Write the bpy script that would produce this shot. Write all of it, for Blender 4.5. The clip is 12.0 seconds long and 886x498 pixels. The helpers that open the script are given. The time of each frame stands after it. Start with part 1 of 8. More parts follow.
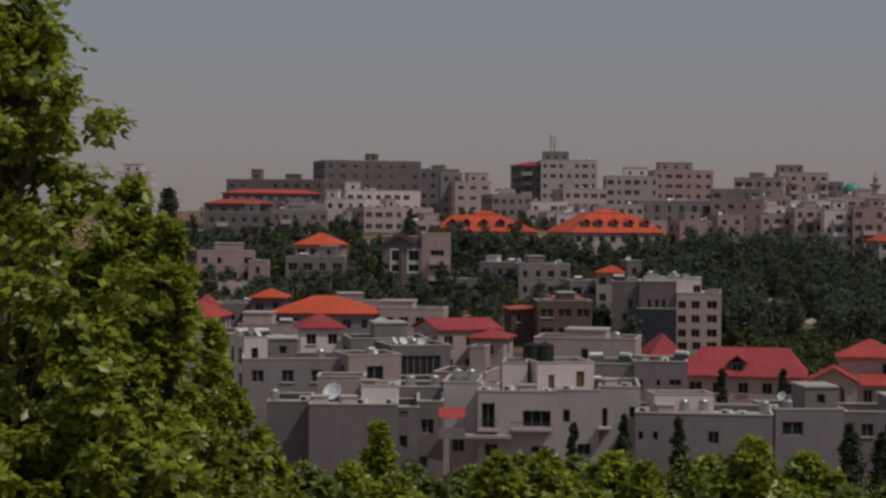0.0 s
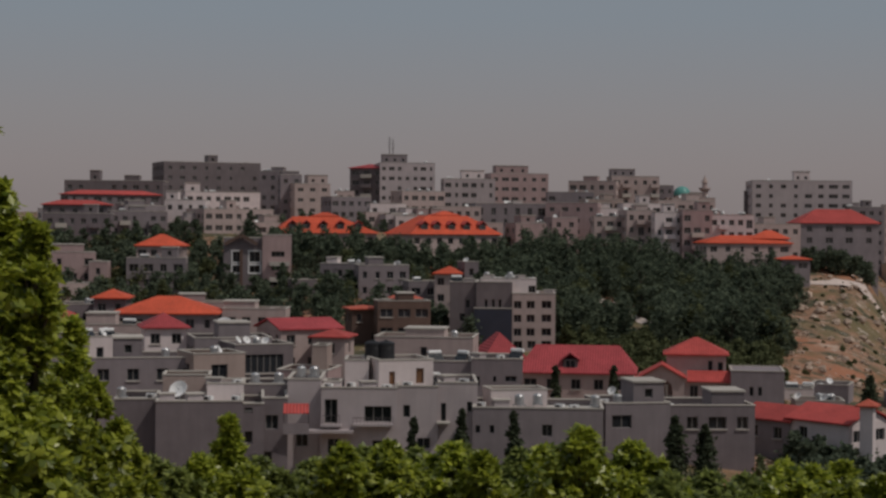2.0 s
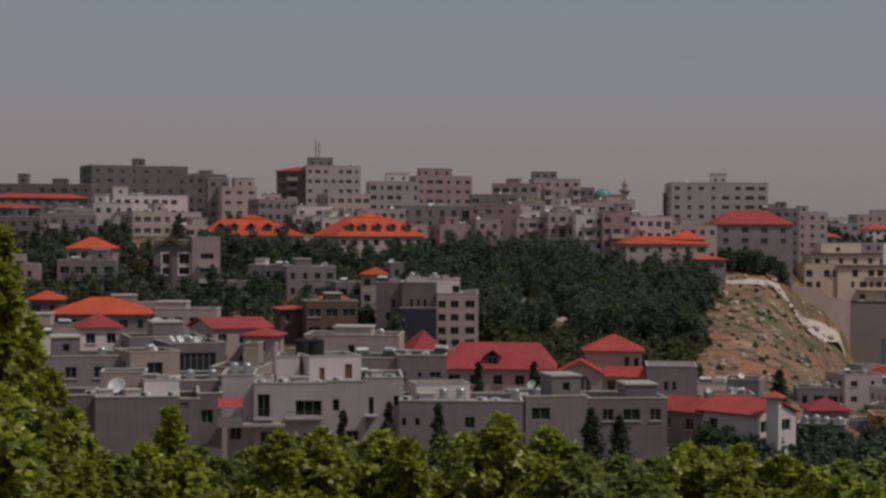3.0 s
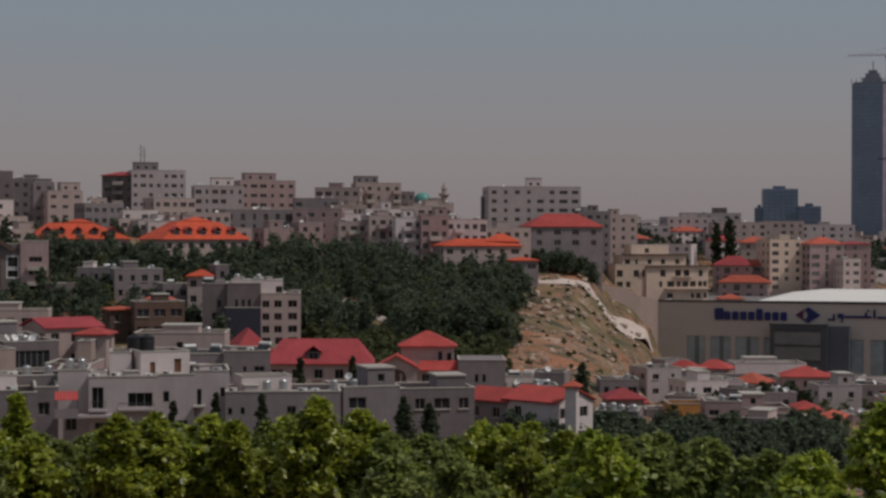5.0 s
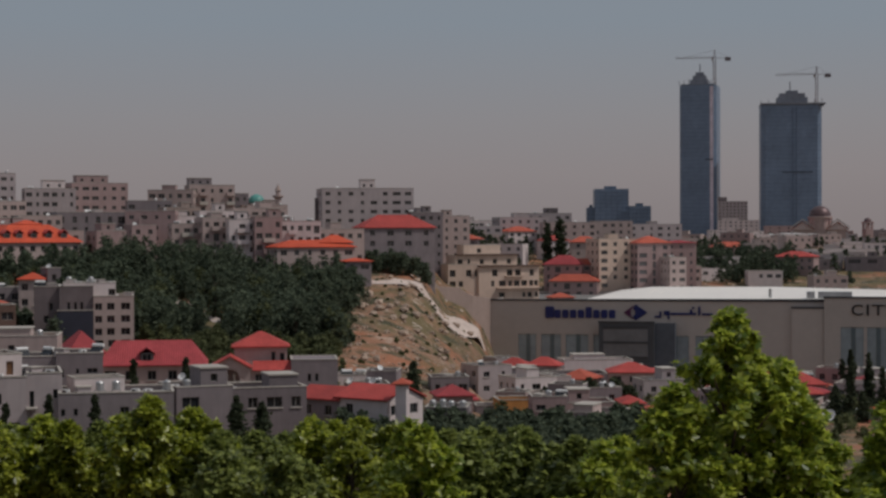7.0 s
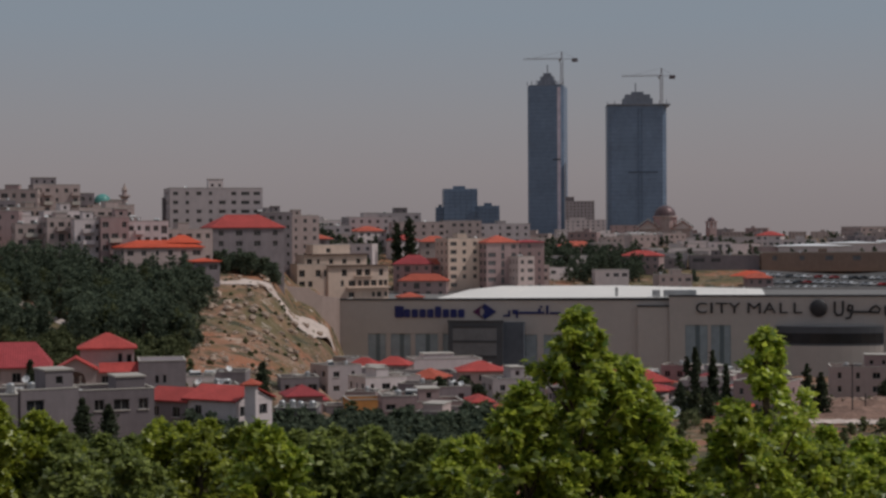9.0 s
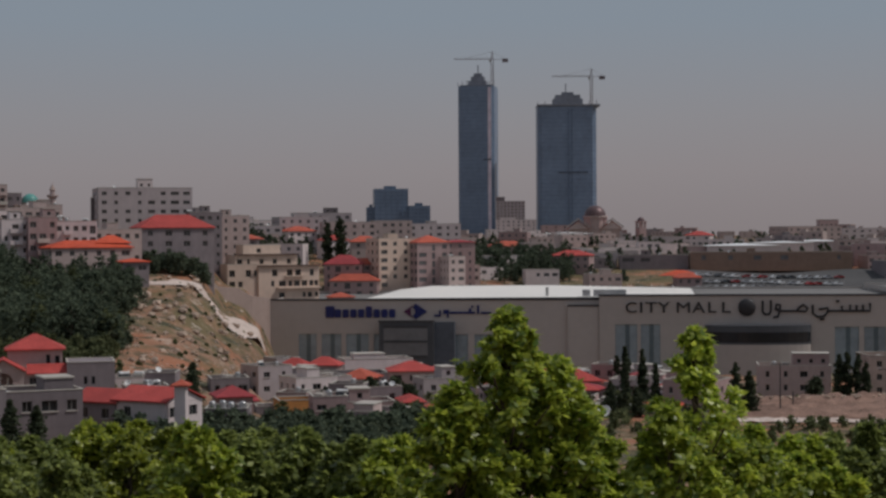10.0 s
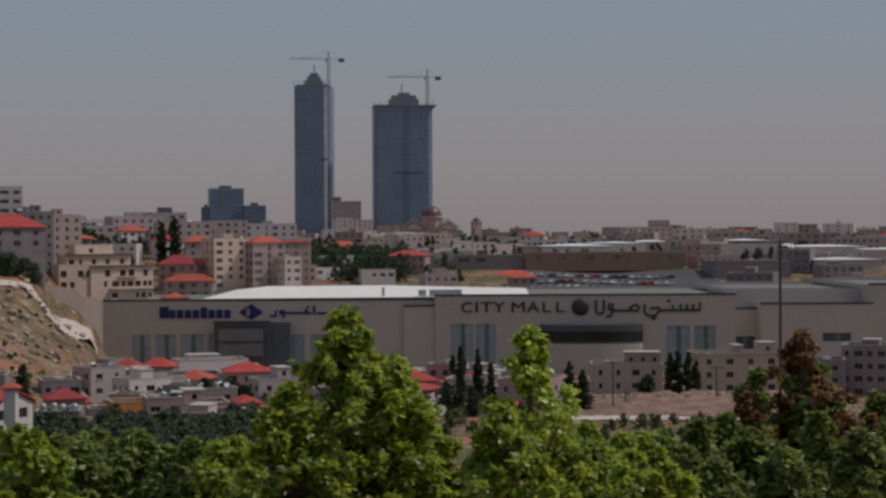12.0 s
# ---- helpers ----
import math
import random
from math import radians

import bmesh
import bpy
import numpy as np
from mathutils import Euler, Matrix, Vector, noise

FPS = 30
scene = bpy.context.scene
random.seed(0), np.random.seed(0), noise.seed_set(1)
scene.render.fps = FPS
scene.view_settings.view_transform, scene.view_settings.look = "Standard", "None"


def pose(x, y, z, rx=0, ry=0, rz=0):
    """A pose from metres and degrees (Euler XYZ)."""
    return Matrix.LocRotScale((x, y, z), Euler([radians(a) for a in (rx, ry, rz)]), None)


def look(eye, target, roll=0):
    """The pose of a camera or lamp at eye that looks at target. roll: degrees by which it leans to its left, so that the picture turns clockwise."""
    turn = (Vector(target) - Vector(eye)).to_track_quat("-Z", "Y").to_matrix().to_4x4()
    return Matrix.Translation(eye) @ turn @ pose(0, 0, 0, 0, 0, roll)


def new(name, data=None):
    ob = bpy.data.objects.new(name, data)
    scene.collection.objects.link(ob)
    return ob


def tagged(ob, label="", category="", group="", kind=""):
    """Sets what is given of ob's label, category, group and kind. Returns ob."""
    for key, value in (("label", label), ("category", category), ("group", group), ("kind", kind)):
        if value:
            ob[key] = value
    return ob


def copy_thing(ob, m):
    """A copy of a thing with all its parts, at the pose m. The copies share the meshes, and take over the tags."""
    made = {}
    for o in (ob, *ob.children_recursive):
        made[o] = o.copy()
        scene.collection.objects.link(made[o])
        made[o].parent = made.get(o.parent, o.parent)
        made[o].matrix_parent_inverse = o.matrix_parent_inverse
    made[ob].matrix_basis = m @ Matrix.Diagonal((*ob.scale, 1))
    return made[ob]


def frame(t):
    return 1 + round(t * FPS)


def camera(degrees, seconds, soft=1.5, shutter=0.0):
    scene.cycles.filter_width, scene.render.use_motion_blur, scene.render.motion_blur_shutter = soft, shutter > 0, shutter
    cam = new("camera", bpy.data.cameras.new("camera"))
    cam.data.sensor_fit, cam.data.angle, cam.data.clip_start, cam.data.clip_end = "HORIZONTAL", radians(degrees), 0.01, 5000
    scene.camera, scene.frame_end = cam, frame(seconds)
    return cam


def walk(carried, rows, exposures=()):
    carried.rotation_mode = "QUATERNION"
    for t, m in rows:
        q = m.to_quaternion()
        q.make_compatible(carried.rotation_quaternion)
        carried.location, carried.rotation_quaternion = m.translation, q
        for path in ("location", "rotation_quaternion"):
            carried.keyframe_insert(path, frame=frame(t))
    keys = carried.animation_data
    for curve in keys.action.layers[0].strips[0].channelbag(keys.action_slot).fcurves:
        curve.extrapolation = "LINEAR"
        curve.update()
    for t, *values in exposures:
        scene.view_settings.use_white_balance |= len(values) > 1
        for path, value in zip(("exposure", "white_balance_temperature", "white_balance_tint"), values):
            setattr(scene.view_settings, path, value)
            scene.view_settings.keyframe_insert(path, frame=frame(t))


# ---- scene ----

# camera: a long lens that pans to the right while it draws back a little
WAY = radians(6.0)


def stand(t, yaw, tilt, roll, ahead):
    """A row of the walk: turned yaw degrees clockwise from +y, and that many metres ahead of the last stand."""
    eye = Vector((ahead * math.sin(WAY), ahead * math.cos(WAY), ahead * SINK))
    a, e = radians(yaw), radians(tilt)
    aim = eye + Vector((math.sin(a) * math.cos(e), math.cos(a) * math.cos(e), math.sin(e))) * 100
    return (t, look(eye, aim, roll))


SINK = -0.00254
cam = camera(28.354, 12.0, soft=2.7)
walk(cam, [
    stand(0.0, -0.907, -0.794, 0.360, 36.63),
    stand(0.5, 0.635, -0.782, 0.424, 37.25),
    stand(1.0, 1.966, -0.727, 0.473, 35.41),
    stand(1.5, 3.272, -0.722, 0.501, 33.38),
    stand(2.0, 4.398, -0.700, 0.493, 30.44),
    stand(2.5, 5.615, -0.666, 0.435, 26.08),
    stand(3.0, 6.851, -0.622, 0.318, 21.28),
    stand(5.0, 12.551, -0.512, 0.161, 5.08),
    stand(5.5, 13.774, -0.487, 0.022, 1.95),
    stand(6.0, 15.056, -0.479, -0.083, 0.00),
    stand(6.5, 16.521, -0.475, -0.162, 0.00),
    stand(8.5, 21.567, -0.507, -0.240, 0.00),
    stand(9.0, 22.811, -0.509, -0.295, 0.00),
    stand(9.5, 23.984, -0.520, -0.321, 0.00),
    stand(10.0, 25.071, -0.522, -0.328, 0.00),
    stand(10.5, 26.340, -0.525, -0.322, 0.00),
    stand(11.0, 27.712, -0.536, -0.305, 0.00),
    stand(11.5, 29.244, -0.542, -0.280, 0.00),
    stand(12.0, 30.419, -0.544, -0.252, 0.00),
], exposures=[(0.0, -1.02, 6500, 12), (3.0, -1.0, 6480, 12), (6.0, -0.95, 6400, 12), (9.0, -0.89, 6280, 12), (12.0, -0.87, 6180, 11)])

# world, sun
SUN_EL, SUN_AZ = 54.0, 120.0
world = bpy.data.worlds.new("sky")
scene.world = world
world.use_nodes = True
wt = world.node_tree
wt.nodes.clear()
w_out = wt.nodes.new("ShaderNodeOutputWorld")
w_bg = wt.nodes.new("ShaderNodeBackground")
w_sky = wt.nodes.new("ShaderNodeTexSky")
w_sky.sky_type = "NISHITA"
w_sky.sun_disc = False
w_sky.sun_elevation = radians(SUN_EL)
w_sky.sun_rotation = radians(SUN_AZ)
w_sky.dust_density = 4.0
w_co = wt.nodes.new("ShaderNodeTexCoord")
w_sep = wt.nodes.new("ShaderNodeSeparateXYZ")
w_ramp = wt.nodes.new("ShaderNodeValToRGB")
w_mix = wt.nodes.new("ShaderNodeMix")
w_mix.data_type = "RGBA"
w_mix.inputs[0].default_value = 0.86
wt.links.new(w_co.outputs["Generated"], w_sep.inputs[0])
wt.links.new(w_sep.outputs["Z"], w_ramp.inputs[0])
HAZE = ((0.0, (4.95, 4.3, 4.2)), (0.035, (5.3, 4.75, 4.7)), (0.065, (5.15, 4.95, 5.05)), (0.12, (4.5, 5.15, 5.75)), (0.6, (4.5, 5.0, 5.7)))
el = w_ramp.color_ramp.elements
while len(el) < len(HAZE):
    el.new(0.5)
for e_, (at, c) in zip(el, HAZE):
    e_.position = at
    e_.color = (c[0] / 10, c[1] / 10, c[2] / 10, 1)
w_up = wt.nodes.new("ShaderNodeVectorMath")
w_up.operation = "SCALE"
w_up.inputs["Scale"].default_value = 10.0
wt.links.new(w_ramp.outputs[0], w_up.inputs[0])
wt.links.new(w_sky.outputs[0], w_mix.inputs[6])
wt.links.new(w_up.outputs[0], w_mix.inputs[7])
wt.links.new(w_mix.outputs[2], w_bg.inputs[0])
w_bg.inputs[1].default_value = 0.1
wt.links.new(w_bg.outputs[0], w_out.inputs[0])

sun_data = bpy.data.lights.new("sun", "SUN")
sun_data.energy = 3.3
sun_data.angle = radians(0.6)
sun_data.color = (1.0, 0.94, 0.87)
sun = new("sun", sun_data)
sa, se = radians(SUN_AZ), radians(SUN_EL)
sun.matrix_world = look((0, 0, 0), (-math.sin(sa) * math.cos(se), -math.cos(sa) * math.cos(se), -math.sin(se)))


# ---------------------------------------------------------------- materials
def mat(name, color, rough=0.85, big=0.12, fine=0.5, amount=0.25, bump=0.15, metal=0.0, streak=0.0, tint=0.08, spec=0.3, second=None):
    """A procedural surface: a base colour that varies at two scales, object by object, with streaks and fine relief."""
    m = bpy.data.materials.new(name)
    m.use_nodes = True
    nt = m.node_tree
    bs = nt.nodes["Principled BSDF"]
    bs.inputs["Roughness"].default_value = rough
    bs.inputs["Metallic"].default_value = metal
    bs.inputs["Specular IOR Level"].default_value = spec
    co = nt.nodes.new("ShaderNodeTexCoord")
    info = nt.nodes.new("ShaderNodeObjectInfo")
    n1 = nt.nodes.new("ShaderNodeTexNoise")
    n1.inputs["Scale"].default_value = big
    n1.inputs["Detail"].default_value = 5
    n2 = nt.nodes.new("ShaderNodeTexNoise")
    n2.inputs["Scale"].default_value = fine
    n2.inputs["Detail"].default_value = 6
    n2.inputs["Roughness"].default_value = 0.65
    nt.links.new(co.outputs["Object"], n1.inputs["Vector"])
    nt.links.new(co.outputs["Object"], n2.inputs["Vector"])
    add = nt.nodes.new("ShaderNodeMath")
    add.operation = "ADD"
    nt.links.new(n1.outputs["Fac"], add.inputs[0])
    nt.links.new(n2.outputs["Fac"], add.inputs[1])
    last = add.outputs[0]
    if streak:
        mp = nt.nodes.new("ShaderNodeMapping")
        mp.inputs["Scale"].default_value = (1.6, 1.6, 0.12)
        n3 = nt.nodes.new("ShaderNodeTexNoise")
        n3.inputs["Scale"].default_value = 1.0
        n3.inputs["Detail"].default_value = 3
        nt.links.new(co.outputs["Object"], mp.inputs[0])
        nt.links.new(mp.outputs[0], n3.inputs["Vector"])
        mu = nt.nodes.new("ShaderNodeMath")
        mu.operation = "MULTIPLY_ADD"
        mu.inputs[1].default_value = streak
        nt.links.new(n3.outputs["Fac"], mu.inputs[0])
        nt.links.new(last, mu.inputs[2])
        last = mu.outputs[0]
    ra = nt.nodes.new("ShaderNodeMapRange")
    ra.inputs["From Min"].default_value = 0.62 + streak * 0.3
    ra.inputs["From Max"].default_value = 1.38 + streak * 0.7
    nt.links.new(last, ra.inputs["Value"])
    mx = nt.nodes.new("ShaderNodeMix")
    mx.data_type = "RGBA"
    lo = [c * (1 - amount) for c in color]
    hi = [min(1, c * (1 + amount)) for c in color] if second is None else second
    mx.inputs[6].default_value = (*lo, 1)
    mx.inputs[7].default_value = (*hi, 1)
    nt.links.new(ra.outputs[0], mx.inputs[0])
    hs = nt.nodes.new("ShaderNodeHueSaturation")
    va = nt.nodes.new("ShaderNodeMapRange")
    va.inputs["To Min"].default_value = 1 - tint
    va.inputs["To Max"].default_value = 1 + tint
    nt.links.new(info.outputs["Random"], va.inputs["Value"])
    nt.links.new(va.outputs[0], hs.inputs["Value"])
    nt.links.new(mx.outputs[2], hs.inputs["Color"])
    nt.links.new(hs.outputs[0], bs.inputs["Base Color"])
    if bump:
        bp = nt.nodes.new("ShaderNodeBump")
        bp.inputs["Strength"].default_value = bump
        bp.inputs["Distance"].default_value = 0.2
        nt.links.new(last, bp.inputs["Height"])
        nt.links.new(bp.outputs[0], bs.inputs["Normal"])
    return m


def leaf_mat(name, dark, light, through_light=0.35, gloss=0.35):
    """Leaves: each leaf has its own shade, and light comes through them."""
    m = bpy.data.materials.new(name)
    m.use_nodes = True
    nt = m.node_tree
    bs = nt.nodes["Principled BSDF"]
    out = nt.nodes["Material Output"]
    geo = nt.nodes.new("ShaderNodeNewGeometry")
    info = nt.nodes.new("ShaderNodeObjectInfo")
    mx = nt.nodes.new("ShaderNodeMix")
    mx.data_type = "RGBA"
    mx.inputs[6].default_value = (*dark, 1)
    mx.inputs[7].default_value = (*light, 1)
    nt.links.new(geo.outputs["Random Per Island"], mx.inputs[0])
    hs = nt.nodes.new("ShaderNodeHueSaturation")
    va = nt.nodes.new("ShaderNodeMapRange")
    va.inputs["To Min"].default_value = 0.88
    va.inputs["To Max"].default_value = 1.2
    nt.links.new(info.outputs["Random"], va.inputs["Value"])
    nt.links.new(va.outputs[0], hs.inputs["Value"])
    nt.links.new(mx.outputs[2], hs.inputs["Color"])
    nt.links.new(hs.outputs[0], bs.inputs["Base Color"])
    bs.inputs["Roughness"].default_value = 0.38 if gloss > 0.2 else 0.85
    bs.inputs["Specular IOR Level"].default_value = gloss
    tr = nt.nodes.new("ShaderNodeBsdfTranslucent")
    nt.links.new(hs.outputs[0], tr.inputs["Color"])
    ms = nt.nodes.new("ShaderNodeMixShader")
    ms.inputs[0].default_value = through_light
    nt.links.new(bs.outputs[0], ms.inputs[1])
    nt.links.new(tr.outputs[0], ms.inputs[2])
    nt.links.new(ms.outputs[0], out.inputs["Surface"])
    return m


def tile_mat(name, color):
    """Ribbed clay tiles, weathered in patches."""
    m = mat(name, color, 0.75, 0.25, 2.0, 0.28, 0.0, tint=0.1)
    nt = m.node_tree
    bs = nt.nodes["Principled BSDF"]
    co = nt.nodes.new("ShaderNodeTexCoord")
    wa = nt.nodes.new("ShaderNodeTexWave")
    wa.inputs["Scale"].default_value = 0.9
    wa.inputs["Distortion"].default_value = 0.6
    wa.bands_direction = "X"
    nt.links.new(co.outputs["Object"], wa.inputs["Vector"])
    bp = nt.nodes.new("ShaderNodeBump")
    bp.inputs["Strength"].default_value = 0.5
    bp.inputs["Distance"].default_value = 0.12
    nt.links.new(wa.outputs["Fac"], bp.inputs["Height"])
    nt.links.new(bp.outputs[0], bs.inputs["Normal"])
    return m


WALL = {
    "white": mat("white_render", (0.67, 0.58, 0.562), streak=0.6, amount=0.16),
    "plaster": mat("off_white_plaster", (0.43, 0.372, 0.37), streak=0.6, amount=0.16),
    "cream": mat("cream_stone", (0.45, 0.355, 0.329), streak=0.6, amount=0.18),
    "beige": mat("beige_stone", (0.375, 0.288, 0.252), streak=0.5, amount=0.18),
    "grey": mat("grey_stone", (0.238, 0.203, 0.209), streak=0.6, amount=0.2),
    "dusk": mat("weathered_grey_stone", (0.18, 0.152, 0.158), streak=0.6, amount=0.22),
    "pink": mat("pinkish_stone", (0.37, 0.265, 0.254), streak=0.5, amount=0.18),
    "brown": mat("brown_stone", (0.125, 0.08, 0.064), streak=0.4, amount=0.25),
    "taupe": mat("taupe_stone", (0.172, 0.143, 0.145), streak=0.5, amount=0.2),
    "slate": mat("dark_blue_glazing", (0.035, 0.04, 0.058), 0.3, amount=0.2, bump=0.02, spec=0.5),
    "honey": mat("warm_cream_stone", (0.58, 0.445, 0.36), streak=0.5, amount=0.16),
    "tan": mat("tan_brick", (0.30, 0.20, 0.15), streak=0.5, amount=0.2),
    "ochre": mat("ochre_render", (0.50, 0.23, 0.074), streak=0.5, amount=0.2),
}
TILE = {
    "orange": tile_mat("orange_roof_tiles", (0.56, 0.088, 0.04)),
    "red": tile_mat("red_roof_tiles", (0.42, 0.065, 0.055)),
    "crimson": tile_mat("crimson_roof_tiles", (0.36, 0.055, 0.06)),
    "pale": mat("pale_roof_sheeting", (0.72, 0.71, 0.70), 0.5, 0.1, 0.5, 0.1, 0.05, tint=0.15),
    "rust": tile_mat("rust_roof_tiles", (0.46, 0.10, 0.06)),
}
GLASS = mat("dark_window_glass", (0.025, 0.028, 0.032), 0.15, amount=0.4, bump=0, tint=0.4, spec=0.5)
# the same glass for distant houses: haze painted in as two paler tones
HAZEGLASS = mat("haze_tinted_window_glass", (0.075, 0.07, 0.068), 0.25, amount=0.5, bump=0, tint=0.3, spec=0.5)
FARGLASS = mat("haze_lightened_window_glass", (0.115, 0.11, 0.112), 0.25, amount=0.5, bump=0, tint=0.3, spec=0.5)
FRAME = mat("window_frame_paint", (0.30, 0.28, 0.26), 0.6, bump=0)
TRIM = mat("pale_stone_trim", (0.46, 0.42, 0.37), amount=0.12)
ROOFING = mat("flat_roof_screed", (0.47, 0.44, 0.40), big=0.2, amount=0.25)
METAL = mat("galvanised_metal", (0.5, 0.5, 0.5), 0.4, metal=0.7, bump=0.05)
DARKMETAL = mat("dark_steel", (0.08, 0.07, 0.07), 0.5, metal=0.4, bump=0.05)
DISH = mat("white_enamel", (0.75, 0.74, 0.72), 0.4, amount=0.1, bump=0)
BLACKTANK = mat("black_plastic", (0.02, 0.02, 0.022), 0.5, bump=0)
WOODDOOR = mat("brown_wood_shutter", (0.20, 0.10, 0.05), 0.6, amount=0.3)
BARK = mat("bark", (0.10, 0.075, 0.055), 0.9, big=1.0, fine=6.0, amount=0.35, bump=0.4)
LEAF = {
    "maple": leaf_mat("bright_green_leaves", (0.125, 0.20, 0.025), (0.60, 0.66, 0.09), 0.6, 0.8),
    "plane": leaf_mat("mid_green_leaves", (0.10, 0.14, 0.018), (0.50, 0.54, 0.065), 0.52, 0.7),
    "pine": leaf_mat("dark_pine_needles", (0.066, 0.086, 0.06), (0.122, 0.145, 0.092), 0.35, 0.05),
    "olive": leaf_mat("olive_green_leaves", (0.085, 0.10, 0.050), (0.17, 0.185, 0.085), 0.35, 0.08),
    "cypress": leaf_mat("cypress_needles", (0.045, 0.058, 0.036), (0.085, 0.10, 0.058), 0.3, 0.05),
    "russet": leaf_mat("russet_leaves", (0.13, 0.085, 0.035), (0.38, 0.19, 0.085), 0.45),
    "dull": leaf_mat("dull_green_leaves", (0.095, 0.125, 0.038), (0.36, 0.41, 0.105), 0.52),
}


# ---------------------------------------------------------------- the lie of the land
AZ_KEYS = (-40, -14, 2, 9, 14, 16.5, 17.2, 18, 19.05, 19.6, 24, 34, 60)
LAND = {
    0: (-2,) * 13,
    45: (-11,) * 13,
    110: (-23,) * 13,
    210: (-27, -27, -27, -27, -29, -30, -30, -30, -30, -29, -28, -28, -28),
    300: (-22, -22, -22, -23, -26.5, -28.5, -29, -29.5, -31, -31, -31, -32, -32),
    340: (-18.8, -18.8, -18.8, -21.4, -23, -26, -27.2, -28.5, -33.5, -34, -34, -34.4, -34.4),
    400: (-14, -14, -14, -19, -20, -21.5, -24.5, -28, -36.5, -38, -38, -38, -38),
    440: (-9.2, -9.2, -9.2, -15, -16, -16.5, -21.2, -26.5, -34.5, -42, -42, -41, -40.5),
    460: (-6.8, -6.8, -6.8, -13, -14, -14.2, -16.3, -25.5, -33.5, -44, -44, -43, -41.5),
    480: (-4.5, -4.5, -4.5, -11, -12.3, -13.2, -14.3, -24.8, -32.5, -45, -45, -43, -43),
    510: (-2, -2, -2, -7.6, -9.5, -10.6, -12.3, -24.3, -31, -46, -46, -44, -44),
    545: (1, 1, 1, -3.3, -6.2, -8.8, -11, -24, -30.3, -46, -46, -45, -45),
    560: (2, 2, 2, -2, -5, -8, -10.6, -17.5, -27, -46, -46, -45, -45),
    575: (2.4, 2.4, 2.4, -1.2, -4, -7, -10.2, -17.5, -21, -45, -46, -45, -45),
    640: (4, 4, 4, 2, 0, -3.5, -6.5, -15, -19, -24, -38, -40, -40),
    690: (4, 4, 4, 3, 1, -2, -4.3, -7, -10, -13, -22, -24, -24),
    760: (4, 4, 4, 3, 2, 0, -0.5, -1, -3, -6, -14, -18, -18),
    900: (3, 3, 3, 2, 2, 0, -0.5, -1, -3, -5, -9, -12, -12),
    1100: (-1, -1, -1, -1, -1, -2, -2, -2, -3, -4, -7, -8, -8),
    1800: (-12, -12, -12, -12, -11, -9, -8.5, -8, -7, -7, -7, -7, -7),
    4600: (-20, -20, -20, -20, -18, -14, -13.5, -13, -12, -11, -10, -10, -10),
}
LAND_D = sorted(LAND)


def land(x, y):
    """The height of the ground at x, y."""
    d, az = math.hypot(x, y), math.degrees(math.atan2(x, y))
    if y < 0:
        return -2.0 - 0.01 * d
    col = [float(np.interp(az, AZ_KEYS, LAND[k])) for k in LAND_D]
    z = float(np.interp(d, LAND_D, col))
    return z + noise.noise(Vector((x * 0.02, y * 0.02, 3.0))) * min(2.0, d * 0.004)


def ground_sheet():
    rings = [0, 8, 20, 35, 50, 70, 90, 110] + list(range(130, 700, 9)) + list(range(700, 1200, 40)) + [1300, 1500, 1800, 2300, 3000, 3800, 4700]
    azs = [i * 0.6 for i in range(-40, 101)]
    azs = [-180, -140, -100, -70, -50, -36] + azs + [70, 90, 120, 150, 180]
    verts, faces = [], []
    for r in rings:
        for a in azs:
            x, y = r * math.sin(radians(a)), r * math.cos(radians(a))
            z = land(x, y)
            if 300 < r < 560:
                z += noise.fractal(Vector((x * 0.09, y * 0.09, 0.0)), 0.8, 2.0, 4) * 0.7
            verts.append((x, y, z))
    n = len(azs)
    for i in range(len(rings) - 1):
        for j in range(n - 1):
            faces.append((i * n + j, i * n + j + 1, (i + 1) * n + j + 1, (i + 1) * n + j))
    me = bpy.data.meshes.new("ground")
    me.from_pydata(verts, [], faces)
    me.flip_normals()
    me.materials.append(GROUND)
    for p in me.polygons:
        p.use_smooth = True
    return tagged(new("ground", me), "dry stony hillside with scrub and bare earth", "ground", kind="structure")


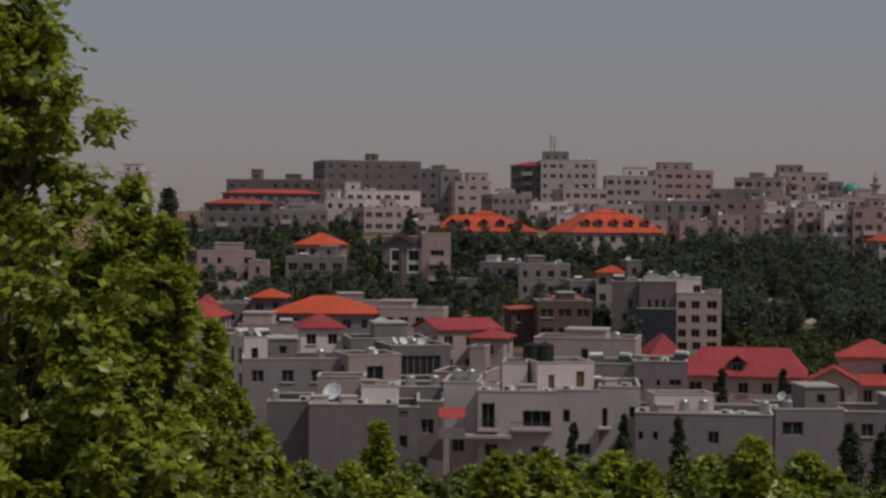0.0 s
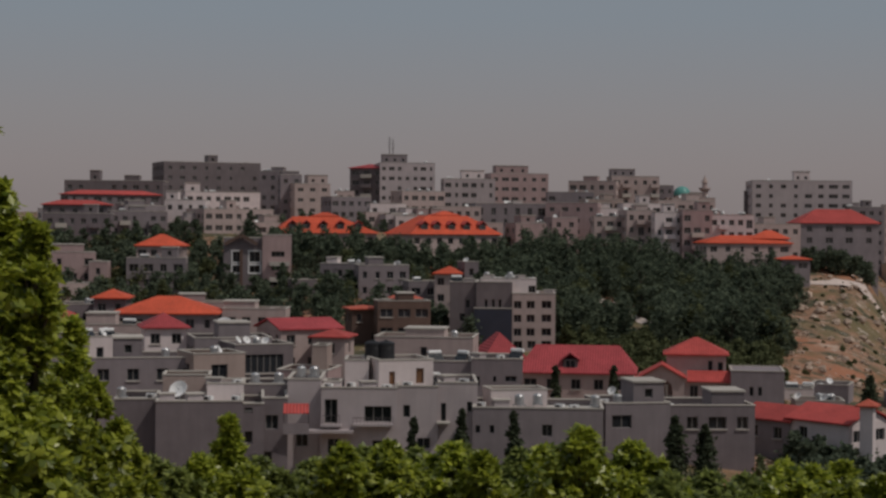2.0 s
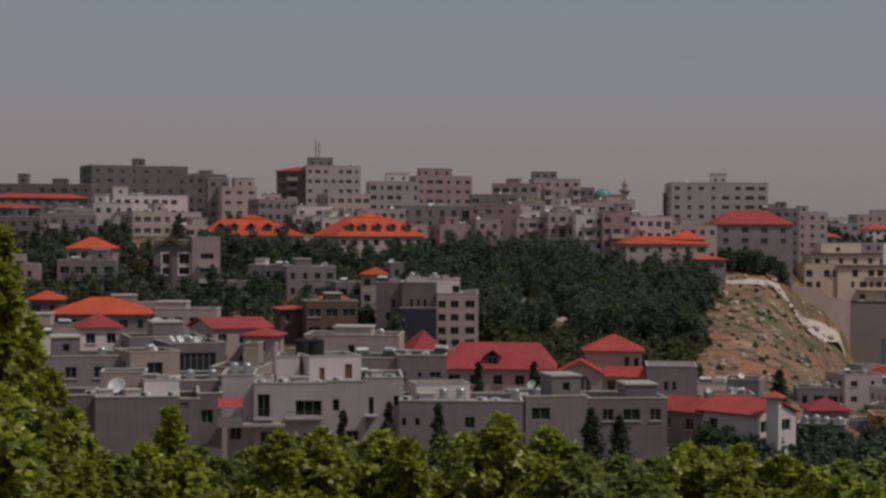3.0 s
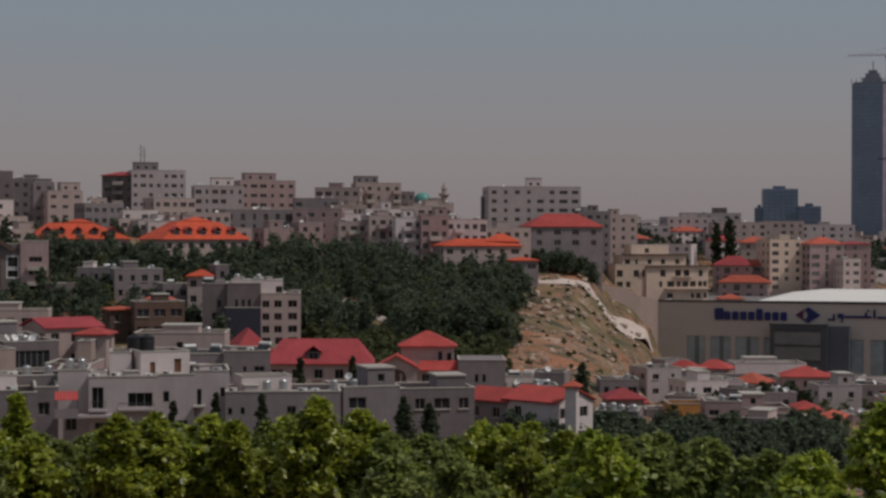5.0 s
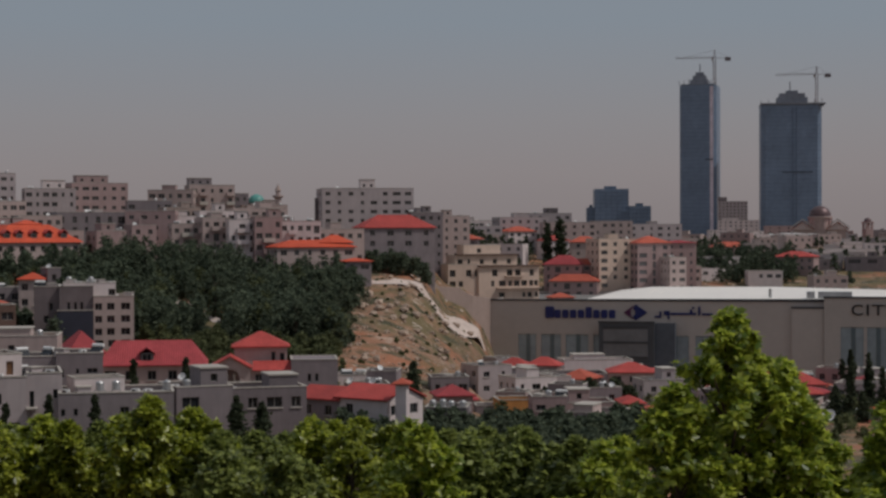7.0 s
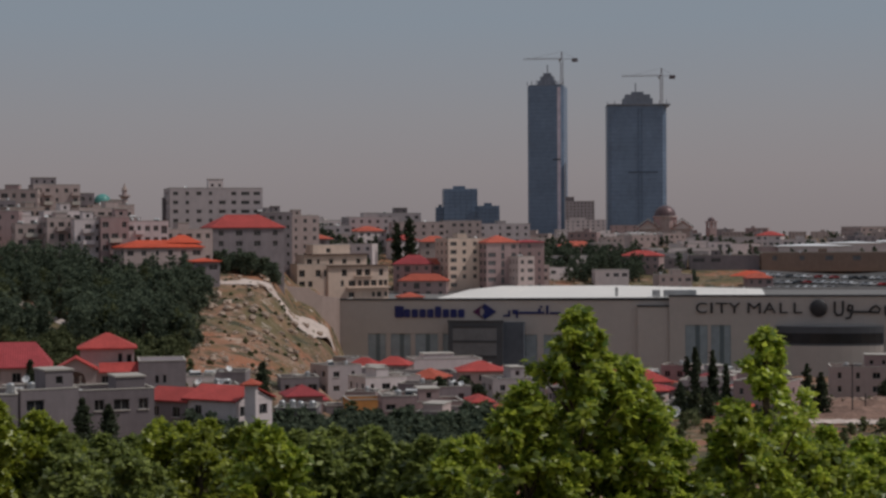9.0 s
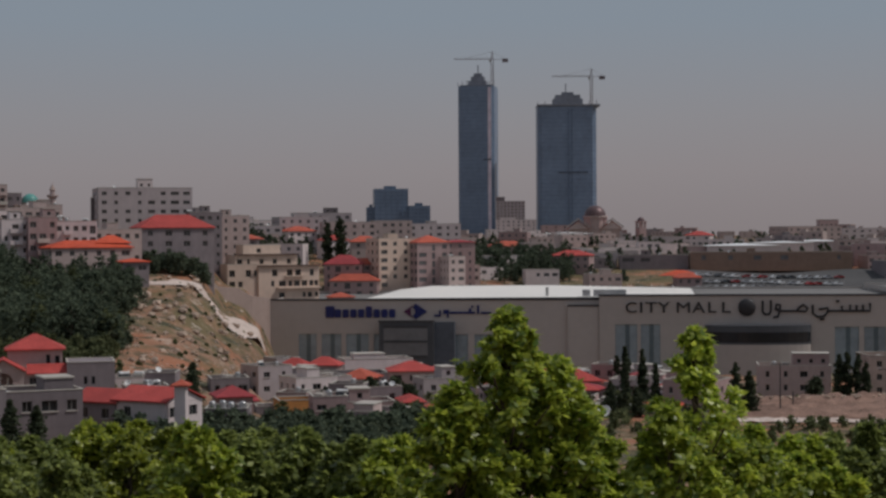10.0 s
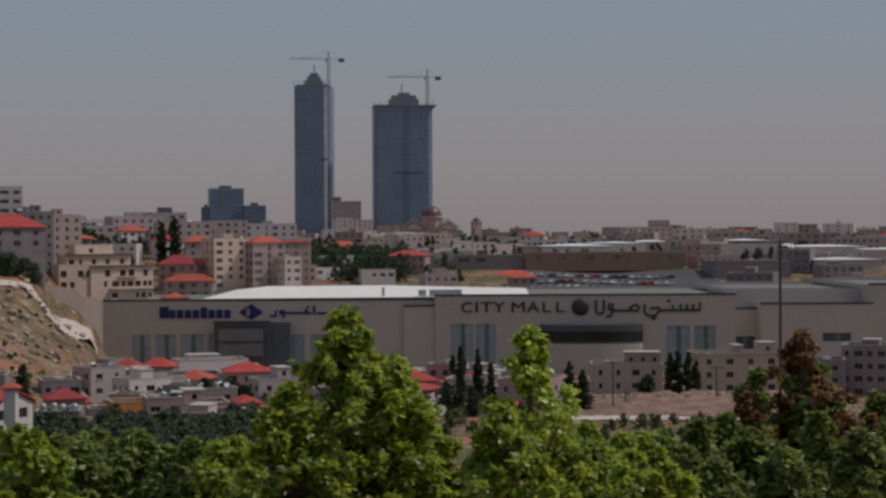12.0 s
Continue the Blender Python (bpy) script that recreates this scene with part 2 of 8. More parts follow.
def ground_material():
    """Dry earth: pale limestone soil, rusty patches, olive weeds and small stones."""
    m = mat("dry_stony_ground", (0.2, 0.118, 0.074), 0.95, 0.05, 0.6, 0.25, 0.9, second=(0.38, 0.222, 0.14))
    nt = m.node_tree
    bs = nt.nodes["Principled BSDF"]
    co = nt.nodes.new("ShaderNodeTexCoord")
    for scale, lo, hi, colour in ((0.035, 0.45, 0.56, (0.34, 0.145, 0.078)), (0.045, 0.47, 0.57, (0.145, 0.115, 0.054)), (0.16, 0.58, 0.66, (0.42, 0.32, 0.245)), (0.2, 0.5, 0.58, (0.07, 0.066, 0.036)), (0.5, 0.6, 0.65, (0.52, 0.44, 0.375))):
        base = bs.inputs["Base Color"].links[0].from_socket
        mp = nt.nodes.new("ShaderNodeMapping")
        mp.inputs["Location"].default_value = (scale * 91, scale * 37, 5)
        mp.inputs["Scale"].default_value = (0.8, 0.7, 1.0)
        n = nt.nodes.new("ShaderNodeTexNoise")
        n.inputs["Scale"].default_value = scale
        n.inputs["Detail"].default_value = 8
        n.inputs["Roughness"].default_value = 0.7
        nt.links.new(co.outputs["Object"], mp.inputs[0])
        nt.links.new(mp.outputs[0], n.inputs["Vector"])
        r = nt.nodes.new("ShaderNodeMapRange")
        r.inputs["From Min"].default_value = lo
        r.inputs["From Max"].default_value = hi
        nt.links.new(n.outputs["Fac"], r.inputs["Value"])
        mx = nt.nodes.new("ShaderNodeMix")
        mx.data_type = "RGBA"
        mx.inputs[7].default_value = (*colour, 1)
        nt.links.new(r.outputs[0], mx.inputs[0])
        nt.links.new(base, mx.inputs[6])
        nt.links.new(mx.outputs[2], bs.inputs["Base Color"])
    return m


GROUND = ground_material()
ground_sheet()


# ---------------------------------------------------------------- mesh helpers
def part(name, bm, material, parent, label=""):
    me = bpy.data.meshes.new(name)
    bm.to_mesh(me)
    bm.free()
    for m in material if isinstance(material, (list, tuple)) else [material]:
        me.materials.append(m)
    ob = new(name, me)
    ob.parent = parent
    return tagged(ob, label)


def share(name, me, parent, m, label=""):
    """One more object on a mesh that others use too."""
    ob = new(name, me)
    ob.parent = parent
    ob.matrix_local = m
    return tagged(ob, label)


def thing(name, m, label, category, group="", kind=""):
    ob = new(name)
    ob.matrix_world = m
    return tagged(ob, label, category, group, kind)


def box(bm, x0, x1, y0, y1, z0, z1, mi=0):
    vs = [bm.verts.new(p) for p in ((x0, y0, z0), (x1, y0, z0), (x1, y1, z0), (x0, y1, z0), (x0, y0, z1), (x1, y0, z1), (x1, y1, z1), (x0, y1, z1))]
    for q in ((0, 3, 2, 1), (4, 5, 6, 7), (0, 1, 5, 4), (1, 2, 6, 5), (2, 3, 7, 6), (3, 0, 4, 7)):
        bm.faces.new([vs[i] for i in q]).material_index = mi


def tube(bm, x, y, z0, z1, r0, r1, n=10, mi=0, cap=True):
    lo = [bm.verts.new((x + r0 * math.cos(2 * math.pi * i / n), y + r0 * math.sin(2 * math.pi * i / n), z0)) for i in range(n)]
    hi = [bm.verts.new((x + r1 * math.cos(2 * math.pi * i / n), y + r1 * math.sin(2 * math.pi * i / n), z1)) for i in range(n)]
    for i in range(n):
        bm.faces.new((lo[i], lo[(i + 1) % n], hi[(i + 1) % n], hi[i])).material_index = mi
    if cap:
        bm.faces.new(hi).material_index = mi
        bm.faces.new(lo[::-1]).material_index = mi


def lathe(bm, profile, n=20, x=0, y=0):
    """A body of revolution through (radius, height) pairs."""
    rows = [[bm.verts.new((x + r * math.cos(2 * math.pi * i / n), y + r * math.sin(2 * math.pi * i / n), z)) for i in range(n)] for r, z in profile]
    for a, b in zip(rows, rows[1:]):
        for i in range(n):
            bm.faces.new((a[i], a[(i + 1) % n], b[(i + 1) % n], b[i]))


def bar(bm, a, b, r, mi=0):
    """A square bar from a to b."""
    a, b = Vector(a), Vector(b)
    q = (b - a).to_track_quat("Z", "Y").to_matrix()
    vs = []
    for p in (a, b):
        for sx, sy in ((-1, -1), (1, -1), (1, 1), (-1, 1)):
            vs.append(bm.verts.new(p + q @ Vector((sx * r, sy * r, 0))))
    for f in ((0, 3, 2, 1), (4, 5, 6, 7), (0, 1, 5, 4), (1, 2, 6, 5), (2, 3, 7, 6), (3, 0, 4, 7)):
        bm.faces.new([vs[i] for i in f]).material_index = mi


def pierced(bm, a, u, length, z0, z1, holes, deep=0.28):
    """A wall face from a along u, from z0 to z1, with recessed openings (u0, u1, v0, v1); outside is to the right of u."""
    a, u = Vector(a), Vector(u)
    inward = Vector((-u.y, u.x, 0)) * deep
    us = sorted({0.0, length, *[h[0] for h in holes], *[h[1] for h in holes]})
    vs = sorted({z0, z1, *[h[2] for h in holes], *[h[3] for h in holes]})
    cache = {}

    def v(s, z, back=False):
        k = (round(s, 3), round(z, 3), back)
        if k not in cache:
            p = a + u * s + (inward if back else Vector((0, 0, 0)))
            cache[k] = bm.verts.new((p.x, p.y, z))
        return cache[k]

    for s0, s1 in zip(us, us[1:]):
        for q0, q1 in zip(vs, vs[1:]):
            cs, cq = (s0 + s1) / 2, (q0 + q1) / 2
            if not any(h[0] < cs < h[1] and h[2] < cq < h[3] for h in holes):
                bm.faces.new((v(s0, q0), v(s1, q0), v(s1, q1), v(s0, q1)))
    for s0, s1, q0, q1 in holes:
        for (p, q), (r, t) in (((s0, q0), (s1, q0)), ((s1, q0), (s1, q1)), ((s1, q1), (s0, q1)), ((s0, q1), (s0, q0))):
            bm.faces.new((v(p, q), v(p, q, True), v(r, t, True), v(r, t)))


def rim(bm, x0, x1, y0, y1, z0, z1, thick, over):
    """A closed rectangular kerb."""
    rings = []
    for o, z in ((over, z0), (over, z1), (over - thick, z1), (over - thick, z0)):
        rings.append([bm.verts.new(q) for q in ((x0 - o, y0 - o, z), (x1 + o, y0 - o, z), (x1 + o, y1 + o, z), (x0 - o, y1 + o, z))])
    for k in range(4):
        a, b = rings[k], rings[(k + 1) % 4]
        for i in range(4):
            bm.faces.new((a[i], a[(i + 1) % 4], b[(i + 1) % 4], b[i]))


PANES = {}


def window_mesh(w, h, far=False):
    """Dark panes, or haze-paled ones when far, in a frame with mullions, one shell; the outside is -y, the origin the
    lower middle.
    """
    key = (round(w, 1), round(h, 1), far)
    if key not in PANES:
        bm = bmesh.new()
        f = min(0.07, w * 0.1)
        n = max(2, round(w / 0.9)) if w > 1.0 else 1
        cell = (w - f) / n
        holes = [(f + cell * i, cell * (i + 1), f, h - f) for i in range(n)]
        pierced(bm, (-w / 2, -0.05, 0), (1, 0, 0), w, 0, h, holes, 0.06)
        for f_ in bm.faces:
            f_.material_index = 1
        bm.verts.ensure_lookup_table()
        for q in holes:
            vs = []
            for s, z in ((q[0], q[2]), (q[1], q[2]), (q[1], q[3]), (q[0], q[3])):
                vs.append(min(bm.verts, key=lambda v: (v.co - Vector((-w / 2 + s, 0.01, z))).length))
            bm.faces.new(vs).material_index = 0
        me = bpy.data.meshes.new("window")
        bm.to_mesh(me)
        bm.free()
        me.materials.append(HAZEGLASS if far else GLASS)
        me.materials.append(FRAME)
        PANES[key] = me
    return PANES[key]


SILLS = {}


def sill_mesh(w):
    k = round(w, 1)
    if k not in SILLS:
        bm = bmesh.new()
        box(bm, -w / 2 - 0.12, w / 2 + 0.12, -0.16, 0.02, -0.14, -0.01)
        me = bpy.data.meshes.new("sill")
        bm.to_mesh(me)
        bm.free()
        me.materials.append(TRIM)
        SILLS[k] = me
    return SILLS[k]


FOOT = []


def hip_roof(bm, x0, x1, y0, y1, z, h, over=0.5, ridge=None, thick=0.18):
    """A hipped roof with eaves; ridge: its length (0 makes a pyramid), along the longer side."""
    x0, x1, y0, y1 = x0 - over, x1 + over, y0 - over, y1 + over
    w, d = x1 - x0, y1 - y0
    cx, cy = (x0 + x1) / 2, (y0 + y1) / 2
    if ridge is None:
        ridge = abs(w - d)
    e = [bm.verts.new(p) for p in ((x0, y0, z), (x1, y0, z), (x1, y1, z), (x0, y1, z))]
    lo = [bm.verts.new((v.co.x, v.co.y, z - thick)) for v in e]
    if w >= d:
        a, b = bm.verts.new((cx - ridge / 2 - 0.01, cy, z + h)), bm.verts.new((cx + ridge / 2 + 0.01, cy, z + h))
        for f in ((e[0], e[1], b, a), (e[1], e[2], b), (e[2], e[3], a, b), (e[3], e[0], a)):
            bm.faces.new(f)
    else:
        a, b = bm.verts.new((cx, cy - ridge / 2 - 0.01, z + h)), bm.verts.new((cx, cy + ridge / 2 + 0.01, z + h))
        for f in ((e[0], e[1], a), (e[1], e[2], b, a), (e[2], e[3], b), (e[3], e[0], a, b)):
            bm.faces.new(f)
    for i in range(4):
        bm.faces.new((lo[i], lo[(i + 1) % 4], e[(i + 1) % 4], e[i]))
    bm.faces.new(lo[::-1])


def gable_roof(bm, x0, x1, y0, y1, z, h, over=0.4, along="x", thick=0.2):
    x0, x1, y0, y1 = x0 - over, x1 + over, y0 - over, y1 + over
    cx, cy = (x0 + x1) / 2, (y0 + y1) / 2
    if along == "x":
        tri = [[(x, y0, z), (x, cy, z + h), (x, y1, z), (x, y1, z - thick), (x, cy, z + h - thick), (x, y0, z - thick)] for x in (x0, x1)]
    else:
        tri = [[(x0, y, z), (cx, y, z + h), (x1, y, z), (x1, y, z - thick), (cx, y, z + h - thick), (x0, y, z - thick)] for y in (y0, y1)]
    a = [bm.verts.new(p) for p in tri[0]]
    b = [bm.verts.new(p) for p in tri[1]]
    for i in range(6):
        bm.faces.new((a[i], b[i], b[(i + 1) % 6], a[(i + 1) % 6]))
    bm.faces.new(a[::-1])
    bm.faces.new(b)


def gable_wall(bm, x0, x1, y0, y1, z, h, along):
    """The solid under a gabled roof."""
    cx, cy = (x0 + x1) / 2, (y0 + y1) / 2
    if along == "x":
        ends = [[(x, y0, z), (x, y1, z), (x, cy, z + h)] for x in (x0, x1)]
    else:
        ends = [[(x0, y, z), (x1, y, z), (cx, y, z + h)] for y in (y0, y1)]
    a, b = [[bm.verts.new(q) for q in e] for e in ends]
    bm.faces.new(a)
    bm.faces.new(b[::-1])
    for i in range(3):
        bm.faces.new((a[i], b[i], b[(i + 1) % 3], a[(i + 1) % 3]))
    bmesh.ops.recalc_face_normals(bm, faces=bm.faces)


COLOUR = {"plaster": "off-white plastered", "white": "white rendered", "cream": "cream stone", "beige": "beige stone", "grey": "pale grey stone", "dusk": "weathered grey stone", "pink": "pinkish stone", "brown": "dark brown stone", "taupe": "taupe stone", "ochre": "ochre rendered", "tan": "tan brick", "honey": "warm cream stone", "slate": "dark glazed"}
COUNT = ("", "one-storey", "two-storey", "three-storey", "four-storey", "five-storey", "six-storey", "seven-storey", "eight-storey", "nine-storey")


def house(x, y, top, w, dep, turn, wall, floors, bays, roof="flat", rise=0.0, tile="red", win=(1.3, 1.4), seed=0, extra=(), balcony=0, side=True, storey=3.1, plain=False, name="", exact=False, dormers=(), ridge=None):
    """A house with its front's middle at x, y, its wall's top at height top, turned from facing the viewer. extra: roof rooms (from, to, height) in parts of the width."""
    rnd = random.Random(seed * 7 + int(x * 3 + y))
    az = math.degrees(math.atan2(x, y))
    m0 = pose(x, y, 0, 0, 0, -az + turn)
    corners = [m0 @ Vector((sx * w / 2, sy * dep, 0)) for sx in (-1, 1) for sy in (0, 1)]
    base = min(land(c.x, c.y) for c in corners) - 0.4
    mid = m0 @ Vector((0, dep / 2, 0))
    FOOT.append((mid.x, mid.y, max(w, dep) * 0.6))
    if top - base < 2.5:
        base = top - 2.5
    H = top - base
    kind = name or ("apartment_building" if floors >= 3 else "shed" if plain and floors == 1 else "villa" if roof != "flat" else "house")
    rooftxt = {"flat": "a flat roof", "hip": "a low white sheet roof" if tile == "pale" else "a hipped %s tiled roof" % tile, "gable": "a gabled %s tiled roof" % tile}[roof]
    ob = thing(kind, m0 @ Matrix.Translation((0, 0, base)), "%s %s %s with %s" % (COUNT[min(9, max(1, floors))], COLOUR[wall], kind.replace("_", " "), rooftxt), "building", "houses on the hillside")
    par = 0.9 if roof == "flat" else 0.35
    if roof == "flat" and not extra and not plain and w > 7 and rnd.random() < 0.6:
        a = rnd.uniform(0.05, 0.6)
        extra = ((a, min(0.95, a + rnd.uniform(2.6, 4.2) / w), rnd.uniform(1.2, 2.3), wall),)
    ww, wh = win
    rows = []
    for k in range(floors if exact else 14):
        z1 = H - par - 0.35 - storey * k
        if z1 - wh > 0.6:
            rows.append((z1 - wh, z1))
    bm = bmesh.new()
    spots = []

    def face(a, u, length, n, front):
        holes = []
        if n and not plain:
            pitch = length / n
            widths = [min(pitch * 0.72, ww * rnd.choice((0.7, 1.0, 1.0, 1.0, 1.35, 1.7))) for _ in range(n)]
            for v0, v1 in rows:
                for i in range(n):
                    if rnd.random() < 0.07:
                        continue
                    c = pitch * (i + 0.5)
                    b = widths[i]
                    lo = v0 - (0.75 if (i % 3 == 1 and balcony and front) else 0)
                    holes.append((c - b / 2, c + b / 2, lo, v1))
        pierced(bm, a, u, length, 0, H, holes)
        for h in holes:
            spots.append((Vector(a) + Vector(u) * (h[0] + h[1]) / 2, Vector(u), h, front))

    nside = max(1, round(dep / max(2.6, w / max(1, bays)))) if side else 0
    face((-w / 2, 0, 0), (1, 0, 0), w, bays, True)
    face((w / 2, 0, 0), (0, 1, 0), dep, nside if turn < -4 else 0, False)
    face((-w / 2, dep, 0), (0, -1, 0), dep, nside if turn > 4 else 0, False)
    face((w / 2, dep, 0), (-1, 0, 0), w, 0, False)
    bmesh.ops.remove_doubles(bm, verts=bm.verts, dist=0.002)
    wall_ob = part("wall", bm, WALL[wall], ob)
    # flat slab and parapet, or a tiled roof
    bm = bmesh.new()
    if roof == "flat":
        box(bm, -w / 2 + 0.22, w / 2 - 0.22, 0.22, dep - 0.22, H - par - 0.2, H - par, 0)
        part("roof_slab", bm, ROOFING, ob)
        bm = bmesh.new()
        rim(bm, -w / 2, w / 2, 0, dep, H + 0.002, H + 0.14, 0.3, 0.06)
        part("coping", bm, TRIM, ob)
    else:
        if roof == "hip":
            hip_roof(bm, -w / 2, w / 2, 0, dep, H + 0.18, rise, ridge=ridge)
        else:
            gable_roof(bm, -w / 2, w / 2, 0, dep, H + 0.2, rise, along="x" if w >= dep else "y")
            gb = bmesh.new()
            gable_wall(gb, -w / 2, w / 2, 0, dep, H - 0.1, rise + 0.05, "x" if w >= dep else "y")
            part("gable_wall", gb, WALL[wall], ob)
        part("roof", bm, TILE[tile], ob, "white metal sheeting" if tile == "pale" else "%s clay tiles" % tile)
    for f in dormers:
        dm = new("dormer")
        dm.parent = ob
        dm.matrix_local = Matrix.Translation((-w / 2 + f * w, dep * 0.06, H + rise * 0.18))
        bm = bmesh.new()
        box(bm, -1.0, 1.0, 0.0, 2.4, 0, 1.3)
        part("dormer_cheeks", bm, WALL["taupe"], dm)
        bm = bmesh.new()
        gable_roof(bm, -1.0, 1.0, -0.2, 2.6, 1.35, 0.9, 0.25, "y")
        part("dormer_roof", bm, TILE[tile], dm)
        share("window", window_mesh(1.4, 1.1), dm, Matrix.Translation((0, -0.07, 0.12)))
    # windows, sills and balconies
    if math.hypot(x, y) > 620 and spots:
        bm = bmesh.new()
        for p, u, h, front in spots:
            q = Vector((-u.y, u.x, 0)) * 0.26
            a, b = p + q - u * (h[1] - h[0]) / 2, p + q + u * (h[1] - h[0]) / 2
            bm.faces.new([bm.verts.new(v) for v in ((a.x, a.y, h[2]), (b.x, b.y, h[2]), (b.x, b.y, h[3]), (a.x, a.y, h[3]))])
        # the farthest panes carry the most haze in their colour
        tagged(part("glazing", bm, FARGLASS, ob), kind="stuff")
        spots = []
    for p, u, h, front in spots:
        turn_m = Matrix.Rotation(math.atan2(u.y, u.x), 4, "Z")
        b, hh = h[1] - h[0], h[3] - h[2]
        b, hh = round(b, 1), round(hh, 1)
        inward = Vector((-u.y, u.x, 0)) * 0.24
        m = Matrix.Translation((p.x + inward.x, p.y + inward.y, h[2])) @ turn_m @ Matrix.Diagonal(((h[1] - h[0]) / b, 1, (h[3] - h[2]) / hh, 1))
        # past 455 m the panes take the glass paled for haze
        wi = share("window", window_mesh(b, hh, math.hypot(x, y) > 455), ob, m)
        if front and math.hypot(x, y) < 420 and rnd.random() < 0.5:
            share("window_sill", sill_mesh(b), wi, Matrix.Translation((0, -0.24, 0)))
        if front and balcony and hh > wh + 0.5 and rnd.random() < 0.9:
            bm = bmesh.new()
            box(bm, -b / 2 - 0.7, b / 2 + 0.7, -1.4, -0.002, -0.2, 0.0)
            box(bm, -b / 2 - 0.7, b / 2 + 0.7, -1.4, -1.28, 0.0, 0.95)
            box(bm, -b / 2 - 0.7, -b / 2 - 0.58, -1.28, -0.002, 0.0, 0.95)
            box(bm, b / 2 + 0.58, b / 2 + 0.7, -1.28, -0.002, 0.0, 0.95)
            bl = part("balcony", bm, TRIM if rnd.random() < 0.4 else WALL[wall], ob)
            bl.matrix_local = Matrix.Translation((p.x, p.y - 0.004, h[2]))
    # roof rooms
    for f0, f1, hh, mt in extra:
        bm = bmesh.new()
        xa, xb = -w / 2 + f0 * w, -w / 2 + f1 * w
        y0 = min(1.2, dep * 0.2)
        yb = min(dep - 0.5, y0 + 5)
        hz = H - par
        n = max(1, round((xb - xa) / 3))
        pitch = (xb - xa) / n
        hs = [(pitch * (i + 0.5) - 0.45, pitch * (i + 0.5) + 0.45, hz + par + 0.5, hz + par + 1.5) for i in range(n)] if hh > 2 and not plain else []
        pierced(bm, (xa, y0, 0), (1, 0, 0), xb - xa, hz, H + hh, hs)
        pierced(bm, (xb, y0, 0), (0, 1, 0), yb - y0, hz, H + hh, [])
        pierced(bm, (xa, yb, 0), (0, -1, 0), yb - y0, hz, H + hh, [])
        pierced(bm, (xb, yb, 0), (-1, 0, 0), xb - xa, hz, H + hh, [])
        bmesh.ops.remove_doubles(bm, verts=bm.verts, dist=0.002)
        rr = part("roof_room", bm, WALL[mt], ob)
        for h in hs:
            share("window", window_mesh(0.9, 1.0), rr, Matrix.Translation((xa + (h[0] + h[1]) / 2, y0 + 0.24, h[2])))
        bm = bmesh.new()
        box(bm, xa - 0.15, xb + 0.15, y0 - 0.15, yb + 0.15, H + hh + 0.002, H + hh + 0.2)
        part("roof_slab", bm, TRIM, rr)
    if roof == "flat" and not plain:
        for _ in range(rnd.choice((4, 5, 6)) if math.hypot(x, y) < 310 else rnd.choice((1, 2, 2, 3)) if math.hypot(x, y) < 700 else 1):
            px, py = rnd.uniform(-w * 0.42, w * 0.42), rnd.uniform(min(1.5, dep * 0.3), dep * 0.7)
            if any(-w / 2 + f0 * w - 1 < px < -w / 2 + f1 * w + 1 for f0, f1, _h, _m in extra):
                continue
            ROOFTOP.append((m0 @ Matrix.Translation((px, py, top - par)) @ pose(0, 0, 0, 0, 0, rnd.uniform(-60, 60)), rnd.choice(("tank", "tank", "ac", "ac", "dish", "solar", "crate"))))
    return ob


ROOFTOP = []


def compound(x, y, label, name="house", turn=0.0):
    """A building made of several blocks; its frame faces the viewer."""
    FOOT.append((x, y, 9.0))
    return thing(name, pose(x, y, land(x, y), 0, 0, turn - math.degrees(math.atan2(x, y))), label, "building", "houses on the hillside")


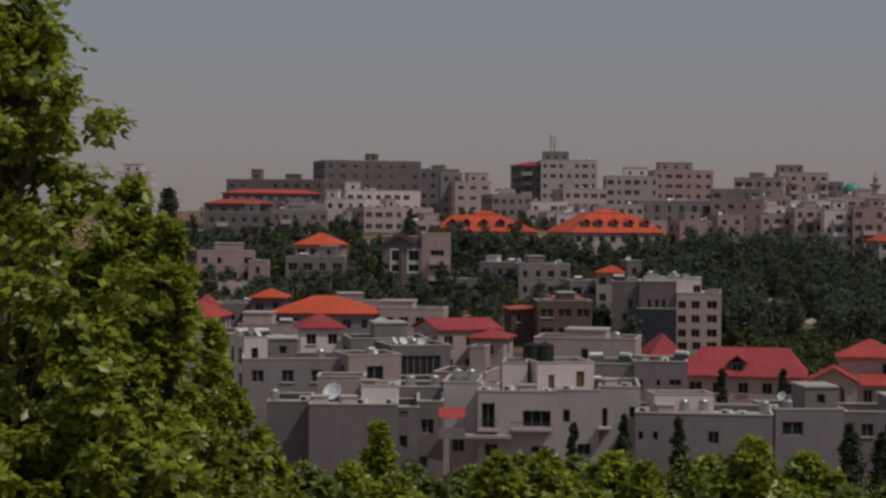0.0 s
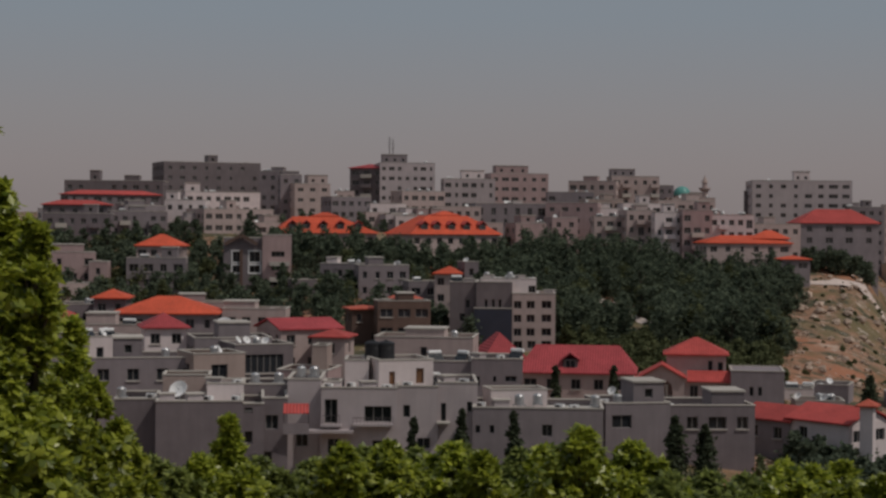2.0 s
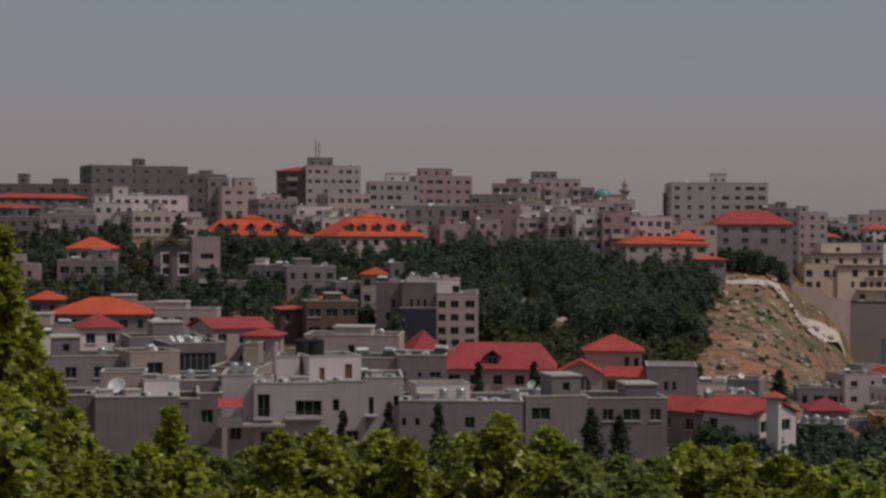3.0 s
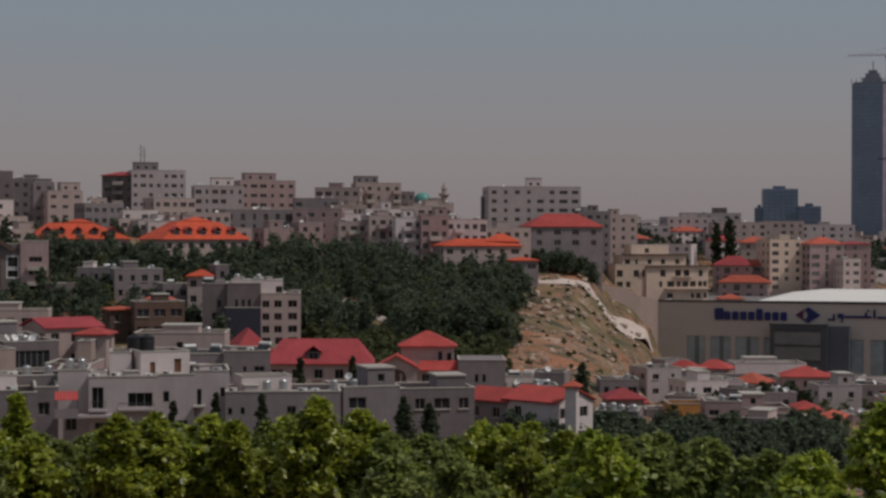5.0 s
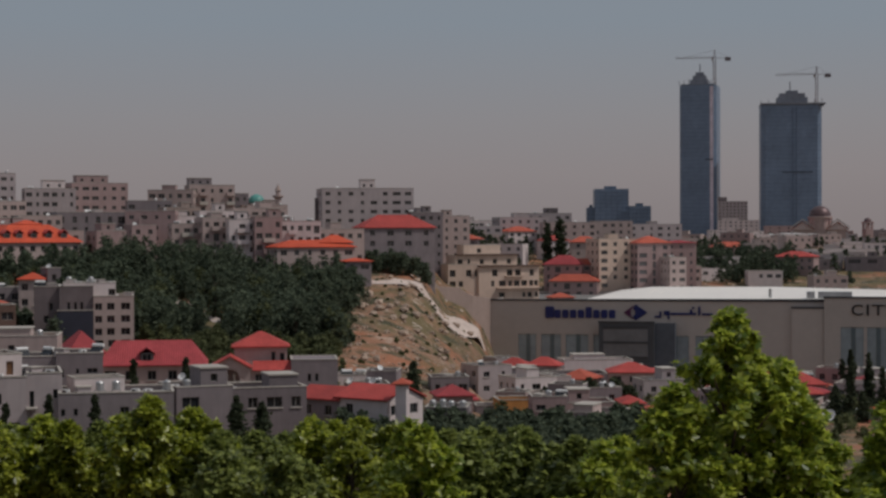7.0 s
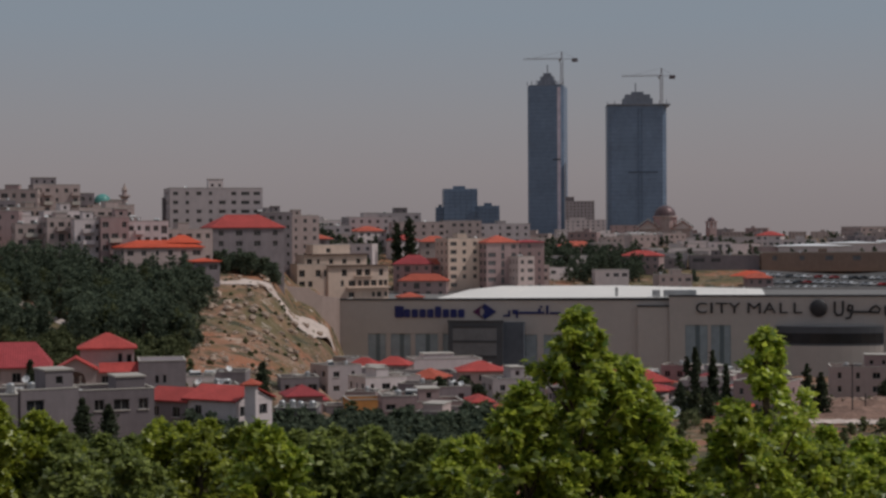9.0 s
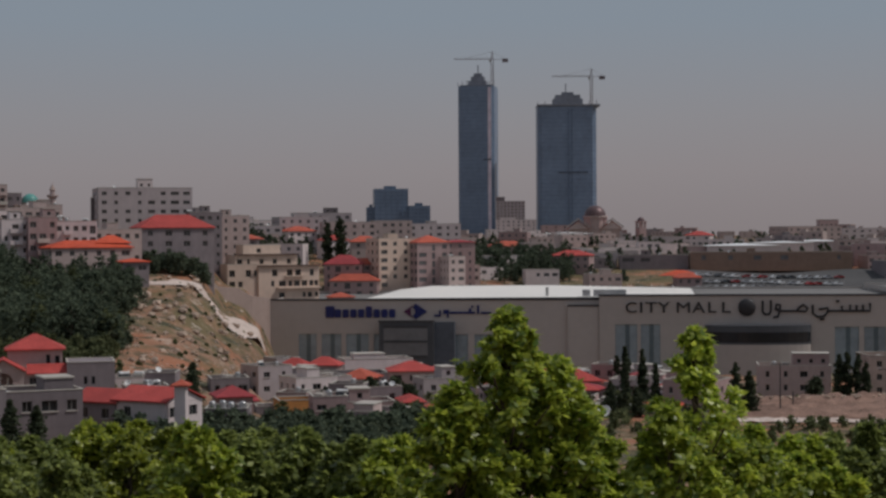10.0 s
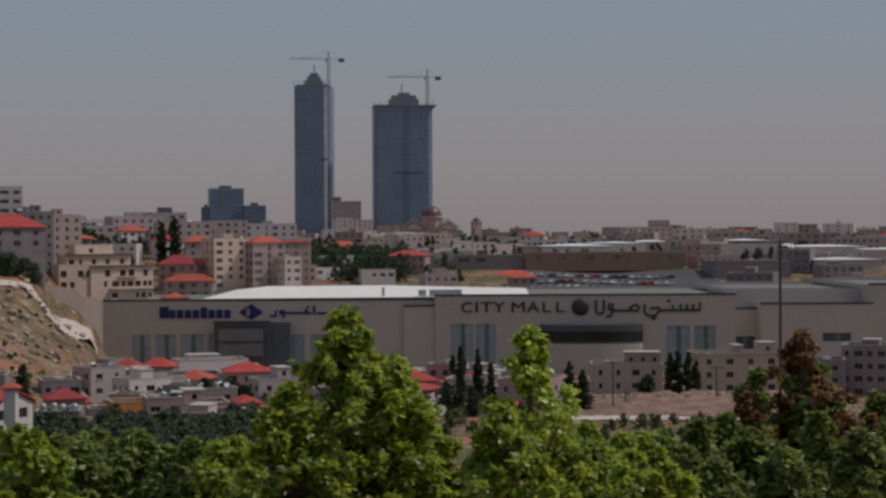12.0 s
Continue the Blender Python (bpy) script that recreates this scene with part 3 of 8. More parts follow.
def block(ob, u0, u1, y0, dep, top, wall, holes=(), turn=0.0, coping=True, shut=None, name="wall", foot=None, surround=False):
    """One block of a compound: front from u0 to u1 at depth y0, up to the height top; holes are (u0, u1, z0, z1) in the world's heights."""
    b = ob.matrix_world.translation.z
    H = top - b
    lo = -4.0 if foot is None else foot - b
    bm = bmesh.new()
    hs = [(p - u0, q - u0, c - b, d - b) for p, q, c, d in holes]
    w = u1 - u0
    pierced(bm, (u0, y0, 0), (1, 0, 0), w, lo, H, hs, 0.4)
    pierced(bm, (u1, y0, 0), (0, 1, 0), dep, lo, H, [])
    pierced(bm, (u0, y0 + dep, 0), (0, -1, 0), dep, lo, H, [])
    pierced(bm, (u1, y0 + dep, 0), (-1, 0, 0), w, lo, H, [])
    bmesh.ops.remove_doubles(bm, verts=bm.verts, dist=0.002)
    wl = part(name, bm, WALL[wall], ob)
    bm = bmesh.new()
    box(bm, u0 + 0.2, u1 - 0.2, y0 + 0.2, y0 + dep - 0.2, H - 0.8, H - 0.6)
    part("roof_slab", bm, ROOFING, wl)
    d = math.hypot(ob.matrix_world.translation.x, ob.matrix_world.translation.y)
    if d < 340 and w > 3.5 and dep > 5.5 and not turn:
        rr = random.Random(int(u0 * 31 + d))
        for k in range(max(2, int(w / 1.9))):
            up = ob.matrix_world @ Matrix.Translation((u0 + w * (k + rr.uniform(0.25, 0.75)) / max(2, int(w / 1.9)), y0 + dep * rr.uniform(0.2, 0.5), H - 0.6))
            ROOFTOP.append((up @ pose(0, 0, 0, 0, 0, rr.uniform(-50, 50)), rr.choice(("tank", "ac", "solar", "crate", "ac", "tank", "crate"))))
    if coping:
        bm = bmesh.new()
        rim(bm, u0, u1, y0, y0 + dep, H + 0.002, H + 0.15, 0.32, 0.06)
        part("coping", bm, TRIM, wl)
    for p, q, c, d in hs:
        a, hh = round(q - p, 1), round(d - c, 1)
        m = Matrix.Translation((u0 + (p + q) / 2, y0 + 0.34, c)) @ Matrix.Diagonal(((q - p) / a, 1, (d - c) / hh, 1))
        if shut:
            bm = bmesh.new()
            box(bm, u0 + p, u0 + q, y0 + 0.2, y0 + 0.3, c, d)
            part("shutter", bm, WOODDOOR, wl, "brown wooden shutter")
        else:
            share("window", window_mesh(a, hh), wl, m)
        if surround:
            bm = bmesh.new()
            s = 0.28
            pierced(bm, (u0 + p - s, y0 - 0.1, 0), (1, 0, 0), q - p + 2 * s, c - s, d + s, [(s, q - p + s, c, d)], 0.09)
            part("window_surround", bm, DISH, wl, "white window surround")
    if turn:
        c = Matrix.Translation(((u0 + u1) / 2, y0 + dep / 2, 0))
        wl.matrix_local = c @ Matrix.Rotation(radians(turn), 4, "Z") @ c.inverted()
    return wl


def slab(ob, u0, u1, y0, y1, z0, z1, material, name, label=""):
    """A ledge, balcony or canopy of a compound, at the world's heights z0 to z1."""
    b = ob.matrix_world.translation.z
    bm = bmesh.new()
    box(bm, u0, u1, y0, y1, z0 - b, z1 - b)
    return part(name, bm, material, ob, label)


def railing(ob, u0, u1, y, z, h):
    """A balcony railing of thin uprights under a top rail."""
    b = ob.matrix_world.translation.z
    rail = slab(ob, u0, u1, y - 0.03, y + 0.03, z + h - 0.07, z + h, DARKMETAL, "rail")
    n = max(3, int((u1 - u0) / 0.35))
    for i in range(n + 1):
        x = u0 + (u1 - u0) * i / n
        bm = bmesh.new()
        box(bm, x - 0.02, x + 0.02, y - 0.02, y + 0.02, z - b, z + h - b - 0.07)
        part("upright", bm, DARKMETAL, rail)


# ---------------------------------------------------------------- vegetation
def leaf_cloud(name, centres, radii, per, size, material, seed, flat=0.35, long=1.5, tuft=0):
    """Many small leaves round clump centres: each a folded blade of two triangles, turned at random."""
    rng = np.random.default_rng(seed)
    c = np.repeat(np.array(centres), per, 0)
    r = np.repeat(np.array(radii), per)[:, None]
    n = len(c)
    v = rng.normal(size=(n, 3))
    v /= np.linalg.norm(v, axis=1)[:, None]
    p = c + v * r * (rng.random((n, 1)) ** 0.7) * np.where(rng.random((n, 1)) < (0.24 if tuft else 0.14), rng.uniform(1.2, 2.1 if tuft else 1.9, (n, 1)), rng.uniform(0.8, 1.3, (n, 1))) * np.array((1, 1, 0.85))
    s = size * rng.uniform(0.55, 1.3, (n, 1))
    a = rng.normal(size=(n, 3))
    a[:, 2] *= 0.7
    a /= np.linalg.norm(a, axis=1)[:, None]
    up = v * 0.3 + rng.normal(size=(n, 3)) * 0.6 + np.array((0, 0, flat))
    b = np.cross(a, up)
    b /= np.linalg.norm(b, axis=1)[:, None] + 1e-9
    nn = np.cross(a, b)
    if tuft:
        # leaves fan out in whorls from the tips of twigs
        i0 = (np.arange(n) // tuft) * tuft
        p, axis = p[i0], v[i0] * 0.7 + np.array((0, 0, 0.75)) + up[i0] * 0.3
        axis /= np.linalg.norm(axis, axis=1)[:, None]
        a = np.cross(axis, rng.normal(size=(n, 3)))
        a /= np.linalg.norm(a, axis=1)[:, None] + 1e-9
        a = a * 0.93 + axis * rng.uniform(-0.35, 0.45, (n, 1))
        b = np.cross(a, axis + rng.normal(size=(n, 3)) * 0.25)
        b /= np.linalg.norm(b, axis=1)[:, None] + 1e-9
        nn = np.cross(a, b)
        p = p + a * s * long * 0.55
    q = np.stack([p - a * s * long * 0.5, p + b * s * 0.5 + nn * s * 0.12, p + a * s * long * 0.5, p - b * s * 0.5 + nn * s * 0.12], 1).reshape(-1, 3)
    me = bpy.data.meshes.new(name)
    me.vertices.add(n * 4)
    me.vertices.foreach_set("co", q.ravel())
    i = np.arange(n)[:, None] * 4
    tri = np.concatenate([i, i + 1, i + 2, i, i + 2, i + 3], 1).reshape(-1, 3)
    me.loops.add(n * 6)
    me.loops.foreach_set("vertex_index", tri.ravel())
    me.polygons.add(n * 2)
    me.polygons.foreach_set("loop_start", np.arange(n * 2) * 3)
    me.update(calc_edges=True)
    me.materials.append(material)
    return me


def limb(bm, a, b, r0, r1, n=7):
    a, b = Vector(a), Vector(b)
    q = (b - a).to_track_quat("Z", "Y").to_matrix()
    rows = [[bm.verts.new(p + q @ Vector((r * math.cos(2 * math.pi * i / n), r * math.sin(2 * math.pi * i / n), 0))) for i in range(n)] for p, r in ((a, r0), (b, r1))]
    for i in range(n):
        bm.faces.new((rows[0][i], rows[0][(i + 1) % n], rows[1][(i + 1) % n], rows[1][i]))


def broadleaf(m, height, spread, low, leaf, clumps, per, size, label, seed, point=1.0, group="", name="tree", dense=1.0, tuft=0):
    """A tree: tapered trunk, limbs that reach the clumps, and leaves. low: where the crown starts, in parts of the height."""
    rnd = random.Random(seed)
    ob = thing(name, m, label, "tree", group)
    bm = bmesh.new()
    r = 0.018 * height + 0.08
    path = [Vector((0, 0, -0.5))]
    for k in range(1, 6):
        path.append(Vector((rnd.uniform(-1, 1) * 0.02 * height, rnd.uniform(-1, 1) * 0.02 * height, height * 0.9 * k / 5)))
    for k in range(5):
        limb(bm, path[k], path[k + 1], r * (1 - k * 0.18), r * (1 - (k + 1) * 0.18))
    part("trunk", bm, BARK, ob)
    centres, radii = [], []
    bm = bmesh.new()
    lean = [rnd.uniform(0.75, 1.25) for _ in range(9)]
    for i in range(clumps):
        f = (i + rnd.random()) / clumps
        z = height * (low + (1 - low) * f)
        prof = math.sin(math.pi * min(1, (0.12 + 0.88 * f)) ** 0.75) ** 0.7 if point <= 1 else (1 - f) ** (1 / point) * min(1, 0.35 + f * 4)
        if point == 3:
            # a broad round crown with a narrow leader above it
            prof = float(np.interp(f, (0, 0.3, 0.65, 0.74, 0.82, 0.9, 0.96, 1), (0.5, 0.9, 1, 0.8, 0.5, 0.34, 0.2, 0.07)))
        rad = spread * max(0.08, prof) * (rnd.random() ** 0.45) * rnd.uniform(0.65, 1.25)
        an = rnd.uniform(0, 2 * math.pi)
        rad *= lean[int(an / 0.7) % 9]
        p = Vector((rad * math.cos(an), rad * math.sin(an), z))
        k = spread * (rnd.uniform(0.06, 0.21) if tuft else rnd.uniform(0.08, 0.19)) * dense * (0.55 + 0.45 * max(0.15, prof))
        centres.append(p)
        radii.append(k)
        if i % 2 == 0:
            t0 = Vector((0, 0, max(height * low * 0.6, z - rad * 0.8 - 0.06 * height)))
            limb(bm, t0, p, r * 0.3, r * 0.07, 5)
    part("branchwork", bm, BARK, ob)
    me = leaf_cloud("crown", centres, radii, per, size, LEAF[leaf], seed, 0.35, 1.7 if tuft else 1.5, tuft)
    cr = new("crown", me)
    cr.parent = ob
    return ob


def column_tree(m, height, width, leaf, n, per, size, label, seed, name="cypress_tree", cone=False):
    """A narrow cypress."""
    rnd = random.Random(seed)
    ob = thing(name, m, label, "tree")
    bm = bmesh.new()
    limb(bm, (0, 0, -0.4), (0, 0, height * 0.9), 0.16, 0.04)
    part("trunk", bm, BARK, ob)
    cs, rs = [], []
    for i in range(n):
        f = i / (n - 1)
        ra = width * 0.5 * ((1 - f) ** 0.5 * rnd.uniform(0.5, 1.2) if cone else math.sin(math.pi * (0.15 + 0.8 * f)) ** 0.6)
        an = rnd.uniform(0, 6.28)
        cs.append((ra * 0.5 * math.cos(an), ra * 0.5 * math.sin(an), height * (0.06 + 0.92 * f)))
        rs.append(max(0.2, ra * (0.55 if cone else 0.75)))
    cr = new("crown", leaf_cloud("crown", cs, rs, per, size, LEAF[leaf], seed, 0.9, 2.0))
    cr.parent = ob
    return ob


def at_ground(x, y, turn=0.0, sink=0.0):
    return pose(x, y, land(x, y) - sink, 0, 0, turn)


# ---------------------------------------------------------------- rooftop things
def water_tank(m):
    ob = thing("water_tank", m, "pale cylindrical water tank on a steel stand", "water tank", "rooftop water tanks")
    bm = bmesh.new()
    for sx in (-0.45, 0.45):
        for sy in (-0.45, 0.45):
            box(bm, sx - 0.04, sx + 0.04, sy - 0.04, sy + 0.04, 0, 0.6)
    box(bm, -0.55, 0.55, -0.55, 0.55, 0.6, 0.68)
    part("stand", bm, METAL, ob)
    bm = bmesh.new()
    lathe(bm, ((0.01, 0.69), (0.48, 0.7), (0.5, 0.76), (0.5, 1.55), (0.44, 1.65), (0.2, 1.7), (0.17, 1.76), (0.01, 1.77)), 14)
    part("tank", bm, METAL, ob)
    return ob


def dish(m, r=0.55, tilt=35.0):
    ob = thing("satellite_dish", m, "white satellite dish tilted up on a short pole", "satellite dish", "satellite dishes")
    bm = bmesh.new()
    tube(bm, 0, 0, 0, 1.1, 0.05, 0.05, 8)
    part("pole", bm, METAL, ob)
    bm = bmesh.new()
    lathe(bm, [(r * k / 6 + 0.001, 0.35 * r * (k / 6) ** 2) for k in range(7)] + [(r * 0.98, 0.35 * r + 0.03), (r * 0.5, 0.14 * r), (0.001, 0.05)], 18)
    d = part("reflector", bm, DISH, ob)
    d.matrix_local = pose(0, -0.1, 1.2, 90 - tilt, 0, 0)
    bm = bmesh.new()
    bar(bm, (0, 0, 0.0), (0, 0, r * 0.8), 0.03)
    e = part("feed_arm", bm, METAL, ob)
    e.matrix_local = pose(0, -0.1, 1.2, 90 - tilt, 0, 0)
    return ob


def solar_heater(m):
    ob = thing("solar_water_heater", m, "tilted solar collector with a drum on a rooftop", "solar heater", "rooftop solar heaters")
    bm = bmesh.new()
    pierced(bm, (-0.9, 0.85, 0), (1, 0, 0), 1.8, 0, 1.2, [(0.08, 1.72, 0.08, 1.1)], 0.08)
    part("stand", bm, METAL, ob)
    bm = bmesh.new()
    box(bm, -1.0, 1.0, -0.04, 0.04, 0.0, 1.5)
    p = part("collector", bm, GLASS, ob)
    p.matrix_local = pose(0, -0.06, 0.06, -37, 0, 0)
    bm = bmesh.new()
    tube(bm, 0, 0, -0.9, 0.9, 0.25, 0.25, 12)
    d = part("drum", bm, DISH, ob)
    d.matrix_local = pose(0, 0.95, 1.45, 0, 90, 0)
    return ob


def ac_unit(m):
    ob = thing("air_conditioner", m, "grey boxy air conditioning unit on a roof", "air conditioner", "rooftop air conditioners")
    bm = bmesh.new()
    box(bm, -0.5, 0.5, -0.25, 0.25, 0.12, 0.85)
    part("case", bm, DISH, ob)
    bm = bmesh.new()
    lathe(bm, ((0.3, 0), (0.3, 0.03), (0.05, 0.04), (0.001, 0.04)), 14)
    f = part("fan_grille", bm, DARKMETAL, ob)
    f.matrix_local = pose(-0.1, -0.251, 0.48, 90, 0, 0)
    for sx in (-0.35, 0.35):
        bm = bmesh.new()
        box(bm, sx - 0.05, sx + 0.05, -0.25, 0.25, 0, 0.119)
        part("foot", bm, DARKMETAL, ob)
    return ob


def roof_crate(m):
    ob = thing("roof_box", m, "low plastered roof hatch with a flat lid", "roof hatch", "roof hatches")
    bm = bmesh.new()
    box(bm, -0.8, 0.8, -0.6, 0.6, 0, 1.1)
    part("body", bm, WALL["plaster"], ob)
    bm = bmesh.new()
    box(bm, -0.95, 0.95, -0.75, 0.75, 1.102, 1.22)
    part("lid", bm, TRIM, ob)
    return ob


# ---------------------------------------------------------------- large single buildings
def glass_tower(x, y, base, top, w, dep, turn, seed, tall):
    az = math.degrees(math.atan2(x, y))
    H = top - base
    ob = thing("glass_tower", pose(x, y, base, 0, 0, -az + turn), "blue-grey glass office tower under construction with a stepped crown", "tower", "twin towers")
    floors = int(H / 4.0)
    bm = bmesh.new()
    c = w * 0.07
    ring = [(-w / 2 + c, 0), (w / 2 - c, 0), (w / 2, c), (w / 2, dep - c), (w / 2 - c, dep), (-w / 2 + c, dep), (-w / 2, dep - c), (-w / 2, c)]
    for k in range(floors):
        z0, z1 = H * k / floors, H * (k + 1) / floors
        for i in range(8):
            a, b = ring[i], ring[(i + 1) % 8]
            n = 9 if i in (0, 4) else (7 if i in (2, 6) else 1)
            for j in range(n):
                p = [(a[0] + (b[0] - a[0]) * s, a[1] + (b[1] - a[1]) * s) for s in (j / n, (j + 1) / n)]
                bm.faces.new([bm.verts.new(v) for v in ((*p[0], z0), (*p[1], z0), (*p[1], z1 - 0.35), (*p[0], z1 - 0.35))])
    part("glazing", bm, TOWERGLASS, ob, "blue reflective curtain wall")
    bm = bmesh.new()
    s = c * 0.6
    for k in range(floors + 1):
        z = H * k / floors
        if k < floors:
            box(bm, -w / 2 + s, w / 2 - s, s, dep - s, z + 0.001, z + H / floors - 0.001)
    tagged(part("core", bm, WALL["dusk"], ob), kind="stuff")
    bm = bmesh.new()
    for k in range(1, floors + 1):
        z = H * k / floors
        vs0 = [bm.verts.new((p[0] * 1.003, (p[1] - dep / 2) * 1.003 + dep / 2, z - 0.36)) for p in ring]
        vs1 = [bm.verts.new((v.co.x, v.co.y, z - 0.002)) for v in vs0]
        for i in range(8):
            bm.faces.new((vs0[i], vs0[(i + 1) % 8], vs1[(i + 1) % 8], vs1[i]))
    tagged(part("spandrel_banding", bm, TOWERBAND, ob), kind="stuff")
    if tall:
        bm = bmesh.new()
        box(bm, w * 0.33, w * 0.425, -0.35, -0.02, 0, H * 0.99)
        part("hoist_strip", bm, TOWERSTRIP, ob, "pale vertical hoist strip")
    else:
        for f in (0.02, 0.08):
            bm = bmesh.new()
            box(bm, w * f - 0.35, w * f + 0.35, -0.3, -0.02, 0, H * 0.98)
            part("joint_strip", bm, TOWERBAND, ob)
    bm = bmesh.new()
    box(bm, (w * 0.2 if tall else -w * 0.15), (w * 0.42 if tall else w * 0.35), -0.5, -0.36, H * 0.5, H * 0.5 + 1.2)
    part("belt_strip", bm, SPANDREL, ob)
    bm = bmesh.new()
    tiers = ((0.9, 1.2), (0.5, 5.0), (0.36, 4.5), (0.22, 3.5)) if tall else ((1.06, 1.6), (0.5, 6.5), (0.42, 4.0), (0.2, 3.0))
    z = H
    for i, (f, h) in enumerate(tiers):
        off = 0 if tall else (w * 0.03)
        box(bm, -w / 2 * f + off, w / 2 * f + off, dep / 2 * (1 - f), dep / 2 * (1 + f), z + 0.002, z + h)
        z += h
    for i in range(9):
        px = -w / 2 + w * i / 8
        box(bm, px - 0.3, px + 0.3, 0.2, 0.8, H + 0.01, H + 4.0 + (i % 3))
    bar(bm, (0, dep / 2, z), (0, dep / 2, z + 9), 0.5)
    part("crown", bm, TOWERCROWN, ob, "unfinished concrete crown")
    return ob


def tower_crane(x, y, base, top, jib_l, jib_r, turn):
    az = math.degrees(math.atan2(x, y))
    H = top - base
    ob = thing("tower_crane", pose(x, y, base, 0, 0, -az + turn), "tower crane with a horizontal jib above the tower", "crane", "tower cranes")
    bm = bmesh.new()
    r = 1.2
    for sx in (-r, r):
        for sy in (-r, r):
            bar(bm, (sx, sy, 0), (sx, sy, H), 0.3)
    k = 0
    while k * 4 < H - 4:
        for sy in (-r, r):
            bar(bm, (-r, sy, k * 4), (r, sy, k * 4 + 4), 0.18)
        for sx in (-r, r):
            bar(bm, (sx, -r, k * 4 + 4), (sx, r, k * 4), 0.18)
        k += 1
    part("mast", bm, CRANE, ob)
    bm = bmesh.new()
    for sy in (-0.7, 0.7):
        bar(bm, (-jib_l, sy, H), (jib_r, sy, H), 0.13)
    bar(bm, (-jib_l, 0, H + 1.3), (0, 0, H + 1.3), 0.1)
    n = int(jib_l / 2.5)
    for i in range(n):
        bar(bm, (-i * 2.5, -0.7, H), (-(i + 0.5) * 2.5, 0, H + 1.3), 0.07)
        bar(bm, (-(i + 0.5) * 2.5, 0, H + 1.3), (-(i + 1) * 2.5, 0.7, H), 0.07)
    part("jib", bm, CRANE, ob)
    bm = bmesh.new()
    bar(bm, (-1, 0, H), (0, 0, H + 8), 0.3)
    bar(bm, (1, 0, H), (0, 0, H + 8), 0.3)
    bar(bm, (0, 0, H + 8), (-jib_l * 0.7, 0, H + 1.3), 0.08)
    bar(bm, (0, 0, H + 8), (jib_r * 0.9, 0, H), 0.08)
    part("tower_top", bm, CRANE, ob)
    bm = bmesh.new()
    box(bm, jib_r - 6, jib_r, -1.3, 1.3, H - 3.0, H + 0.6)
    part("counterweight", bm, WALL["dusk"], ob)
    bm = bmesh.new()
    box(bm, -3.0, -1.2, -2.6, -0.8, H - 3.2, H - 0.4)
    part("cab", bm, FRAME, ob)
    return ob


def minaret(x, y, top, r):
    base = land(x, y)
    H = top - base
    ob = thing("minaret", pose(x, y, base), "slender stone minaret with a balcony and pointed cap", "minaret")
    bm = bmesh.new()
    lathe(bm, ((r * 1.3, -0.5), (r * 1.3, H * 0.35), (r, H * 0.36), (r, H * 0.72)), 12)
    part("shaft", bm, WALL["cream"], ob)
    bm = bmesh.new()
    lathe(bm, ((r, H * 0.70), (r * 1.8, H * 0.74), (r * 1.8, H * 0.77), (r * 0.8, H * 0.771), (r * 0.8, H * 0.86)), 12)
    part("balcony", bm, WALL["cream"], ob)
    bm = bmesh.new()
    lathe(bm, ((r * 1.1, H * 0.86), (r * 0.9, H * 0.88), (r * 0.2, H * 0.96), (0.05, H)), 12)
    part("cap", bm, WALL["beige"], ob)
    return ob


def mosque_dome(x, y, z, r):
    ob = thing("mosque", pose(x, y, land(x, y)), "low mosque with a turquoise dome", "mosque")
    h = z - land(x, y)
    bm = bmesh.new()
    box(bm, -r * 2, r * 2, -r * 1.4, r * 1.6, -1, h)
    part("prayer_hall", bm, WALL["beige"], ob)
    bm = bmesh.new()
    lathe(bm, ((r * 0.95, h), (r * 0.95, h + r * 0.25)), 20)
    part("drum", bm, WALL["cream"], ob)
    bm = bmesh.new()
    lathe(bm, [(r * math.cos(a), h + r * 0.25 + r * 1.05 * math.sin(a)) for a in [k * math.pi / 16 for k in range(9)]], 24)
    for f in bm.faces:
        f.smooth = True
    part("dome", bm, TURQUOISE, ob, "turquoise dome")


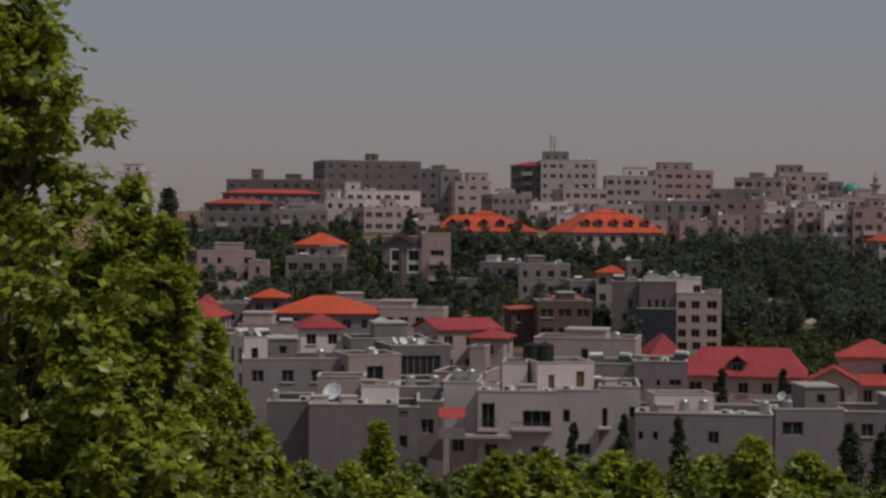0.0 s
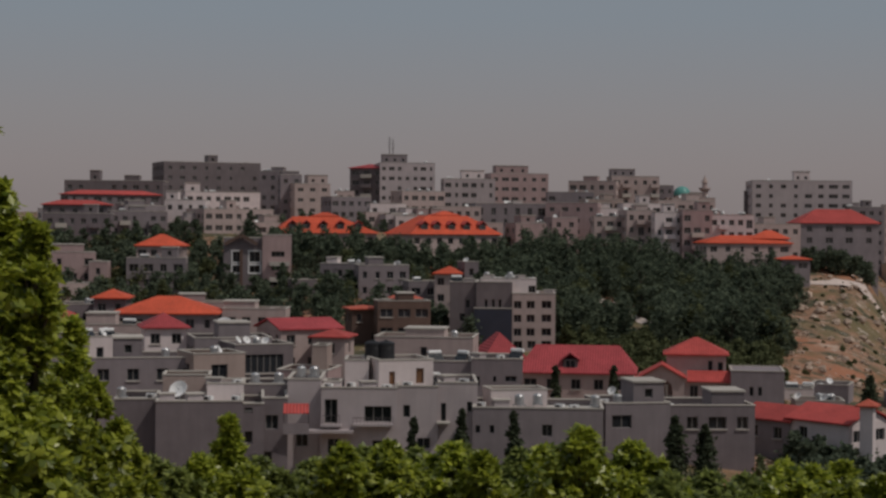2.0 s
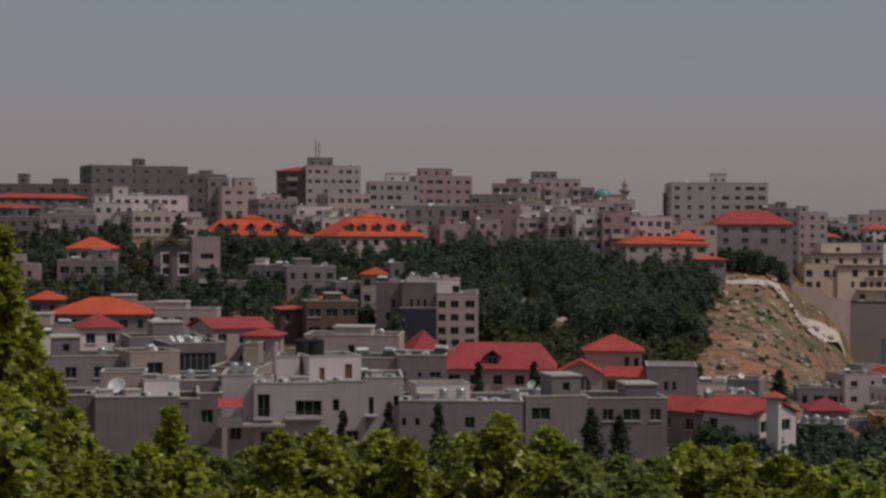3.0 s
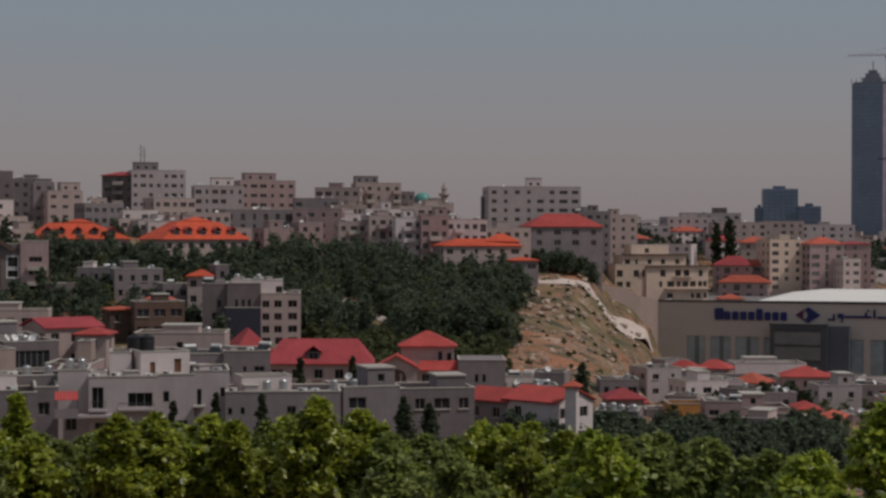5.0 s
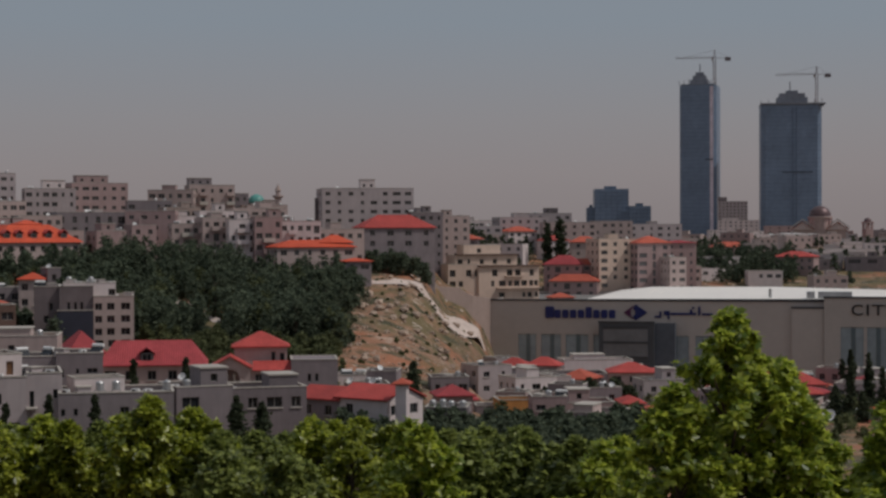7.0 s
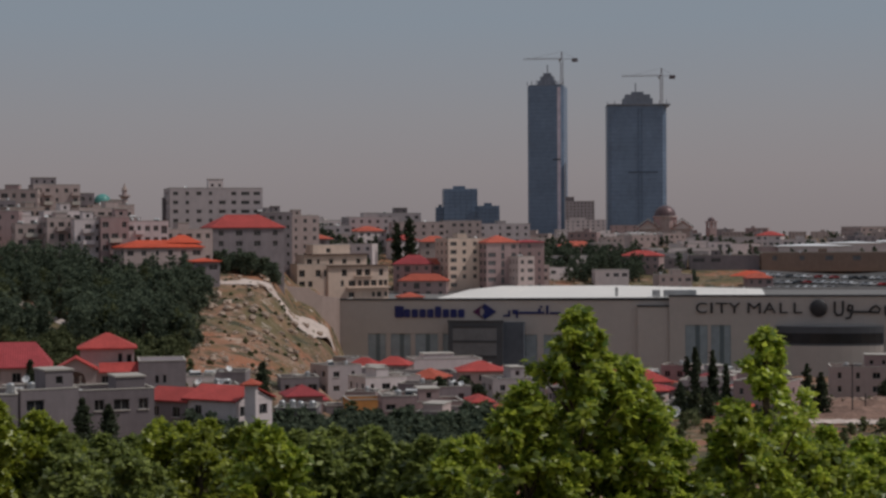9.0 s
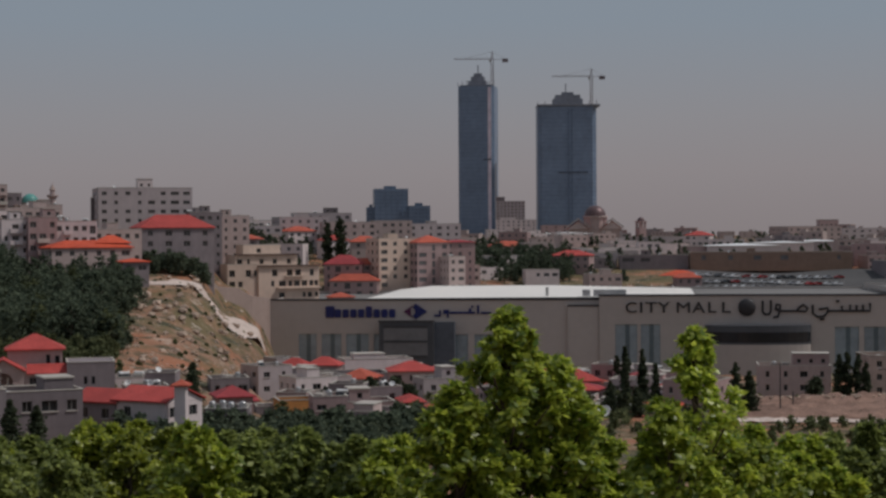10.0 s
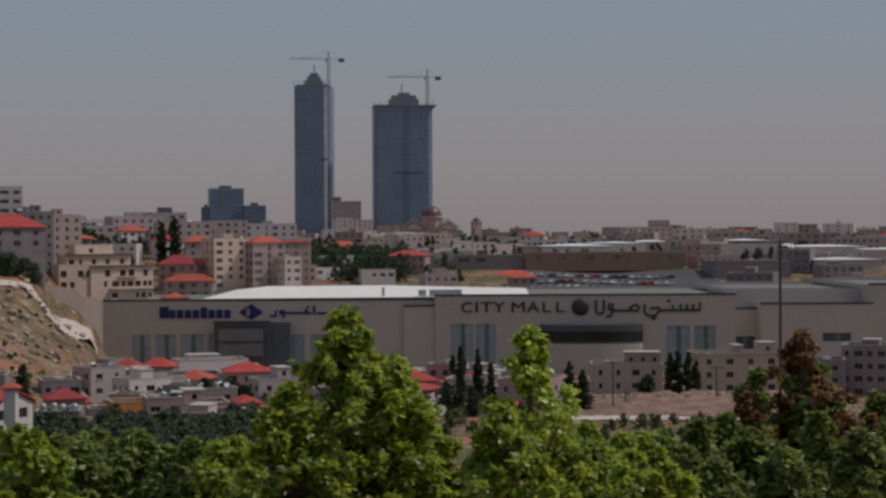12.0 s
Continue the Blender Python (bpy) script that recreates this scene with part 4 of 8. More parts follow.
def church(x, y, z, r):
    b = land(x, y)
    ob = thing("church", pose(x, y, b, 0, 0, -math.degrees(math.atan2(x, y))), "domed stone church with red gables and small turrets", "church")
    h = z - b
    bm = bmesh.new()
    box(bm, -r * 2.3, r * 2.3, -r, r * 2, -1, h - r * 0.9)
    part("nave", bm, WALL["cream"], ob)
    for sx in (-1.15, 1.15):
        bm = bmesh.new()
        gable_roof(bm, sx * r * 1.35 - r, sx * r * 1.35 + r, -r * 1.2, r * 2, h - r * 0.9, r * 0.75, along="y")
        part("gable_roof", bm, TILE["red"], ob)
        bm = bmesh.new()
        gable_wall(bm, sx * r * 1.35 - r, sx * r * 1.35 + r, -r * 1.1, r * 1.9, h - r * 0.95, r * 0.75, "y")
        part("gable_wall", bm, WALL["white"], ob)
        bm = bmesh.new()
        bar(bm, (sx * r * 1.35 - r * 1.1, -r * 1.62, h - r * 0.8), (sx * r * 1.35, -r * 1.62, h), 0.35)
        bar(bm, (sx * r * 1.35 + r * 1.1, -r * 1.62, h - r * 0.8), (sx * r * 1.35, -r * 1.62, h), 0.35)
        part("gable_coping", bm, TRIM, ob)
    bm = bmesh.new()
    lathe(bm, ((r, h - r * 1.2), (r, h + r * 0.1), (r * 1.15, h + r * 0.12), (r * 1.15, h + r * 0.25), (0.1, h + r * 0.3)), 20)
    part("drum", bm, WALL["cream"], ob)
    for k in range(10):
        a = 2 * math.pi * k / 10
        bm = bmesh.new()
        box(bm, r * 1.02 * math.cos(a) - 0.5, r * 1.02 * math.cos(a) + 0.5, r * 1.02 * math.sin(a) - 0.5, r * 1.02 * math.sin(a) + 0.5, h - r * 0.9, h + r * 0.1)
        part("pilaster", bm, WALL["cream"], ob)
    bm = bmesh.new()
    lathe(bm, [(r * math.cos(a), h + r * 0.3 + r * 0.95 * math.sin(a)) for a in [k * math.pi / 18 for k in range(10)]], 28)
    for f in bm.faces:
        f.smooth = True
    part("dome", bm, COPPER, ob, "dull purple-brown metal dome")
    bm = bmesh.new()
    bar(bm, (0, 0, h + r * 1.25), (0, 0, h + r * 1.7), 0.2)
    part("finial", bm, TRIM, ob)


def bell_tower(x, y, z, r):
    b = land(x, y)
    h = z - b
    ob = thing("bell_tower", pose(x, y, b), "small domed bell tower of pinkish stone", "tower")
    bm = bmesh.new()
    box(bm, -r, r, -r, r, -1, h - r * 2.4)
    for sx in (-1, 1):
        for sy in (-1, 1):
            box(bm, sx * r * 0.75 - r * 0.22, sx * r * 0.75 + r * 0.22, sy * r * 0.75 - r * 0.22, sy * r * 0.75 + r * 0.22, h - r * 2.4, h - r * 0.9)
    box(bm, -r * 1.1, r * 1.1, -r * 1.1, r * 1.1, h - r * 0.9, h - r * 0.6)
    part("shaft", bm, WALL["pink"], ob)
    bm = bmesh.new()
    lathe(bm, [(r * 0.95 * math.cos(a), h - r * 0.6 + r * math.sin(a)) for a in [k * math.pi / 14 for k in range(8)]], 16)
    part("dome", bm, COPPER, ob)


def villa_roof(x, y, z, w, dep, h, turn, seed, wall_h=6.5, skew=0.0):
    """A large building under a steep hipped orange roof with a flat top and a row of dormers."""
    az = math.degrees(math.atan2(x, y))
    m0 = pose(x, y, 0, 0, 0, -az + turn)
    base = land(x, y) - 1
    FOOT.append((x, y + dep / 2, w * 0.5))
    H = z - base
    ob = thing("villa", m0 @ Matrix.Translation((0, 0, base)), "large villa under a steep orange tiled roof with dormers", "building", "villas with orange roofs")
    bm = bmesh.new()
    n = 8
    holes = [(w * (i + 0.5) / n - 0.7, w * (i + 0.5) / n + 0.7, H - 2.4, H - 0.9) for i in range(n)]
    pierced(bm, (-w / 2, 0, 0), (1, 0, 0), w, 0, H, holes)
    pierced(bm, (w / 2, 0, 0), (0, 1, 0), dep, 0, H, [])
    pierced(bm, (-w / 2, dep, 0), (0, -1, 0), dep, 0, H, [])
    pierced(bm, (w / 2, dep, 0), (-1, 0, 0), w, 0, H, [])
    part("wall", bm, WALL["cream"], ob)
    for q in holes:
        share("window", window_mesh(1.4, 1.5), ob, Matrix.Translation((-w / 2 + (q[0] + q[1]) / 2, 0.24, q[2])))
    bm = bmesh.new()
    o = 0.7
    e = [bm.verts.new(p) for p in ((-w / 2 - o, -o, H), (w / 2 + o, -o, H), (w / 2 + o, dep + o, H), (-w / 2 - o, dep + o, H))]
    i_, j_ = w * 0.27, dep * 0.33
    t = [bm.verts.new(p) for p in ((-w / 2 + i_ * (1 + skew), j_, H + h), (w / 2 - i_ * (1 - skew), j_, H + h), (w / 2 - i_ * (1 - skew), dep - j_, H + h), (-w / 2 + i_ * (1 + skew), dep - j_, H + h))]
    for k in range(4):
        bm.faces.new((e[k], e[(k + 1) % 4], t[(k + 1) % 4], t[k]))
    bm.faces.new(t)
    bm.faces.new(e[::-1])
    part("roof", bm, TILE["orange"], ob, "steep orange tiled roof")
    bm = bmesh.new()
    hip_roof(bm, -w * 0.1, w * 0.12, dep * 0.36, dep * 0.62, H + h + 0.2, h * 0.22, 0.6)
    part("lantern_roof", bm, TILE["orange"], ob)
    for f in (0.16, 0.30, 0.47, 0.64, 0.82):
        dm = new("dormer")
        dm.parent = ob
        zz = h * 0.22
        dm.matrix_local = Matrix.Translation((-w / 2 + f * w, zz / h * j_ - o * 0.4, H + zz))
        bm = bmesh.new()
        box(bm, -0.9, 0.9, 0.0, 2.6, 0, 1.4)
        part("dormer_cheeks", bm, WALL["taupe"], dm)
        bm = bmesh.new()
        gable_roof(bm, -0.9, 0.9, -0.2, 2.8, 1.45, 0.9, 0.25, "y")
        part("dormer_roof", bm, TILE["red"], dm)
        share("window", window_mesh(1.2, 1.1), dm, Matrix.Translation((0, -0.07, 0.15)))
    return ob


def street_pole(x, y, top, lamp=True, r=0.11, label="dark steel lighting pole with a cross arm"):
    b = land(x, y)
    H = top - b
    ob = thing("light_pole", pose(x, y, b, 0, 0, -math.degrees(math.atan2(x, y))), label, "pole", "lighting poles")
    bm = bmesh.new()
    tube(bm, 0, 0, -0.5, H, r * 1.4, r, 8)
    part("pole", bm, DARKMETAL, ob)
    if lamp:
        bm = bmesh.new()
        bar(bm, (-1.6, 0, H - 0.3), (1.6, 0, H - 0.3), 0.07)
        part("arm", bm, DARKMETAL, ob)
        for sx in (-1.4, 1.4):
            bm = bmesh.new()
            box(bm, sx - 0.4, sx + 0.4, -0.15, 0.15, H - 0.22, H - 0.08)
            part("lamp_head", bm, METAL, ob)
    return ob


# glass and crown base colours are lifted towards blue-grey, standing in for distance haze
TOWERGLASS = mat("hazed_blue_curtain_glass", (0.17, 0.232, 0.325), 0.35, big=0.03, fine=0.2, amount=0.3, bump=0, spec=0.6)
TOWERBAND = mat("dark_blue_spandrel", (0.115, 0.16, 0.225), 0.45, bump=0)
SPANDREL = mat("dark_belt_panels", (0.07, 0.085, 0.115), 0.5, bump=0)
TOWERSTRIP = mat("pale_hoist_strip", (0.70, 0.62, 0.68), 0.7, bump=0)
TOWERCROWN = mat("hazed_grey_concrete", (0.23, 0.24, 0.27), 0.8, bump=0)
CRANE = mat("crane_paint", (0.16, 0.10, 0.09), 0.6, bump=0)
TURQUOISE = mat("turquoise_dome_tiles", (0.11, 0.32, 0.28), 0.4, bump=0.05)
COPPER = mat("aged_copper", (0.13, 0.085, 0.085), 0.45, metal=0.3, bump=0.05)


# ---------------------------------------------------------------- the shopping mall
MALL_AZ, MALL_D = 30.42, 560.0
CLAD = mat("pale_cladding_panels", (0.455, 0.405, 0.37), 0.7, 0.05, 0.4, 0.08, 0.05, streak=0.3)
SHEET = mat("white_roof_sheet", (0.80, 0.765, 0.71), 0.8, 0.05, 0.4, 0.06, 0.05)
CAP = mat("dark_parapet_cap", (0.07, 0.07, 0.075), 0.6, bump=0)
TALLGLASS = mat("blue_grey_window_glass", (0.27, 0.32, 0.345), 0.2, 0.1, 0.5, 0.25, 0, spec=0.6)
TEAL = mat("teal_window_glass", (0.12, 0.16, 0.175), 0.2, 0.1, 0.5, 0.2, 0, spec=0.6)
SLATE = mat("dark_grey_cladding", (0.085, 0.09, 0.10), 0.5, amount=0.15, bump=0.03)
SIGNBLUE = mat("dark_blue_sign", (0.02, 0.025, 0.12), 0.5, bump=0, amount=0.1)
SIGNRED = mat("purplish_red_sign", (0.09, 0.02, 0.07), 0.5, bump=0, amount=0.1)
SIGNDARK = mat("charcoal_sign", (0.035, 0.033, 0.035), 0.5, bump=0, amount=0.1)
DECK = mat("grey_gravel_deck", (0.20, 0.19, 0.18), 0.9, 0.1, 1.0, 0.2, 0.2)
MALL = thing("shopping_mall", pose(0, 0, 0, 0, 0, -MALL_AZ) @ Matrix.Translation((0, MALL_D, 0)), "long pale clad shopping mall with tall windows and rooftop sheeting", "building")
FLOOR_Z = -47.0


def mall_block(name, u0, u1, y0, y1, top, holes=(), glass=TALLGLASS, material=None, cap=True, z0=FLOOR_Z):
    bm = bmesh.new()
    pierced(bm, (u0, y0, 0), (1, 0, 0), u1 - u0, z0, top, [(a - u0, b - u0, c, d) for a, b, c, d in holes], 0.45)
    pierced(bm, (u1, y0, 0), (0, 1, 0), y1 - y0, z0, top, [])
    pierced(bm, (u0, y1, 0), (0, -1, 0), y1 - y0, z0, top, [])
    pierced(bm, (u1, y1, 0), (-1, 0, 0), u1 - u0, z0, top, [])
    bmesh.ops.remove_doubles(bm, verts=bm.verts, dist=0.002)
    w = part(name, bm, material or CLAD, MALL)
    bm = bmesh.new()
    box(bm, u0 + 0.05, u1 - 0.05, y0 + 0.05, y1 - 0.05, top - 1.3, top - 1.0)
    part("roof_deck", bm, DECK, w, "grey gravelled roof deck")
    for a, b, c, d in holes:
        bm = bmesh.new()
        box(bm, a, b, y0 + 0.4, y0 + 0.6, c, d)
        win = part("window", bm, glass, w)
        bm = bmesh.new()
        mid = a + (b - a) * 0.55
        box(bm, mid - 0.7, mid + 0.7, y0 + 0.3, y0 + 0.39, c, d)
        part("mullion", bm, TEAL, win, "darker teal glazed strip")
    if cap:
        bm = bmesh.new()
        box(bm, u0 - 0.2, u1 + 0.2, y0 - 0.25, y0 + 0.5, top + 0.002, top + 0.6)
        part("parapet_cap", bm, CAP, w)
    return w


# the west hall, the long hall, the recess and the east halls
mall_block("west_wall", -110, -2.6, 0, 95, -21.6, [(-99.5, -93.6, -45, -32.3), (-92.0, -85.5, -45, -32.3), (-84, -76.6, -45, -32.3), (-75, -67.5, -45, -32.3), (-54.5, -44.5, -45, -32.5), (-42.5, -34, -45, -32.5)])
mall_block("long_wall", -2.6, 93, -2.5, 95, -20.3, [(2.4, 9.4, -44, -29.2), (10.4, 16.6, -44, -29.2), (70.8, 78.3, -43, -30), (79.8, 86.6, -43, -30)])
mall_block("recess_wall", 93, 101.3, 6, 95, -25.2, [(93.6, 100.6, -40, -34)], SLATE)
mall_block("east_wall", 101.3, 137, -1, 95, -23.4, [(121, 130, -35.3, -32.6), (112, 114.5, -35.3, -31.9)], SLATE)
mall_block("end_wall", 137, 175, 4, 95, -17.5)
mall_block("attic_wall", 93, 137, 16, 90, -18.8, cap=False)
mall_block("pier", -12.5, -2.7, -1.6, 2, -23.6, material=CLAD)
mall_block("entrance", -72.5, -55.0, -6, -0.01, -28.3, material=SLATE)
mall_block("entrance_side", -54.99, -48.5, -4.5, -0.01, -28.5, material=mat("blue_grey_cladding", (0.10, 0.113, 0.135), 0.5, bump=0), cap=False)
bm = bmesh.new()
for z in (-30.0, -34.8, -39.5):
    box(bm, -71, -57, -6.3, -6.0, z, z + 0.7)
part("entrance_louvres", bm, CAP, MALL)
bm = bmesh.new()
box(bm, -71, -57, -6.2, -6.01, -39, -30.2)
part("entrance_panel", bm, mat("mid_grey_panel", (0.17, 0.17, 0.175), 0.5, bump=0), MALL)
# the rounded entrance bay under the long sign
bm = bmesh.new()
n = 16
prev = None
for i in range(n + 1):
    a = math.pi * i / n
    p = (47 - 16.5 * math.cos(a), -2.5 - 5 * math.sin(a))
    if prev:
        for z0, z1, mi in ((FLOOR_Z, -35.4, 0), (-35.4, -34.8, 1), (-34.8, -31.5, 2), (-31.5, -29.4, 1)):
            f = bm.faces.new([bm.verts.new(v) for v in ((*prev, z0), (*p, z0), (*p, z1), (*prev, z1))])
            f.material_index = mi
        f = bm.faces.new([bm.verts.new(v) for v in ((*prev, -29.4), (*p, -29.4), (47, -2.5, -29.0))])
        f.material_index = 1
    prev = p
part("entrance_bay", bm, [CLAD, SLATE, GLASS], MALL, "rounded bay with a dark band of windows")
# the white sheet roof
bm = bmesh.new()
vs = [bm.verts.new(p) for p in ((-77.5, 3, -21.0), (28, 3, -20.6), (30, 78, -20.4), (-63, 72, -19.1), (-77, 94, -21.0), (30, 94, -21), (-20, 72, -19.0))]
bm.faces.new((vs[0], vs[1], vs[2], vs[6], vs[3]))
bm.faces.new((vs[0], vs[3], vs[4]))
bm.faces.new((vs[3], vs[6], vs[2], vs[5], vs[4]))
part("sheet_roof", bm, SHEET, MALL, "white metal roof sheeting")
bm = bmesh.new()
for k in range(24):
    x = -60 + k * 3.6
    bar(bm, (x, 8, -20.85), (x - 1 + k * 0.05, 70, -18.95), 0.05)
part("roof_seams", bm, SHEET, MALL)
bm = bmesh.new()
tube(bm, -19.5, 10, -20.9, -17.8, 0.5, 0.5, 8)
part("flue", bm, METAL, MALL)
for u0, u1 in ((-8.0, -5.5), (-4.5, 6.0)):
    bm = bmesh.new()
    box(bm, u0, u1, 5, 8, -21, -18.5)
    part("rooftop_unit", bm, METAL, MALL)

# signs: the store's name and mark are plain shapes; the building's words stand on the wall
sign = thing("store_sign", pose(0, 0, 0, 0, 0, -MALL_AZ) @ Matrix.Translation((0, MALL_D, 0)), "dark blue store sign of raised plain shapes with a two-colour mark", "sign")


def sign_piece(name, pts, material, parent, y=-0.01, deep=0.4):
    bm = bmesh.new()
    a = [bm.verts.new((p[0], y - deep, p[1])) for p in pts]
    b = [bm.verts.new((p[0], y, p[1])) for p in pts]
    bm.faces.new(a)
    bm.faces.new(b[::-1])
    for i in range(len(pts)):
        bm.faces.new((a[(i + 1) % len(pts)], a[i], b[i], b[(i + 1) % len(pts)]))
    bmesh.ops.recalc_face_normals(bm, faces=bm.faces)
    return part(name, bm, material, parent)


for i in range(9):
    u0 = -90.6 + i * 2.52
    hi = -23.4 if i == 0 else (-23.5 if i == 5 else -24.4)
    wd = 2.9 if i == 0 else 2.0
    u0 += 0 if i == 0 else 0.5
    sign_piece("letter_block", ((u0 + 0.25, -27.1), (u0 + wd - 0.25, -27.1), (u0 + wd, -26.8), (u0 + wd, hi - 0.3), (u0 + wd - 0.3, hi), (u0 + 0.3, hi), (u0, hi - 0.3), (u0, -26.8)), SIGNBLUE, sign)
sign_piece("mark_half", ((-65.3, -25.2), (-61.8, -22.9), (-62.9, -24.2), (-62.9, -26.2), (-61.8, -27.5)), SIGNRED, sign)
sign_piece("mark_half", ((-61.4, -22.6), (-57.6, -25.2), (-61.4, -27.7), (-62.3, -26.4), (-61.6, -25.8), (-61.6, -24.6), (-62.3, -24.0)), SIGNBLUE, sign)
for u0, u1, z0, z1 in ((-55.4, -53.5, -26.8, -26.2), (-53.8, -53.2, -26.8, -24.8), (-52.4, -50.6, -26.0, -24.6), (-51.3, -50.7, -27.2, -26.0), (-50.4, -42.2, -25.9, -25.2), (-44.2, -43.4, -25.2, -24.2), (-43.5, -42.8, -23.9, -23.3), (-41.6, -40.9, -26.0, -23.2), (-40.4, -37.0, -26.0, -25.3)):
    sign_piece("stroke", ((u0, z0), (u1, z0), (u1, z1), (u0, z1)), SIGNBLUE, sign)

mall_sign = thing("mall_sign", pose(0, 0, 0, 0, 0, -MALL_AZ) @ Matrix.Translation((0, MALL_D - 2.5, 0)), "charcoal raised letters and a dark globe on the pale wall", "sign")


def letter(ch, u0, u1, z0, z1):
    cu = bpy.data.curves.new("letter", "FONT")
    cu.body = ch
    cu.extrude = 0.05
    tmp = new("letter", cu)
    dg = bpy.context.evaluated_depsgraph_get()
    me = bpy.data.meshes.new_from_object(tmp.evaluated_get(dg))
    bpy.data.objects.remove(tmp)
    xs = [v.co.x for v in me.vertices]
    ys = [v.co.y for v in me.vertices]
    for v in me.vertices:
        x = u0 + (v.co.x - min(xs)) / (max(xs) - min(xs)) * (u1 - u0)
        z = z0 + (v.co.y - min(ys)) / (max(ys) - min(ys)) * (z1 - z0)
        v.co = (x, -0.25 - v.co.z * 4, z)
    me.materials.append(SIGNDARK)
    ob = new("letter", me)
    ob.parent = mall_sign


for ch, a, b in (("C", 816, 835), ("I", 841, 845), ("T", 850, 871), ("Y", 872, 893), ("M", 905, 928), ("A", 932, 954), ("L", 960, 974), ("L", 984, 999)):
    letter(ch, (a - 784) * 0.1797, (b - 784) * 0.1797, -25.5, -22.2)
bm = bmesh.new()
lathe(bm, [(2.75 * math.cos(a), 2.75 * math.sin(a)) for a in [-math.pi / 2 + k * math.pi / 12 for k in range(13)]], 20)
for f in bm.faces:
    f.smooth = True
gl = part("globe", bm, SIGNDARK, mall_sign, "dark sphere")
gl.matrix_local = pose(43.6, -0.6, -23.9) @ Matrix.Diagonal((1, 0.4, 1, 1))


def stroke(pts, r=0.34):
    bm = bmesh.new()
    pts = [((x - 784) * 0.1797, (411.5 - y) * 0.1797) for x, y in pts]
    lo, hi = [], []
    for i, a in enumerate(pts):
        p0, p1 = pts[max(0, i - 1)], pts[min(len(pts) - 1, i + 1)]
        d = Vector((p1[0] - p0[0], p1[1] - p0[1]))
        d = d.normalized() if d.length else Vector((1, 0))
        s = Vector((-d.y, d.x)) * r
        for side, k in ((lo, 1), (hi, -1)):
            side.append([bm.verts.new((a[0] + s.x * k, y, a[1] + s.y * k)) for y in (-0.5, -0.02)])
    for i in range(len(pts) - 1):
        for v in ((lo[i][0], hi[i][0], hi[i + 1][0], lo[i + 1][0]), (lo[i][0], lo[i + 1][0], lo[i + 1][1], lo[i][1]), (hi[i][0], hi[i][1], hi[i + 1][1], hi[i + 1][0])):
            bm.faces.new(v)
    part("stroke", bm, SIGNDARK, mall_sign)


stroke(((1054, 533), (1054, 552), (1058, 557), (1066, 556), (1068, 550), (1068, 532)))
stroke(((1076, 548), (1084, 548), (1084, 540), (1078, 539), (1076, 548), (1083, 552), (1080, 561), (1072, 562)))
stroke(((1084, 551), (1112, 551), (1116, 545), (1124, 540), (1131, 546), (1128, 552), (1112, 551)))
stroke(((1140, 540), (1140, 555), (1148, 561), (1160, 560), (1166, 552), (1166, 546), (1150, 548)))
stroke(((1166, 551), (1190, 551), (1190, 542)))
stroke(((1180, 534), (1186, 534)))
stroke(((1152, 565), (1160, 565)))
stroke(((1190, 551), (1204, 551), (1204, 540)))
stroke(((1204, 551), (1238, 551), (1238, 537)))
stroke(((1226, 551), (1226, 540)))
stroke(((1215, 551), (1215, 541)))
FOOT.append((290.0, 520.0, 120.0))
FOOT.append((215.0, 545.0, 60.0))
FOOT.append((370.0, 470.0, 60.0))


def office_block(x, y, top, w):
    az = math.degrees(math.atan2(x, y))
    b = land(x, y) - 5
    H = top - b
    ob = thing("office_block", pose(x, y, b, 0, 0, -az + 5), "distant blue glass office block", "building", "blue office blocks")
    bm = bmesh.new()
    fl = int(H / 4)
    for k in range(fl):
        z0, z1 = H * k / fl, H * (k + 1) / fl
        box(bm, -w / 2, w / 2, 0, w * 0.7, z0 + 0.6, z1)
    part("glazing", bm, TOWERGLASS, ob)
    bm = bmesh.new()
    for k in range(fl):
        z0 = H * k / fl
        box(bm, -w / 2 - 0.2, w / 2 + 0.2, -0.2, w * 0.7 + 0.2, z0 + 0.002, z0 + 0.598)
    for i in range(7):
        px = -w / 2 + w * i / 6
        box(bm, px - 0.25, px + 0.25, -0.3, -0.21, 0, H)
    box(bm, -w * 0.2, w * 0.15, w * 0.1, w * 0.4, H + 0.01, H + 3)
    tagged(part("spandrel_banding", bm, TOWERBAND, ob), kind="stuff")


def front_tree(x, y, top, spread, low, leaf, clumps, per, size, label, seed, point, dense, name):
    b = land(x, y)
    FOOT.append((x, y, 3.0))
    return broadleaf(pose(x, y, b), top - b, spread, low, leaf, clumps, per, size, label, seed, point, "trees in front", name, dense, 6)


def cypress_at(x, y, top, width, seed):
    b = land(x, y)
    return column_tree(pose(x, y, b), max(3.0, top - b), max(1.0, width), "cypress", max(26, int((top - b) * 1.8)), 80, 0.4 * max(1.0, math.hypot(x, y) / 400), "dark green narrow cypress tree", seed)



def fir_at(x, y, top, width, seed):
    b = land(x, y)
    return column_tree(pose(x, y, b), max(3.0, top - b), width, "cypress", max(50, int((top - b) * 6)), 46, 0.34, "dark green conical fir tree", seed, "fir_tree", True)


